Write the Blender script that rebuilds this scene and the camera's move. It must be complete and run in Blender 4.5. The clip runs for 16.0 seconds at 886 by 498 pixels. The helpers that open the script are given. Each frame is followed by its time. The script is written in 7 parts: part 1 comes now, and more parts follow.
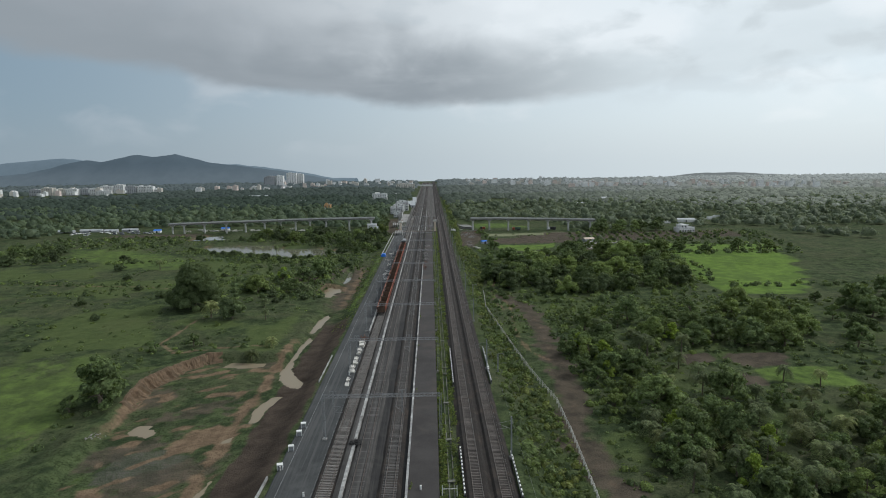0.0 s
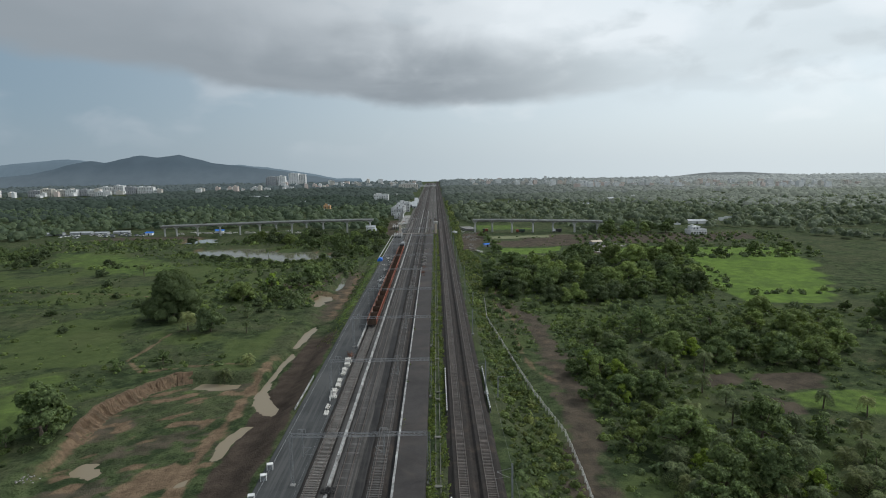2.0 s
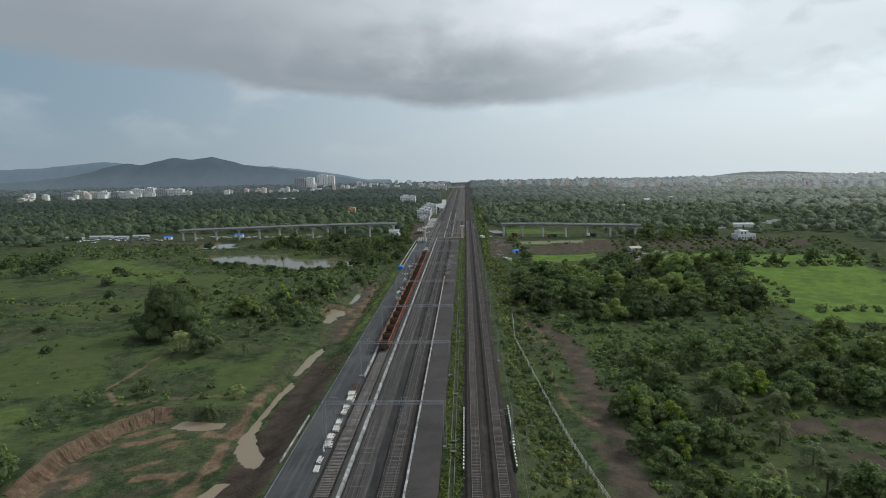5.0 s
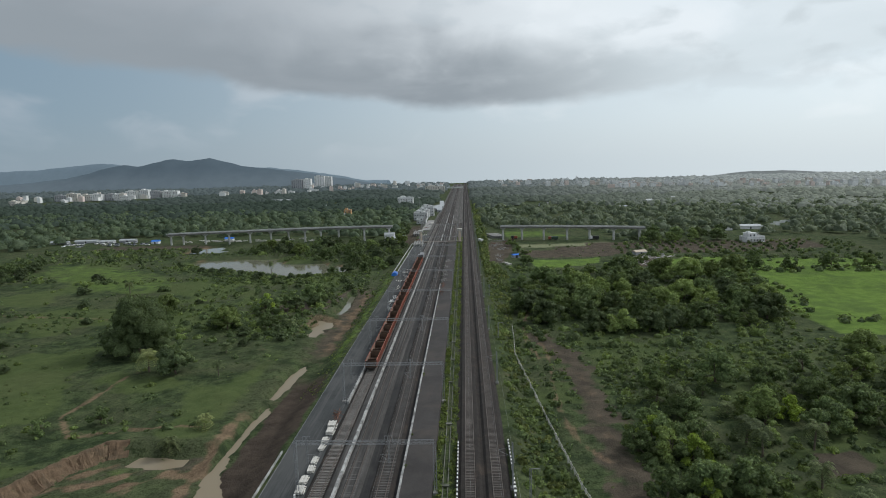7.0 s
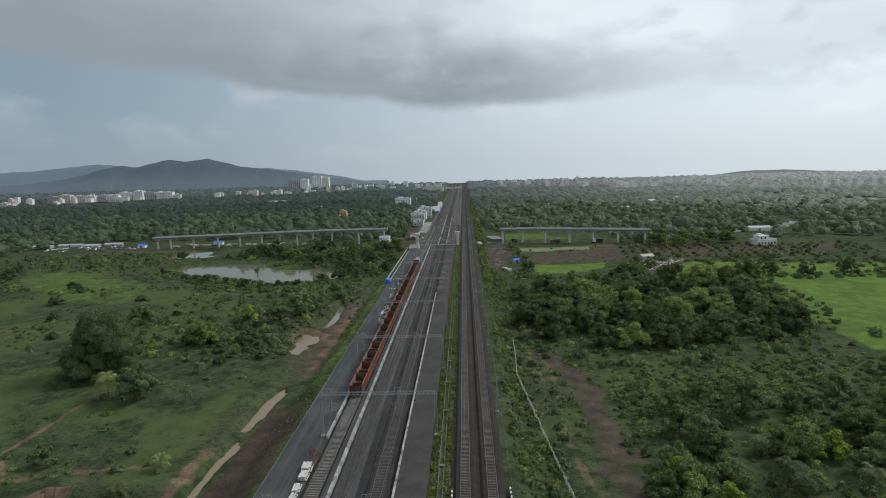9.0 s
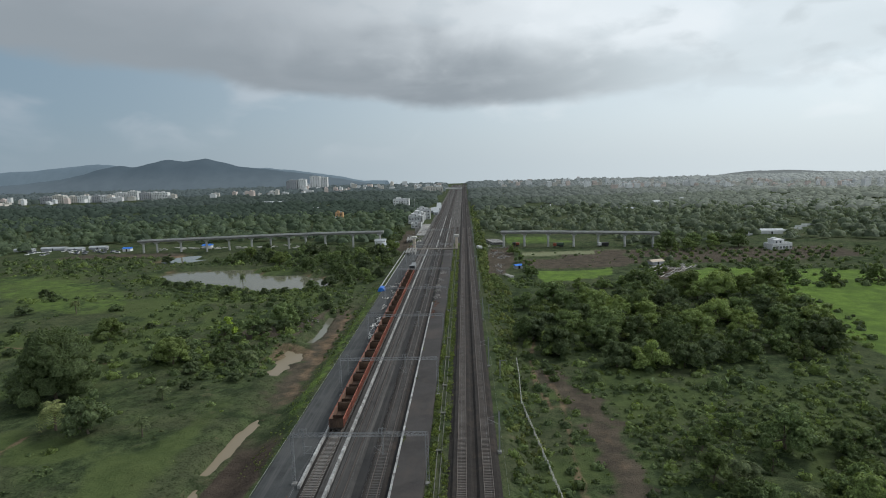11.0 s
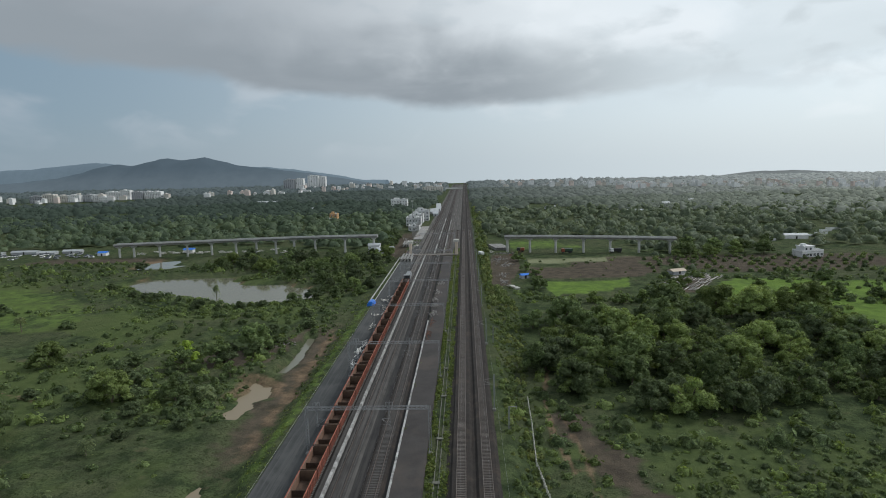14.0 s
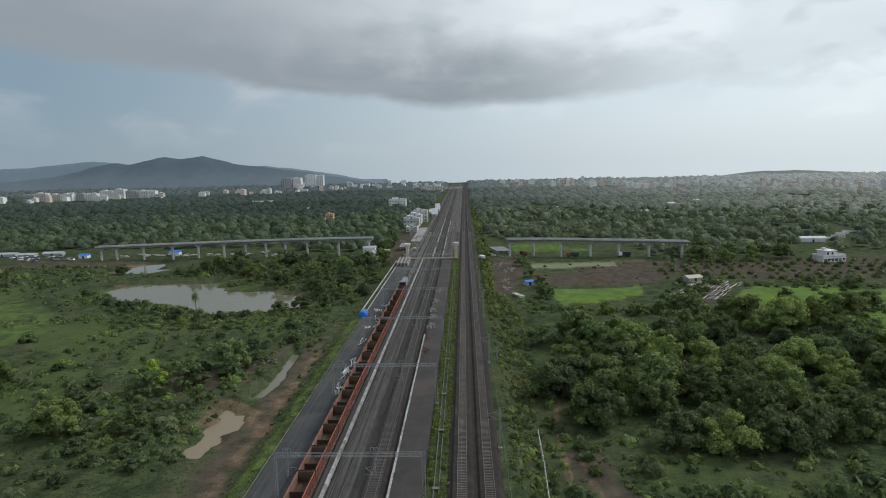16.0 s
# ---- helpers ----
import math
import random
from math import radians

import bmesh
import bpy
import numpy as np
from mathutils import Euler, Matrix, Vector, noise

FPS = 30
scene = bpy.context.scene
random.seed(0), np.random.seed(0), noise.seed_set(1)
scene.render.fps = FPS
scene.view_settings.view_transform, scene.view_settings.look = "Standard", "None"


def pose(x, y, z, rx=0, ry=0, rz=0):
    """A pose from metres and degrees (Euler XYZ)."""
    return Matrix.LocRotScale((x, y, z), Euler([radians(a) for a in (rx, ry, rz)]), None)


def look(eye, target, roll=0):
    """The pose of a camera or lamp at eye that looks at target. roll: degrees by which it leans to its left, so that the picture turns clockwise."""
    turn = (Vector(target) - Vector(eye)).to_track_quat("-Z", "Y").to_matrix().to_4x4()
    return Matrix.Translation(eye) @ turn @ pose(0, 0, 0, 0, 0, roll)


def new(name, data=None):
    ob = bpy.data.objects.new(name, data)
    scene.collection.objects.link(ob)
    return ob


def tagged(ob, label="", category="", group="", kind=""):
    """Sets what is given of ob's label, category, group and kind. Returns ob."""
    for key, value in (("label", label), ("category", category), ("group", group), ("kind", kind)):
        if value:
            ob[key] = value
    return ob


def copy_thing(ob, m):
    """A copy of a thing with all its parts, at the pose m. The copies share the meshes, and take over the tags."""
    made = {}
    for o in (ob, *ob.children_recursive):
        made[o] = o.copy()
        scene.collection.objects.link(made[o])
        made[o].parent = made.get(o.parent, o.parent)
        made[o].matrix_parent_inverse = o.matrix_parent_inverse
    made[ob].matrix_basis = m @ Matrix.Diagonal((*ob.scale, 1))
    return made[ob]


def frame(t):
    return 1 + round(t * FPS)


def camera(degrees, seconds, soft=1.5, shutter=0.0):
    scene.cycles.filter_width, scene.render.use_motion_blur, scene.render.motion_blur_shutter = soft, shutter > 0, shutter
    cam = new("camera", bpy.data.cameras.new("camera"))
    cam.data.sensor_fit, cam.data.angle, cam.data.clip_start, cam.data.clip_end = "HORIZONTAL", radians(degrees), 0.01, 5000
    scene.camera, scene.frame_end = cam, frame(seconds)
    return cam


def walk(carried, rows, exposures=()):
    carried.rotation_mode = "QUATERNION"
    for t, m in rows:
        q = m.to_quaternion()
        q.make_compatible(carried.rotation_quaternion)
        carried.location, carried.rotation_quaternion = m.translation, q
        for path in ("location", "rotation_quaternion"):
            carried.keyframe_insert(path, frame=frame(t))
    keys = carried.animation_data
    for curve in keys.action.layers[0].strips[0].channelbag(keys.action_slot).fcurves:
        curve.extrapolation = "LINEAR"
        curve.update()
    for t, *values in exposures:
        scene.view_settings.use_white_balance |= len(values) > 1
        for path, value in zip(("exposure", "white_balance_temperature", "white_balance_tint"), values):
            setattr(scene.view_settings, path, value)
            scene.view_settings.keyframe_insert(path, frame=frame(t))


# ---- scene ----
cam = camera(71.8, 16.0, soft=1.0)
METRES, EYE, TILT, LEAN, TURN = 166.2, 60.0, 0.0, 0.0, -1.06
ROWS = [
    (0.0, 0.0, 0.0, 0.0, -0.11, -7.96, 0.8),
    (0.5, 0.0044, 0.0312, -0.0007, -0.12, -7.95, 0.81),
    (1.0, 0.0092, 0.062, -0.0017, -0.01, -7.96, 0.85),
    (1.5, 0.0136, 0.0933, -0.0039, 0.09, -7.94, 0.86),
    (2.0, 0.0183, 0.1257, -0.0038, 0.31, -7.93, 0.9),
    (2.5, 0.0222, 0.1555, -0.0039, 0.69, -7.9, 0.98),
    (3.0, 0.0255, 0.1838, -0.0056, 0.78, -7.91, 1.0),
    (3.4, 0.0283, 0.2073, -0.0042, 0.79, -7.92, 1.01),
    (3.5, 0.0289, 0.2129, -0.0041, 0.85, -7.91, 1.03),
    (3.6, 0.0295, 0.2185, -0.0040, 1.20, -7.90, 1.05),
    (3.7, 0.0301, 0.2242, -0.0039, 1.60, -7.88, 1.06),
    (3.8, 0.0307, 0.2298, -0.0037, 2.00, -7.87, 1.08),
    (3.9, 0.0313, 0.2355, -0.0036, 2.30, -7.85, 1.09),
    (4.0, 0.0319, 0.2411, -0.0035, 2.56, -7.84, 1.11),
    (4.1, 0.0325, 0.2467, -0.0034, 2.77, -7.83, 1.13),
    (4.2, 0.0331, 0.2524, -0.0033, 2.92, -7.81, 1.14),
    (4.6, 0.0336, 0.2741, -0.0032, 3.10, -7.83, 1.17),
    (5.4, 0.0358, 0.3181, -0.0027, 3.12, -7.81, 1.26),
    (6.5, 0.0386, 0.3783, -0.0021, 3.07, -7.78, 1.37),
    (7.0, 0.0398, 0.4063, -0.0021, 3.03, -7.79, 1.42),
    (7.5, 0.0408, 0.4351, -0.0019, 2.99, -7.78, 1.45),
    (8.0, 0.0417, 0.4648, -0.001, 2.96, -7.79, 1.48),
    (8.5, 0.0429, 0.495, -0.001, 2.95, -7.8, 1.54),
    (9.0, 0.0435, 0.5253, -0.0009, 2.95, -7.8, 1.57),
    (11.5, 0.0449, 0.6893, -0.0019, 2.97, -7.79, 1.51),
    (12.0, 0.0445, 0.7241, -0.0023, 2.98, -7.81, 1.47),
    (12.5, 0.044, 0.7593, -0.0028, 2.99, -7.84, 1.43),
    (13.0, 0.0435, 0.794, -0.0043, 3.01, -7.85, 1.4),
    (13.5, 0.0432, 0.8293, -0.0048, 3.02, -7.86, 1.4),
    (14.0, 0.0418, 0.8639, -0.0044, 3.04, -7.84, 1.4),
    (14.5, 0.0403, 0.897, -0.0056, 3.03, -7.84, 1.38),
    (15.0, 0.0392, 0.9304, -0.0061, 3.02, -7.85, 1.38),
    (15.5, 0.0381, 0.964, -0.0064, 3.02, -7.86, 1.31),
    (16.0, 0.0371, 0.9972, -0.0078, 3.0, -7.89, 1.28),
]
walk(cam, [(t, pose(0, 0, EYE, TILT, LEAN, TURN) @ pose(METRES * x, METRES * y, METRES * z, 90 + pitch, roll, yaw)) for t, x, y, z, yaw, pitch, roll in ROWS], [(0.0, 0.0, 6200, 10), (16.0, 0.0, 6200, 10)])

# ---- world and light ----
SUN_AZ, SUN_UP = 64.0, 42.0
world = bpy.data.worlds.new("sky_world")
scene.world = world
world.use_nodes = True


class Nodes:
    """A small writer of shader nodes."""

    def __init__(self, tree):
        self.tree = tree
        tree.nodes.clear()

    def add(self, kind, ins=None, **props):
        n = self.tree.nodes.new(kind)
        if "operation" in props:
            n.operation = props["operation"]
        if "interpolation_type" in props:
            n.interpolation_type = props["interpolation_type"]
        if "attribute_name" in props:
            n.attribute_name = props["attribute_name"]
        for k, v in (ins or {}).items():
            if hasattr(v, "is_output"):
                self.tree.links.new(v, n.inputs[k])
            else:
                n.inputs[k].default_value = v
        return n

    def math(self, op, a, b=0.0, c=0.0):
        return self.add("ShaderNodeMath", {0: a, 1: b, 2: c}, operation=op).outputs[0]

    def noise(self, vec, scale, detail=4.0, rough=0.55, distortion=0.0):
        return self.add("ShaderNodeTexNoise", {"Vector": vec, "Scale": scale, "Detail": detail, "Roughness": rough, "Distortion": distortion}).outputs[0]

    def mix(self, f, a, b, blend="MIX"):
        n = self.tree.nodes.new("ShaderNodeMix")
        n.data_type, n.blend_type = "RGBA", blend
        for i, v in ((0, f), (6, a), (7, b)):
            if hasattr(v, "is_output"):
                self.tree.links.new(v, n.inputs[i])
            else:
                n.inputs[i].default_value = v if i == 0 or len(v) == 4 else (*v, 1)
        return n.outputs[2]

    def step(self, v, lo, hi):
        return self.add("ShaderNodeMapRange", {0: v, 1: lo, 2: hi, 3: 0.0, 4: 1.0}, interpolation_type="SMOOTHSTEP").outputs[0]


def build_sky():
    """An overcast monsoon sky: a pale veil, brighter round the hidden sun, with a grey cloud deck over it."""
    w = Nodes(world.node_tree)
    out = w.add("ShaderNodeOutputWorld")
    geo = w.add("ShaderNodeTexCoord").outputs["Generated"]
    xyz = w.add("ShaderNodeSeparateXYZ", {0: geo})
    x, y, z = xyz.outputs
    az = w.math("MULTIPLY", w.math("ARCTAN2", x, y), 57.2958)
    el = w.math("MULTIPLY", w.math("ARCSINE", z), 57.2958)
    up = w.math("ADD", w.math("MAXIMUM", z, 0.0), 0.10)
    flat = w.add("ShaderNodeCombineXYZ", {0: w.math("DIVIDE", x, up), 1: w.math("DIVIDE", y, up), 2: 0.0}).outputs[0]
    soft = w.add("ShaderNodeCombineXYZ", {0: w.math("MULTIPLY", az, 0.078), 1: w.math("MULTIPLY", el, 0.15), 2: 3.0}).outputs[0]
    big = w.noise(soft, 0.9, 4.0, 0.45, 0.3)
    fine = w.noise(soft, 2.6, 5.0, 0.46, 0.2)
    puff = w.noise(soft, 1.5, 5.0, 0.46, 0.3)
    wisp = w.noise(flat, 0.9, 6.0, 0.55, 0.4)
    # lower rim of the cloud deck, sinking from the dark side towards the middle of the view
    rim = w.math("ADD", 5.5, w.math("MULTIPLY", w.math("MAXIMUM", w.math("SUBTRACT", -4.0, az), 0.0), 0.118))
    rim = w.math("ADD", rim, w.math("MULTIPLY", w.math("MAXIMUM", w.math("SUBTRACT", az, 8.0), 0.0), 0.08))
    rim = w.math("ADD", rim, w.math("MULTIPLY", w.math("SUBTRACT", big, 0.5), 1.6))
    above = w.math("SUBTRACT", el, w.math("ADD", rim, w.math("MULTIPLY", w.math("SUBTRACT", fine, 0.5), 2.0)))
    deck = w.math("MULTIPLY", w.step(above, -0.6, 0.8), w.math("SUBTRACT", 1.0, w.math("MULTIPLY", w.step(az, 8.0, 24.0), 0.35)))
    # brightness of the veil: towards the hidden sun on the bright side
    side = w.step(az, -42.0, 36.0)
    veil = w.mix(side, (0.24, 0.325, 0.388), (0.80, 0.87, 0.88))
    nishita = w.add("ShaderNodeTexSky")
    nishita.sky_type, nishita.sun_disc, nishita.sun_elevation, nishita.sun_rotation = "NISHITA", False, radians(SUN_UP), radians(SUN_AZ)
    veil = w.mix(0.12, veil, w.mix(1.0, nishita.outputs[0], (0.09, 0.09, 0.09), "MULTIPLY"))
    veil = w.mix(w.math("MULTIPLY", w.step(y, 0.35, -0.5), 0.8), veil, (0.60, 0.655, 0.68))
    low = w.step(el, 5.5, -1.0)
    veil = w.mix(w.math("MULTIPLY", low, 0.62), veil, w.mix(side, (0.30, 0.36, 0.395), (0.62, 0.68, 0.69)))
    shred = w.math("MULTIPLY", w.step(puff, 0.53, 0.72), w.math("SUBTRACT", 1.0, low))
    veil = w.mix(w.math("MULTIPLY", shred, 0.6), veil, w.mix(side, (0.42, 0.47, 0.51), (0.9, 0.93, 0.92)))
    # the deck: darkest just over its rim, paler billows above, gaps of blue-grey
    grey = w.mix(w.step(az, -2.0, 26.0), (0.300, 0.334, 0.356), (0.66, 0.715, 0.72))
    pale = w.mix(w.step(az, -30.0, 20.0), (0.352, 0.384, 0.408), (0.84, 0.885, 0.89))
    lift = w.step(w.math("ADD", above, w.math("MULTIPLY", w.math("SUBTRACT", puff, 0.5), 7.0)), 1.6, 7.0)
    cloud = w.mix(lift, grey, pale)
    glint = w.math("MULTIPLY", w.math("MULTIPLY", w.step(puff, 0.50, 0.66), w.step(above, 1.6, 4.5)), w.step(az, -16.0, 6.0))
    cloud = w.mix(w.math("MULTIPLY", glint, 0.6), cloud, (0.86, 0.895, 0.90))
    gap = w.math("MULTIPLY", w.step(fine, 0.54, 0.68), w.step(above, 3.2, 6.5))
    cloud = w.mix(w.math("MULTIPLY", gap, 0.42), cloud, w.mix(side, (0.30, 0.345, 0.38), (0.70, 0.765, 0.78)))
    cloud = w.mix(w.math("MULTIPLY", w.step(wisp, 0.45, 0.75), 0.22), cloud, pale)
    patch = w.math("MULTIPLY", w.math("MULTIPLY", w.step(fine, 0.47, 0.64), w.step(az, 6.0, 22.0)), w.step(el, 3.5, 8.0))
    sky = w.mix(w.math("MULTIPLY", patch, 0.62), w.mix(deck, veil, cloud), (0.60, 0.65, 0.66))
    bg = w.add("ShaderNodeBackground", {0: sky, 1: 1.0})
    w.tree.links.new(bg.outputs[0], out.inputs[0])


build_sky()
sun_data = bpy.data.lights.new("sun", "SUN")
sun_data.energy, sun_data.angle, sun_data.color = 1.75, radians(14), (1.0, 0.96, 0.88)
sun = new("sun", sun_data)
sun.matrix_world = look((0, 0, 300), (-math.sin(radians(SUN_AZ)), -math.cos(radians(SUN_AZ)), 300 - math.tan(radians(SUN_UP))))

# ---- materials ----


def material(name, rough=0.8, metal=0.0, spec=0.3):
    m = bpy.data.materials.new(name)
    m.use_nodes = True
    n = Nodes(m.node_tree)
    out = n.add("ShaderNodeOutputMaterial")
    b = n.add("ShaderNodeBsdfPrincipled", {"Roughness": rough, "Metallic": metal, "Specular IOR Level": spec})
    n.tree.links.new(b.outputs[0], out.inputs[0])
    return m, n, b


def place(n):
    return n.add("ShaderNodeNewGeometry").outputs["Position"]


def bumped(n, b, height, strength=0.4, distance=0.05):
    bump = n.add("ShaderNodeBump", {"Height": height, "Strength": strength, "Distance": distance})
    n.tree.links.new(bump.outputs[0], b.inputs["Normal"])


def surface(name, dark, light, scale=1.0, fine=12.0, rough=0.8, metal=0.0, spec=0.3, stain=None, bump=0.3, distance=0.03, vary=0.0, own=False, streak=None):
    """A surface with two scales of variation, stains of another colour and fine relief."""
    m, n, b = material(name, rough, metal, spec)
    p = n.add("ShaderNodeTexCoord").outputs["Object"] if own else place(n)
    a, f = n.noise(p, scale, 5.0, 0.6), n.noise(p, fine, 3.0, 0.6)
    col = n.mix(n.step(n.math("ADD", n.math("MULTIPLY", a, 0.6), n.math("MULTIPLY", f, 0.4)), 0.3, 0.7), dark, light)
    if stain:
        col = n.mix(n.math("MULTIPLY", n.step(n.noise(p, scale * 0.37, 4.0, 0.65, 0.6), 0.5, 0.68), 0.75), col, stain)
    if streak:
        ax = n.add("ShaderNodeSeparateXYZ", {0: p}).outputs
        q = n.add("ShaderNodeCombineXYZ", {0: ax[0], 1: n.math("MULTIPLY", ax[1], 0.022), 2: 0.0}).outputs[0]
        col = n.mix(n.math("MULTIPLY", n.step(n.noise(q, 1.15, 5.0, 0.65), 0.46, 0.64), 0.75), col, streak)
        col = n.mix(n.math("MULTIPLY", n.step(n.noise(q, 2.7, 3.0, 0.6), 0.54, 0.70), 0.6), col, dark)
    if vary:
        rnd = n.add("ShaderNodeObjectInfo").outputs["Random"]
        col = n.mix(1.0, col, n.mix(rnd, (1 - vary,) * 3, (1 + vary,) * 3), "MULTIPLY")
    n.tree.links.new(col, b.inputs["Base Color"])
    bumped(n, b, n.math("ADD", n.math("MULTIPLY", a, 0.5), f), bump, distance)
    return m


def foliage(name, dark, light, warm, spec=0.12, objects=True, grain=2.4, relief=0.35, lively=1.0):
    """Leaves: each clump of its own green, each plant of its own cast, with the fine grain of leaf masses."""
    m, n, b = material(name, 0.6, 0.0, spec)
    p = place(n)
    isl = n.add("ShaderNodeNewGeometry").outputs["Random Per Island"]
    col = n.mix(isl, dark, light)
    if objects:
        rnd = n.add("ShaderNodeObjectInfo").outputs["Random"]
    else:
        rnd = n.add("ShaderNodeAttribute", attribute_name="plant").outputs["Fac"]
    col = n.mix(n.math("MULTIPLY", n.step(rnd, 0.45, 1.0), 0.75), col, warm)
    col = n.mix(1.0, col, n.mix(n.math("FRACT", n.math("MULTIPLY", rnd, 7.3)), (1 - 0.30 * lively,) * 3, (1 + 0.22 * lively,) * 3), "MULTIPLY")
    fine, mid = n.noise(p, grain, 3.0, 0.7), n.noise(p, grain * 0.3, 3.0, 0.6)
    col = n.mix(1.0, col, n.mix(n.step(fine, 0.34, 0.66), (1 - 0.42 * lively,) * 3, (1 + 0.38 * lively,) * 3), "MULTIPLY")
    col = n.mix(1.0, col, n.mix(n.step(mid, 0.34, 0.66), (0.82,) * 3, (1.16,) * 3), "MULTIPLY")
    n.tree.links.new(col, b.inputs["Base Color"])
    bumped(n, b, n.math("ADD", fine, mid), 0.9, relief)
    glow = n.add("ShaderNodeBsdfTranslucent", {"Color": n.mix(1.0, col, (1.25, 1.25, 0.7), "MULTIPLY")})
    out = [k for k in n.tree.nodes if k.bl_idname == "ShaderNodeOutputMaterial"][0]
    both = n.add("ShaderNodeMixShader", {0: 0.34, 1: b.outputs[0], 2: glow.outputs[0]})
    n.tree.links.new(both.outputs[0], out.inputs[0])
    return m


M_LEAF = foliage("leaf_green", (0.100, 0.143, 0.060), (0.181, 0.240, 0.101), (0.230, 0.293, 0.095))
M_LEAFDARK = foliage("dark_mango_leaf", (0.074, 0.101, 0.055), (0.136, 0.174, 0.085), (0.125, 0.169, 0.073))
M_LEAFDEEP = foliage("deep_green_leaf", (0.054, 0.078, 0.040), (0.098, 0.130, 0.060), (0.098, 0.130, 0.055))
M_BANKSCRUB = foliage("embankment_scrub_leaf", (0.098, 0.138, 0.050), (0.170, 0.218, 0.080), (0.23, 0.255, 0.085), objects=False, grain=3.2)
M_LEAFBRIGHT = foliage("fresh_yellow_green_leaf", (0.22, 0.31, 0.055), (0.34, 0.45, 0.085), (0.36, 0.46, 0.085))
M_PALM = foliage("palm_frond", (0.100, 0.130, 0.066), (0.185, 0.225, 0.105), (0.235, 0.260, 0.105))
M_SCRUB = foliage("scrub_leaf", (0.076, 0.110, 0.050), (0.149, 0.197, 0.084), (0.201, 0.264, 0.079), objects=False, grain=3.2)
# paler copy of the woods leaf: eastern haze painted into its colour
M_WOODSEAST = foliage("hazed_woods_leaf", (0.122, 0.156, 0.102), (0.168, 0.205, 0.136), (0.184, 0.220, 0.132), objects=False, grain=0.9, relief=0.7, lively=0.5)
M_WEED = foliage("line_side_weed", (0.11, 0.155, 0.045), (0.17, 0.22, 0.065), (0.22, 0.25, 0.08), objects=False)
M_GRASS = foliage("grass_blade", (0.060, 0.085, 0.036), (0.105, 0.136, 0.056), (0.15, 0.165, 0.078), objects=False)
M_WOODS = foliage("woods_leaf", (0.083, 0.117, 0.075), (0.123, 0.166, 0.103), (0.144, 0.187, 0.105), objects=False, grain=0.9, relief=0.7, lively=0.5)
M_BARK = surface("bark", (0.085, 0.068, 0.050), (0.18, 0.15, 0.115), 2.0, 14.0, 0.9)
M_BALLAST = surface("ballast_stone", (0.017, 0.0145, 0.013), (0.038, 0.033, 0.030), 0.5, 9.0, 0.95, stain=(0.060, 0.045, 0.037), bump=0.8, distance=0.08)
M_GREYBALLAST = surface("fouled_ballast", (0.030, 0.029, 0.028), (0.070, 0.067, 0.064), 0.45, 8.0, 0.95, stain=(0.06, 0.058, 0.056), bump=0.7, distance=0.06, streak=(0.105, 0.10, 0.095))
M_YARDBED = surface("stony_yard_bed", (0.046, 0.044, 0.042), (0.092, 0.088, 0.083), 0.12, 2.0, 0.95, stain=(0.066, 0.056, 0.047), bump=0.5, streak=(0.17, 0.162, 0.152))
M_DARKBED = surface("oily_track_bed", (0.013, 0.013, 0.014), (0.034, 0.033, 0.033), 0.3, 7.0, 0.9, stain=(0.046, 0.044, 0.042), bump=0.5, streak=(0.058, 0.055, 0.052))
M_FORMATION = surface("crusher_dust_formation", (0.034, 0.037, 0.038), (0.066, 0.069, 0.070), 0.14, 4.0, 0.92, stain=(0.085, 0.087, 0.086), bump=0.6, streak=(0.088, 0.089, 0.088))
M_PLATFORM = surface("platform_screed", (0.032, 0.029, 0.028), (0.060, 0.055, 0.053), 0.13, 6.0, 0.85, stain=(0.074, 0.062, 0.054), bump=0.25)
M_COPING = surface("whitewashed_coping", (0.20, 0.20, 0.195), (0.47, 0.47, 0.46), 0.9, 6.0, 0.85, stain=(0.11, 0.105, 0.10), bump=0.3, vary=0.28)
M_CONCRETE = surface("concrete", (0.20, 0.197, 0.19), (0.34, 0.333, 0.32), 0.4, 7.0, 0.88, stain=(0.22, 0.215, 0.20))
M_SLEEPER = surface("concrete_sleeper", (0.17, 0.16, 0.15), (0.29, 0.275, 0.255), 0.35, 18.0, 0.9, vary=0.2)
M_OLDSLEEPER = surface("dusty_sleeper", (0.095, 0.083, 0.075), (0.18, 0.160, 0.146), 0.35, 18.0, 0.9, vary=0.25)
M_GREYSLEEPER = surface("grey_sleeper", (0.092, 0.090, 0.087), (0.165, 0.160, 0.154), 0.35, 18.0, 0.9, vary=0.25)
M_RAIL = surface("rail_steel", (0.085, 0.062, 0.052), (0.17, 0.13, 0.11), 0.8, 20.0, 0.6, 0.4)
M_RAILTOP = surface("worn_rail_head", (0.15, 0.135, 0.125), (0.25, 0.235, 0.22), 0.5, 20.0, 0.45, 0.6)
M_GALV = surface("galvanised_steel", (0.21, 0.218, 0.225), (0.32, 0.33, 0.34), 1.0, 12.0, 0.55, 0.25)
M_WATER, _n, _b = material("muddy_water", 0.08, 0.0, 0.26)
_b.inputs["Base Color"].default_value = (0.15, 0.15, 0.11, 1)
bumped(_n, _b, _n.noise(place(_n), 0.9, 3.0), 0.05, 0.05)
M_SILTWATER, _n, _b = material("silty_water", 0.2, 0.0, 0.12)
_b.inputs["Base Color"].default_value = (0.235, 0.195, 0.135, 1)
bumped(_n, _b, _n.noise(place(_n), 0.8, 3.0), 0.05, 0.05)


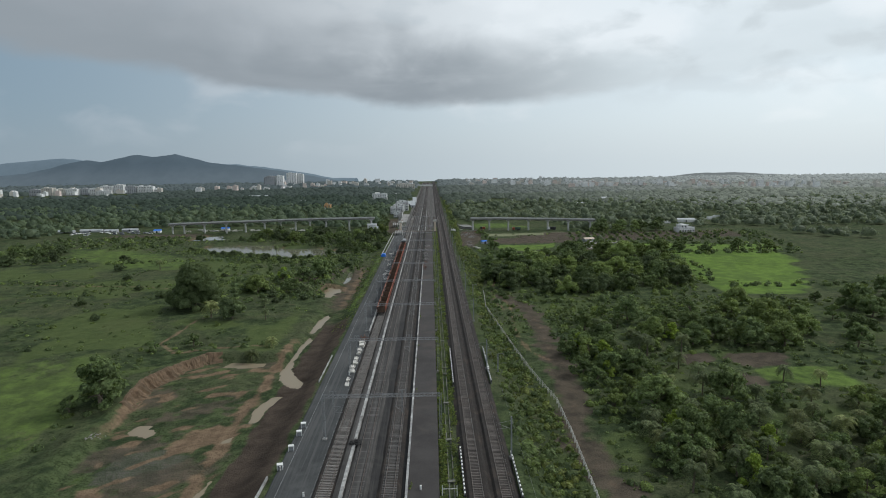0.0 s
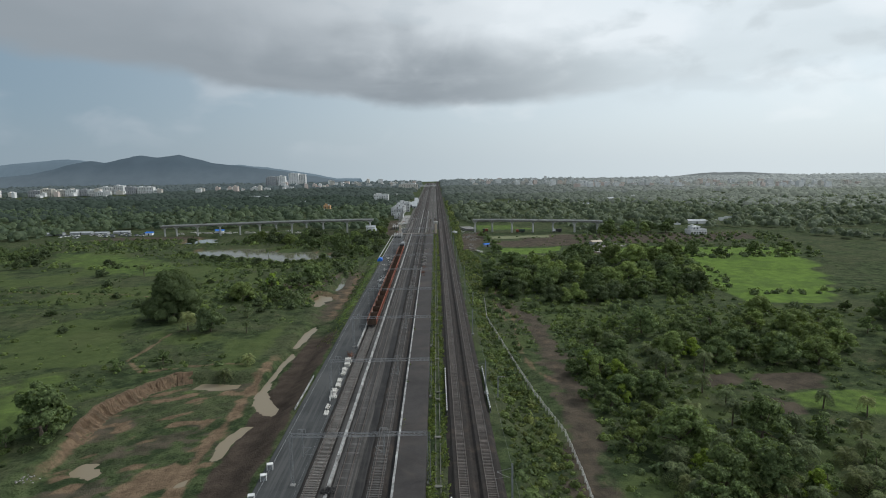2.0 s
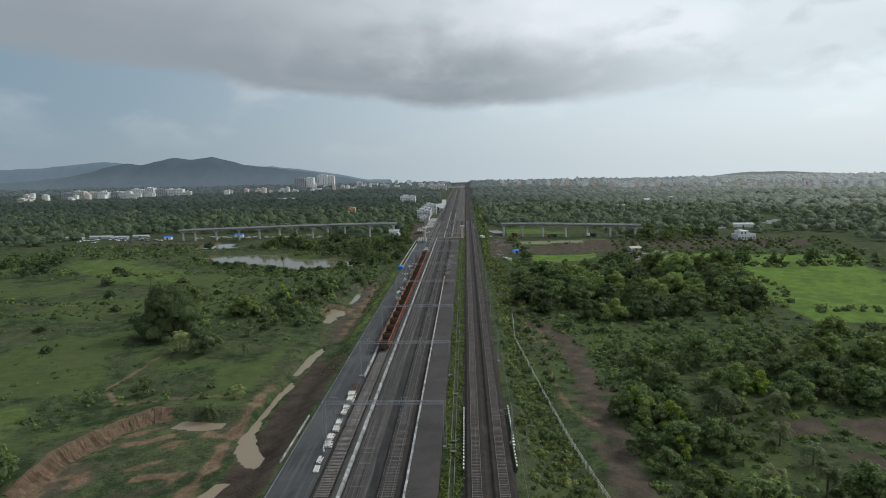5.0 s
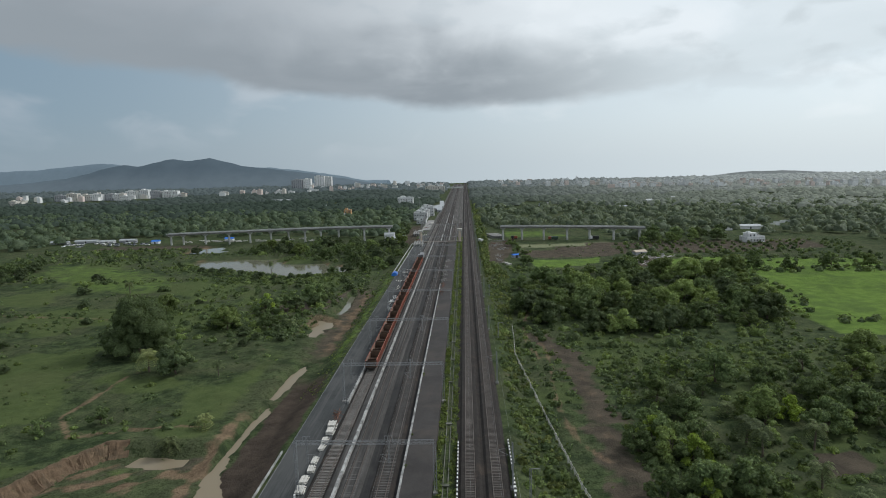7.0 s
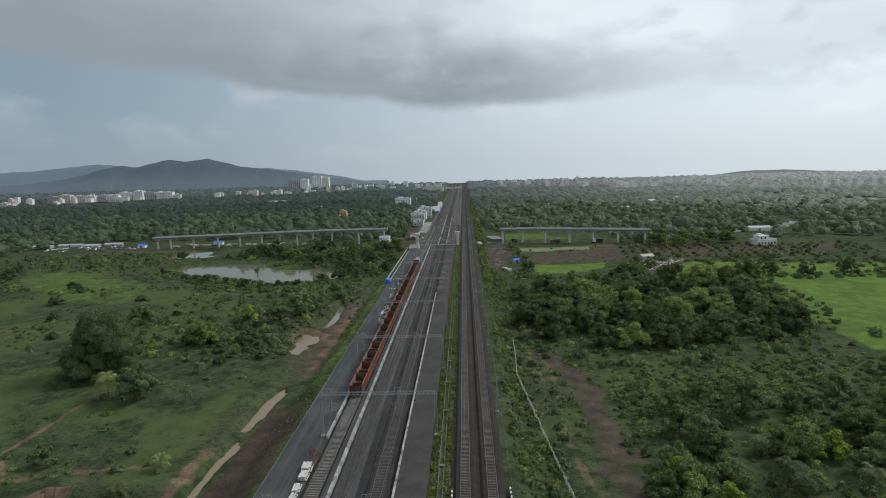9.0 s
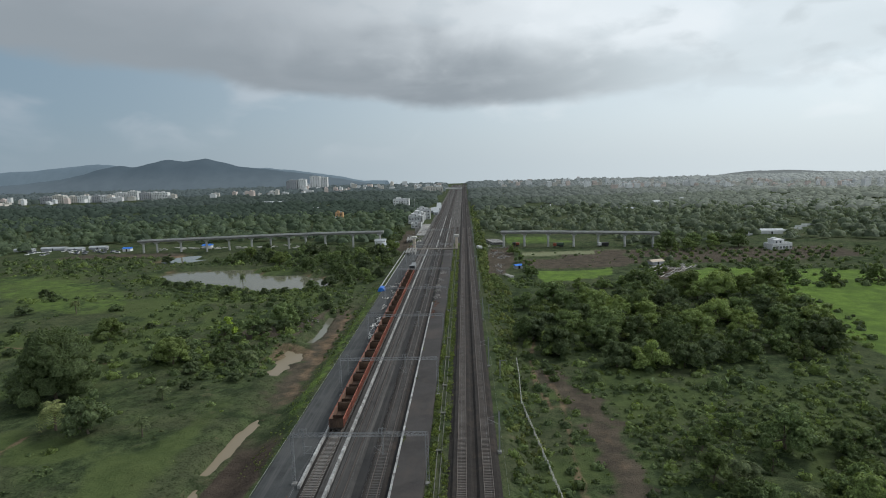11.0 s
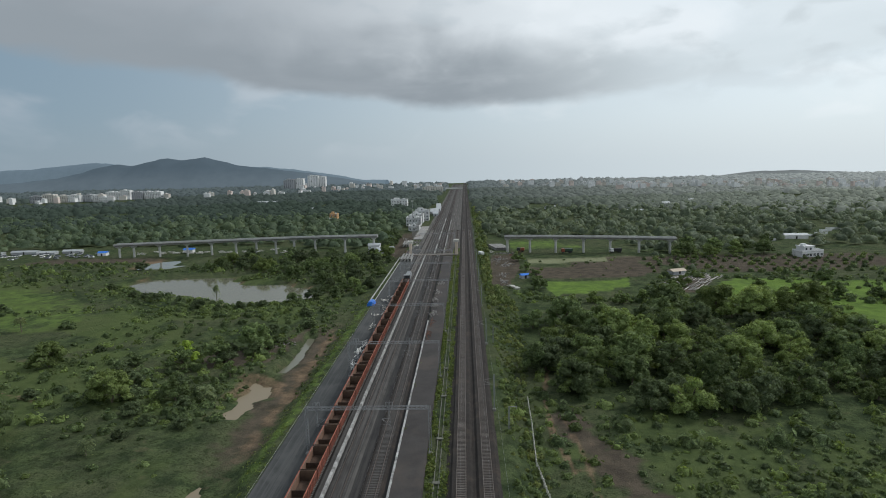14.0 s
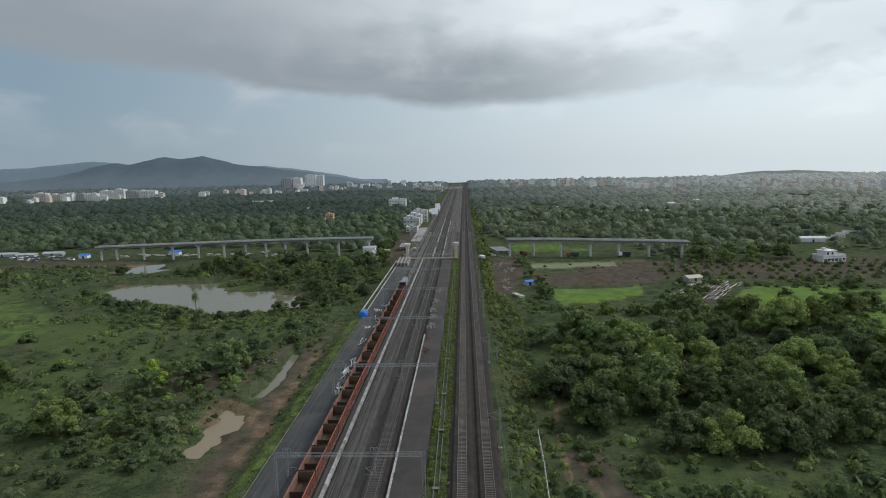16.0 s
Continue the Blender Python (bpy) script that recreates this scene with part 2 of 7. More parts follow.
# hill colour with haze painted in: blue-grey by height, plus emission
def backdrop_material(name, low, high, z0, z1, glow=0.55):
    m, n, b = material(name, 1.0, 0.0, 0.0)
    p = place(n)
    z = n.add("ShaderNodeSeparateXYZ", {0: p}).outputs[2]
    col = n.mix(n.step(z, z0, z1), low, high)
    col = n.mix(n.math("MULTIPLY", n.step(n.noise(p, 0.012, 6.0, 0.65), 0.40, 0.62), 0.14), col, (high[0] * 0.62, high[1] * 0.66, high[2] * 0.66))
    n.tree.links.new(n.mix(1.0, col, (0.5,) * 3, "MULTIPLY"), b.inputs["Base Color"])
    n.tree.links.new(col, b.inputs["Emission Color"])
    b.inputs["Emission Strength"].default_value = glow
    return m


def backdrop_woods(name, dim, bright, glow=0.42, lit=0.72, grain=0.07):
    """Woods far off in the wet air: haze painted in by colour and glow, paler towards the bright side of the sky."""
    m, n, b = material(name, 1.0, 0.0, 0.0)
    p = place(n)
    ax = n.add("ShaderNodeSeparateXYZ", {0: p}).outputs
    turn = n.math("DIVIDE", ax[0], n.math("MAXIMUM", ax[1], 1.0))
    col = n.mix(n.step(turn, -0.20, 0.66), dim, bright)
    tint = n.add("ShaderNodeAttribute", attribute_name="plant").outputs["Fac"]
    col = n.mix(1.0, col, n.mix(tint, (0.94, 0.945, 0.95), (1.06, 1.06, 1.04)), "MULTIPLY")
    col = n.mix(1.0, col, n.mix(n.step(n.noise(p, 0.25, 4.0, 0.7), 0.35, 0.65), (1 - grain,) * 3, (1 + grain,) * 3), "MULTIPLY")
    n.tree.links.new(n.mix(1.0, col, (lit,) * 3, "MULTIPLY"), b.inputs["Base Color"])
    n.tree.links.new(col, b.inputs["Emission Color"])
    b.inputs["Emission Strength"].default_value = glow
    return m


# three bands, each with more haze painted in as pale colour and emission
M_MIDWOODS = backdrop_woods("hazed_far_woods", (0.043, 0.058, 0.046), (0.190, 0.208, 0.172), 0.34, 0.88, 0.12)
M_FARWOODS = backdrop_woods("hazed_distant_woods", (0.058, 0.074, 0.066), (0.250, 0.266, 0.242))
M_HAZEWOODS = backdrop_woods("hazed_horizon_woods", (0.088, 0.108, 0.110), (0.315, 0.334, 0.320))
M_HILL = backdrop_material("hazed_distant_hill", (0.128, 0.160, 0.182), (0.092, 0.122, 0.146), -20, 90)
M_HILLFAR = backdrop_material("hazed_farther_hill", (0.165, 0.215, 0.25), (0.15, 0.198, 0.235), 0, 140)
M_HILLNEAR = backdrop_material("hazed_low_hill", (0.215, 0.232, 0.228), (0.160, 0.176, 0.174), -4, 18)

# ---- helpers for meshes ----


def part(name, bm, mat, parent=None, label=""):
    me = bpy.data.meshes.new(name)
    bm.to_mesh(me)
    bm.free()
    me.materials.append(mat)
    ob = new(name, me)
    if parent:
        ob.parent = parent
    if label:
        ob["label"] = label
    return ob


def share(name, me, parent=None, loc=(0, 0, 0), rz=0.0, scale=None):
    ob = new(name, me)
    ob.location = loc
    ob.rotation_euler = (0, 0, rz)
    if scale:
        ob.scale = scale
    if parent:
        ob.parent = parent
    return ob


def mesh_of(name, verts, faces, mat, plant=None):
    me = bpy.data.meshes.new(name)
    me.from_pydata([tuple(v) for v in verts], [], faces)
    me.materials.append(mat)
    if plant is not None:
        att = me.attributes.new("plant", "FLOAT", "POINT")
        att.data.foreach_set("value", np.asarray(plant, dtype=np.float32))
    return me


def thing(name, label, category, loc=(0, 0, 0), group="", kind=""):
    ob = new(name)
    ob.location = loc
    return tagged(ob, label, category, group, kind)


def box(bm, x0, x1, y0, y1, z0, z1, m=None):
    mat = Matrix.Translation(((x0 + x1) / 2, (y0 + y1) / 2, (z0 + z1) / 2)) @ Matrix.Diagonal((x1 - x0, y1 - y0, z1 - z0, 1))
    return bmesh.ops.create_cube(bm, size=1, matrix=(m @ mat) if m else mat)["verts"]


def bevel(bm, width):
    bmesh.ops.bevel(bm, geom=bm.edges[:], offset=width, segments=1, affect="EDGES")


def rod(bm, a, b, r0, r1=None, seg=6):
    """A tapered rod from a to b."""
    a, b = Vector(a), Vector(b)
    d = b - a
    m = Matrix.Translation((a + b) / 2) @ d.to_track_quat("Z", "Y").to_matrix().to_4x4()
    bmesh.ops.create_cone(bm, cap_ends=True, segments=seg, radius1=r0, radius2=r0 if r1 is None else r1, depth=d.length, matrix=m)


def boxes(*specs, soft=0.0):
    bm = bmesh.new()
    for s in specs:
        box(bm, *s)
    if soft:
        bevel(bm, soft)
    return bm


def inside(poly, x, y):
    """Signed distance to a polygon, positive inside, for arrays x, y."""
    d = np.full(np.shape(x), 1e9)
    odd = np.zeros(np.shape(x), bool)
    for (ax, ay), (bx, by) in zip(poly, poly[1:] + poly[:1]):
        ex, ey = bx - ax, by - ay
        t = np.clip(((x - ax) * ex + (y - ay) * ey) / (ex * ex + ey * ey), 0, 1)
        d = np.minimum(d, np.hypot(x - ax - t * ex, y - ay - t * ey))
        if ay != by:
            odd ^= ((ay > y) != (by > y)) & (x < (bx - ax) * (y - ay) / (by - ay) + ax)
    return np.where(odd, d, -d)


def along(line, x, y):
    """Distance to an open line, for arrays x, y."""
    d = np.full(np.shape(x), 1e9)
    for (ax, ay), (bx, by) in zip(line, line[1:]):
        ex, ey = bx - ax, by - ay
        t = np.clip(((x - ax) * ex + (y - ay) * ey) / (ex * ex + ey * ey), 0, 1)
        d = np.minimum(d, np.hypot(x - ax - t * ex, y - ay - t * ey))
    return d


WAVES = {}


def waves(x, y, size, seed):
    """Smooth irregular noise about 0, of about that wave length."""
    if (size, seed) not in WAVES:
        r = np.random.RandomState(seed)
        WAVES[size, seed] = [(r.uniform(0, 2 * math.pi), 2 * math.pi / (size * r.uniform(0.6, 1.7)), r.uniform(0, 6.28)) for i in range(7)]
    v = np.zeros(np.shape(x))
    for a, k, ph in WAVES[size, seed]:
        ca, sa = math.cos(a), math.sin(a)
        v = v + np.sin((x * ca + y * sa) * k + ph + 1.3 * np.sin((x * sa - y * ca) * k * 0.7 + ph))
    return v / 4.0


def ease(v, lo, hi):
    t = np.clip((v - lo) / (hi - lo), 0, 1)
    return t * t * (3 - 2 * t)


# ---- plan ----
EDGE_L, EDGE_R = -31.6, 16.6          # the railway's formation
T1, T2, T3, D1, D2 = -20.8, -15.0, -8.7, 7.85, 12.95   # centre lines of the tracks
POND = [(-186, 481), (-172.6, 494), (-154, 490), (-146, 497), (-125, 489), (-116, 474), (-100, 472), (-80, 462), (-66, 446), (-66, 430), (-77, 425), (-86, 421.5), (-100, 420.5), (-112, 428), (-130, 441), (-144, 441), (-158, 449), (-174, 466)]
POND_FAR = [(-213, 543), (-212, 558), (-194, 565), (-176, 538), (-188, 526), (-198, 523)]
POOL = [(-54, 289.5), (-55.6, 294.5), (-53.6, 298), (-54.4, 304), (-53.6, 310), (-54.6, 317), (-51.5, 314.6), (-48, 313.4), (-46.4, 307.7), (-47.6, 302), (-48.6, 296), (-50.4, 290)]
CANAL = [(-49, 364), (-48, 350), (-47.4, 335), (-49, 324)]
CREEKS = [[(-44.9, 258), (-47.4, 249.8), (-47.8, 238), (-48, 228), (-46.2, 228), (-44.9, 238), (-44, 254)],
          [(-46.3, 222.9), (-44.8, 220.8), (-46, 208.4), (-46.2, 198), (-45.1, 187), (-42.8, 180.7), (-38.6, 177.2), (-35.3, 174.7), (-34.7, 171.3), (-37.3, 169.3), (-41.8, 171.3), (-46, 178), (-47.6, 183.4), (-47.7, 190.3), (-47.5, 202), (-47.4, 215.4)],
          [(-42.8, 164.9), (-43.4, 161.4), (-44.6, 156.7), (-44.8, 148), (-46.8, 147), (-47.3, 157), (-46.2, 160.7), (-45, 163.9)]]
PUDDLES = [[(-46.5, 119), (-48.5, 106), (-46.8, 106), (-45, 118)],
           [(-67.5, 191.2), (-66, 195.6), (-62.4, 197.4), (-59.7, 194.9), (-55.1, 194.5), (-54, 190.6), (-57.6, 190), (-62.5, 190)],
           [(-76, 143), (-74.5, 148), (-67.8, 147), (-67.1, 142.6), (-69.3, 139.5), (-73.5, 141.4)],
           [(-50.2, 136), (-49.5, 139), (-47.6, 139.8), (-48.2, 137)]]
CREST = [(-70, 198), (-75, 196.5), (-79.9, 189.5), (-82.5, 180), (-84.6, 172.5), (-83.7, 164), (-82, 155), (-80.7, 147), (-81.8, 139), (-80, 128)]
PIT = CREST + [(-79, 112), (-80, 60), (-42, 60), (-42, 140), (-44, 175), (-49, 197)]
STREAKS = [(-0.58, 0.81), (0.81, 0.58)]
RED_PATCH = [(-54.4, 148), (-58.7, 142.4), (-62, 136), (-60.6, 131.6), (-54.5, 131.8), (-51, 136.6), (-49.2, 143)]
GRAVEL_PLOT = [(-72, 118), (-72.4, 131.5), (-61.5, 134.8), (-54.2, 130.7), (-56, 116)]
PADDIES = [[(150, 425), (186, 423), (226, 433), (231, 388), (204, 326), (175, 280), (142, 286), (145, 330)],
           [(114, 412), (146, 455), (240, 432), (230, 392), (175, 408), (135, 402)],
           [(47, 450), (92, 456), (88, 436), (50, 417)],
           [(42, 623), (98, 603), (90, 565), (41, 570)],
           [(-285, 482), (-215, 455), (-172, 428), (-150, 385), (-160, 366), (-197, 382), (-262, 432)],
           [(94.5, 177), (106, 181), (125, 180), (122, 158), (98, 168)],
           [(-110, 200), (-95, 175), (-92, 130), (-100, 90), (-140, 90), (-140, 190)]]
SOILS = [[(42.4, 487), (92, 514), (118, 498), (116, 474), (93, 457.5), (46, 458)],
         [(81.2, 194.6), (91.8, 195.5), (90.3, 186.2), (77.4, 183.7)],
         [(95.4, 194.3), (118, 194), (110, 182), (98.3, 179.5), (93.1, 187.6)],
         [(87.1, 177), (93.8, 175.3), (96.6, 167.5), (93.9, 163.5), (86.2, 166.8)],
         [(97, 431), (120, 462), (142, 459), (113, 420)],
         [(95, 520), (250, 535), (260, 480), (150, 470), (120, 500)],
         [(26, 545), (42, 560), (42, 500), (30, 440), (22, 440), (24, 500)],
         [(-48, 700), (-35, 700), (-33, 540), (-42, 540)],
         [(-300, 566), (-205, 568), (-205, 553), (-300, 550)],
         [(-78, 340), (-64, 344), (-62, 328), (-76, 324)]]
MEADOWS = [[(84, 278), (111, 272), (105, 246), (85, 234), (79, 254)], [(59, 174), (75, 182), (78, 166), (72, 163), (58, 162)],
           [(46, 270), (66, 279), (79, 267), (66, 252), (46, 244)], [(47, 290), (69, 298), (64, 280), (52, 272), (43, 274)],
           [(112, 262), (142, 282), (175, 270), (160, 240), (130, 240)]]
PALEFIELD = [(48, 524), (113, 533), (116, 517), (47, 503)]
RED_TRACK = [(33, 290), (40, 266), (42, 246), (41.6, 229), (40, 205), (39.6, 187), (39, 168), (36.2, 151), (33, 131), (38, 90), (38, 40)]
SIDE_TRACK = [(33, 290), (34.4, 266), (32.2, 238), (31.2, 220), (32.8, 201), (37.6, 191)]
FARM_ROAD = [(226, 566), (250, 590), (282, 622), (306, 660), (330, 720)]
CART_TRACKS = [FARM_ROAD, [(31, 262), (29.2, 280), (29.6, 301), (34, 325)], [(-215, 330), (-150, 318), (-110, 300)], [(-96, 243), (-98, 215), (-88, 203), (-58, 207)]]


def ground_z(x, y):
    """Height of the ground; 0 is rail level."""
    x, y = np.asarray(x, float), np.asarray(y, float)
    far = ease(np.hypot(x, y - 250), 300, 900)
    z = -1.6 + 0.5 * waves(x, y, 60, 3) + 0.16 * waves(x, y, 13, 4) + far * (0.8 + 1.6 * waves(x, y, 400, 5))
    z = np.where(x > -1, z + 0.5, z - 0.5)
    z = z + 0.28 * ease(-x, 40, 60) * waves(x, y, 5, 8) * ease(500 - y, 0, 100)
    rim = inside(PIT, x, y)
    z = z + 1.1 * ease(rim, -9, -0.5) * ease(-x, 66, 74) * ease(y, 110, 130) * ease(215 - y, 0, 12)
    low = ease(rim + 0.5 * waves(x, y, 3.2, 17), -0.8, 2.9)
    z = z * (1 - low) + low * (-3.9 + 0.12 * waves(x, y, 9, 6) + 0.05 * waves(x, y, 3, 7))
    strip = ease(x, -52, -44) * ease(400 - y, 0, 60)
    z = z * (1 - strip) + strip * (-3.7 + 0.1 * waves(x, y, 6, 9))
    for water, depth in ((POND, 1.2), (POND_FAR, 1.2), (POOL, 0.9)):
        k = ease(inside(water, x, y) + 1.2 * waves(x, y, 14, 11) + 0.6 * waves(x, y, 5, 14), -5, 1.5)
        z = z * (1 - k) + k * (-3.85 - depth * ease(inside(water, x, y) + 1.5 * waves(x, y, 9, 15) + 0.5 * waves(x, y, 3.5, 16), -0.5, 1.5))
    for water in CREEKS:
        k = ease(inside(water, x, y) + 0.34 * waves(x, y, 4.5, 18) + 0.16 * waves(x, y, 2.4, 19), -0.9, 0.6)
        z = z * (1 - k) + k * np.minimum(z, -4.55)
    for line, w in ((CANAL, 1.35),):
        k = ease(-along(line, x, y) + 0.45 * waves(x, y, 8, 13), -w - 0.9, -w + 0.3)
        z = z * (1 - k) + k * np.minimum(z, -4.5)
    for pud in PUDDLES:
        k = ease(inside(pud, x, y) + 0.5 * waves(x, y, 4, 12), -0.8, 0.4)
        z = z - 0.34 * k * (pud is not None)
    bank = ease(x, EDGE_L - 9, EDGE_L - 1) * ease(-x, -EDGE_R - 7, -EDGE_R - 1)
    bank = bank * (1 - 0.35 * ease(y, 1500, 2500))
    z = z * (1 - bank) + bank * -0.95
    return z


def build_ground():
    def ticks(lo, fine0, fine1, hi, step):
        mid = list(np.arange(fine0, fine1 + step, step))
        out, s, v = [], step, mid[-1]
        while v < hi:
            s *= 1.06 if s < 8 else 1.14
            v += s
            out.append(min(v, hi))
        back, s, v = [], step, mid[0]
        while v > lo:
            s *= 1.06 if s < 8 else 1.14
            v -= s
            back.append(max(v, lo))
        return np.array(back[::-1] + mid + out)

    xs, ys = ticks(-2200, -110, 70, 2200, 1.1), ticks(-2200, 86, 330, 2150, 1.3)
    X, Y = np.meshgrid(xs, ys)
    Z = ground_z(X, Y)
    nx, ny = len(xs), len(ys)
    verts = np.stack([X, Y, Z], -1).reshape(-1, 3)
    idx = np.arange(nx * ny).reshape(ny, nx)
    faces = np.stack([idx[:-1, :-1], idx[:-1, 1:], idx[1:, 1:], idx[1:, :-1]], -1).reshape(-1, 4)
    me = bpy.data.meshes.new("ground")
    me.vertices.add(len(verts))
    me.vertices.foreach_set("co", verts.ravel())
    me.loops.add(faces.size)
    me.loops.foreach_set("vertex_index", faces.ravel())
    me.polygons.add(len(faces))
    me.polygons.foreach_set("loop_start", np.arange(len(faces)) * 4)
    me.update(calc_edges=True)
    me.polygons.foreach_set("use_smooth", np.ones(len(faces), bool))
    wob = 1.2 * waves(X, Y, 14, 21) + 0.5 * waves(X, Y, 4, 22)
    soil = np.zeros_like(X)
    for p in SOILS:
        soil = np.maximum(soil, ease(inside(p, X, Y) + wob * 0.6, -1, 1))
    # red earth: the banks of the pit, tracks, shores
    red = np.zeros_like(X)
    rim = inside(PIT, X, Y)
    red = np.maximum(red, ease(1.7 - np.abs(rim - 1.3) + 0.35 * wob, 0, 1.2) * ease(-X, 68, 73) * ease(Y, 128, 160))
    u, v = X * STREAKS[0][0] + Y * STREAKS[0][1], X * STREAKS[1][0] + Y * STREAKS[1][1]
    red = np.maximum(red, ease(rim, 2, 4) * ease(waves(u, v * 0.25, 7, 31) + 0.5 * waves(X, Y, 9, 32), 0.30, 0.80) * 0.80)
    red = np.maximum(red, ease(inside(RED_PATCH, X, Y) + 1.3 * wob, -1.5, 1.5))
    red = np.maximum(red, ease(2.2 - np.abs(X + 49.6 + 0.012 * (Y - 160)) + 1.1 * wob, -0.8, 2.0) * ease(236 - Y, 0, 40) * 0.85)
    red = np.maximum(red, 0.38 * ease(1.4 - along(RED_TRACK, X, Y) + 1.4 * wob, -1.2, 2.6))
    red = np.maximum(red, 0.6 * ease(0.9 - along(SIDE_TRACK, X, Y) + 0.5 * wob, -0.6, 0.8))
    soil = np.maximum(soil, 0.85 * ease(4.4 - along(RED_TRACK, X, Y) + 2.2 * wob, -2.0, 2.8))
    for c in CART_TRACKS:
        red = np.maximum(red, 0.7 * ease(0.9 - along(c, X, Y) + 0.3 * wob, -0.4, 0.5))
    for wtr, wd in ((POND, 3.0), (POND_FAR, 4.0), (POOL, 5.0)):
        red = np.maximum(red, ease(wd - np.abs(inside(wtr, X, Y)) + wob, -1, 2) * 0.75 * ease(waves(X, Y, 40, 33), -0.6, 0.4))
    red = np.maximum(red, ease(3.4 - np.abs(X + 41) + 1.6 * wob, -0.8, 3.5) * ease(Y, 245, 285) * ease(390 - Y, 0, 30) * 0.62)
    soil = np.maximum(soil, 0.7 * ease(5.5 - np.abs(X + 43) + 2.0 * wob, -1.5, 3.0) * ease(Y, 240, 280) * ease(400 - Y, 0, 40))
    soil = np.maximum(soil, 0.8 * ease(inside([(-66, 330), (-60, 352), (-50, 372), (-52, 345), (-58, 325)], X, Y) + 2.0 * wob, -2, 2))
    lush = np.zeros_like(X)
    for p in PADDIES:
        lush = np.maximum(lush, ease(inside(p, X, Y) + wob * 0.5, -1.2, 1.2) * (0.44 if p[0][0] < -200 else 0.4 if p[0][0] < 0 else 0.55 if p[0][1] > 600 or p[0][1] < 200 else 1.0))
    lush = np.maximum(lush, 0.5 * ease(2.6 - np.abs(X + 34.8) + 0.8 * wob, -0.8, 2.0) * ease(Y, 225, 260) * ease(430 - Y, 0, 40))
    meadow = ease(waves(X, Y, 62, 38) + 0.45 * waves(X, Y, 21, 39), -0.25, 0.30) * ease(-X, 50, 60) * (1 - ease(rim, -4, -1)) * ease(520 - Y, 0, 60)
    meadow = np.maximum(meadow, 0.6 * ease(waves(X, Y, 38, 40) + 0.5 * waves(X, Y, 14, 41), 0.0, 0.6) * ease(X, 20, 26) * ease(330 - Y, 0, 40))
    for p in MEADOWS:
        meadow = np.maximum(meadow, 0.62 * ease(inside(p, X, Y) + 1.6 * wob, -2, 2))
    mud = np.zeros_like(X)
    mud = np.maximum(mud, ease(5.9 - np.abs(X + 38.6) + 0.5 * wob, -0.6, 1.2) * ease(262 - Y, 0, 40))
    soil = np.maximum(soil, 0.62 * ease(rim, 1, 3.5) * ease(waves(u * 1.0, v * 0.4, 15, 37) + 0.5 * waves(X, Y, 6, 42), -0.15, 0.55))
    lush = np.maximum(lush, 0.30 * ease(rim, 2, 5) * ease(waves(X, Y, 14, 43), 0.1, 0.8))
    pale = ease(inside(PALEFIELD, X, Y) + wob * 0.5, -1, 1)
    grit = ease(inside(GRAVEL_PLOT, X, Y) + 1.5 * waves(X, Y, 7, 36), -1.5, 1.5) * 0.55
    for name, chan in (("meadow", meadow), ("grit", grit), ("soil", np.maximum(soil, 0)), ("red", red), ("lush", lush), ("mud", mud), ("pale", pale)):
        att = me.attributes.new(name, "FLOAT", "POINT")
        att.data.foreach_set("value", np.clip(chan, 0, 1).astype(np.float32).ravel())
    me.materials.append(ground_material())
    return tagged(new("ground", me), "green monsoon farmland with bare red earth and mud patches", "ground", kind="structure")


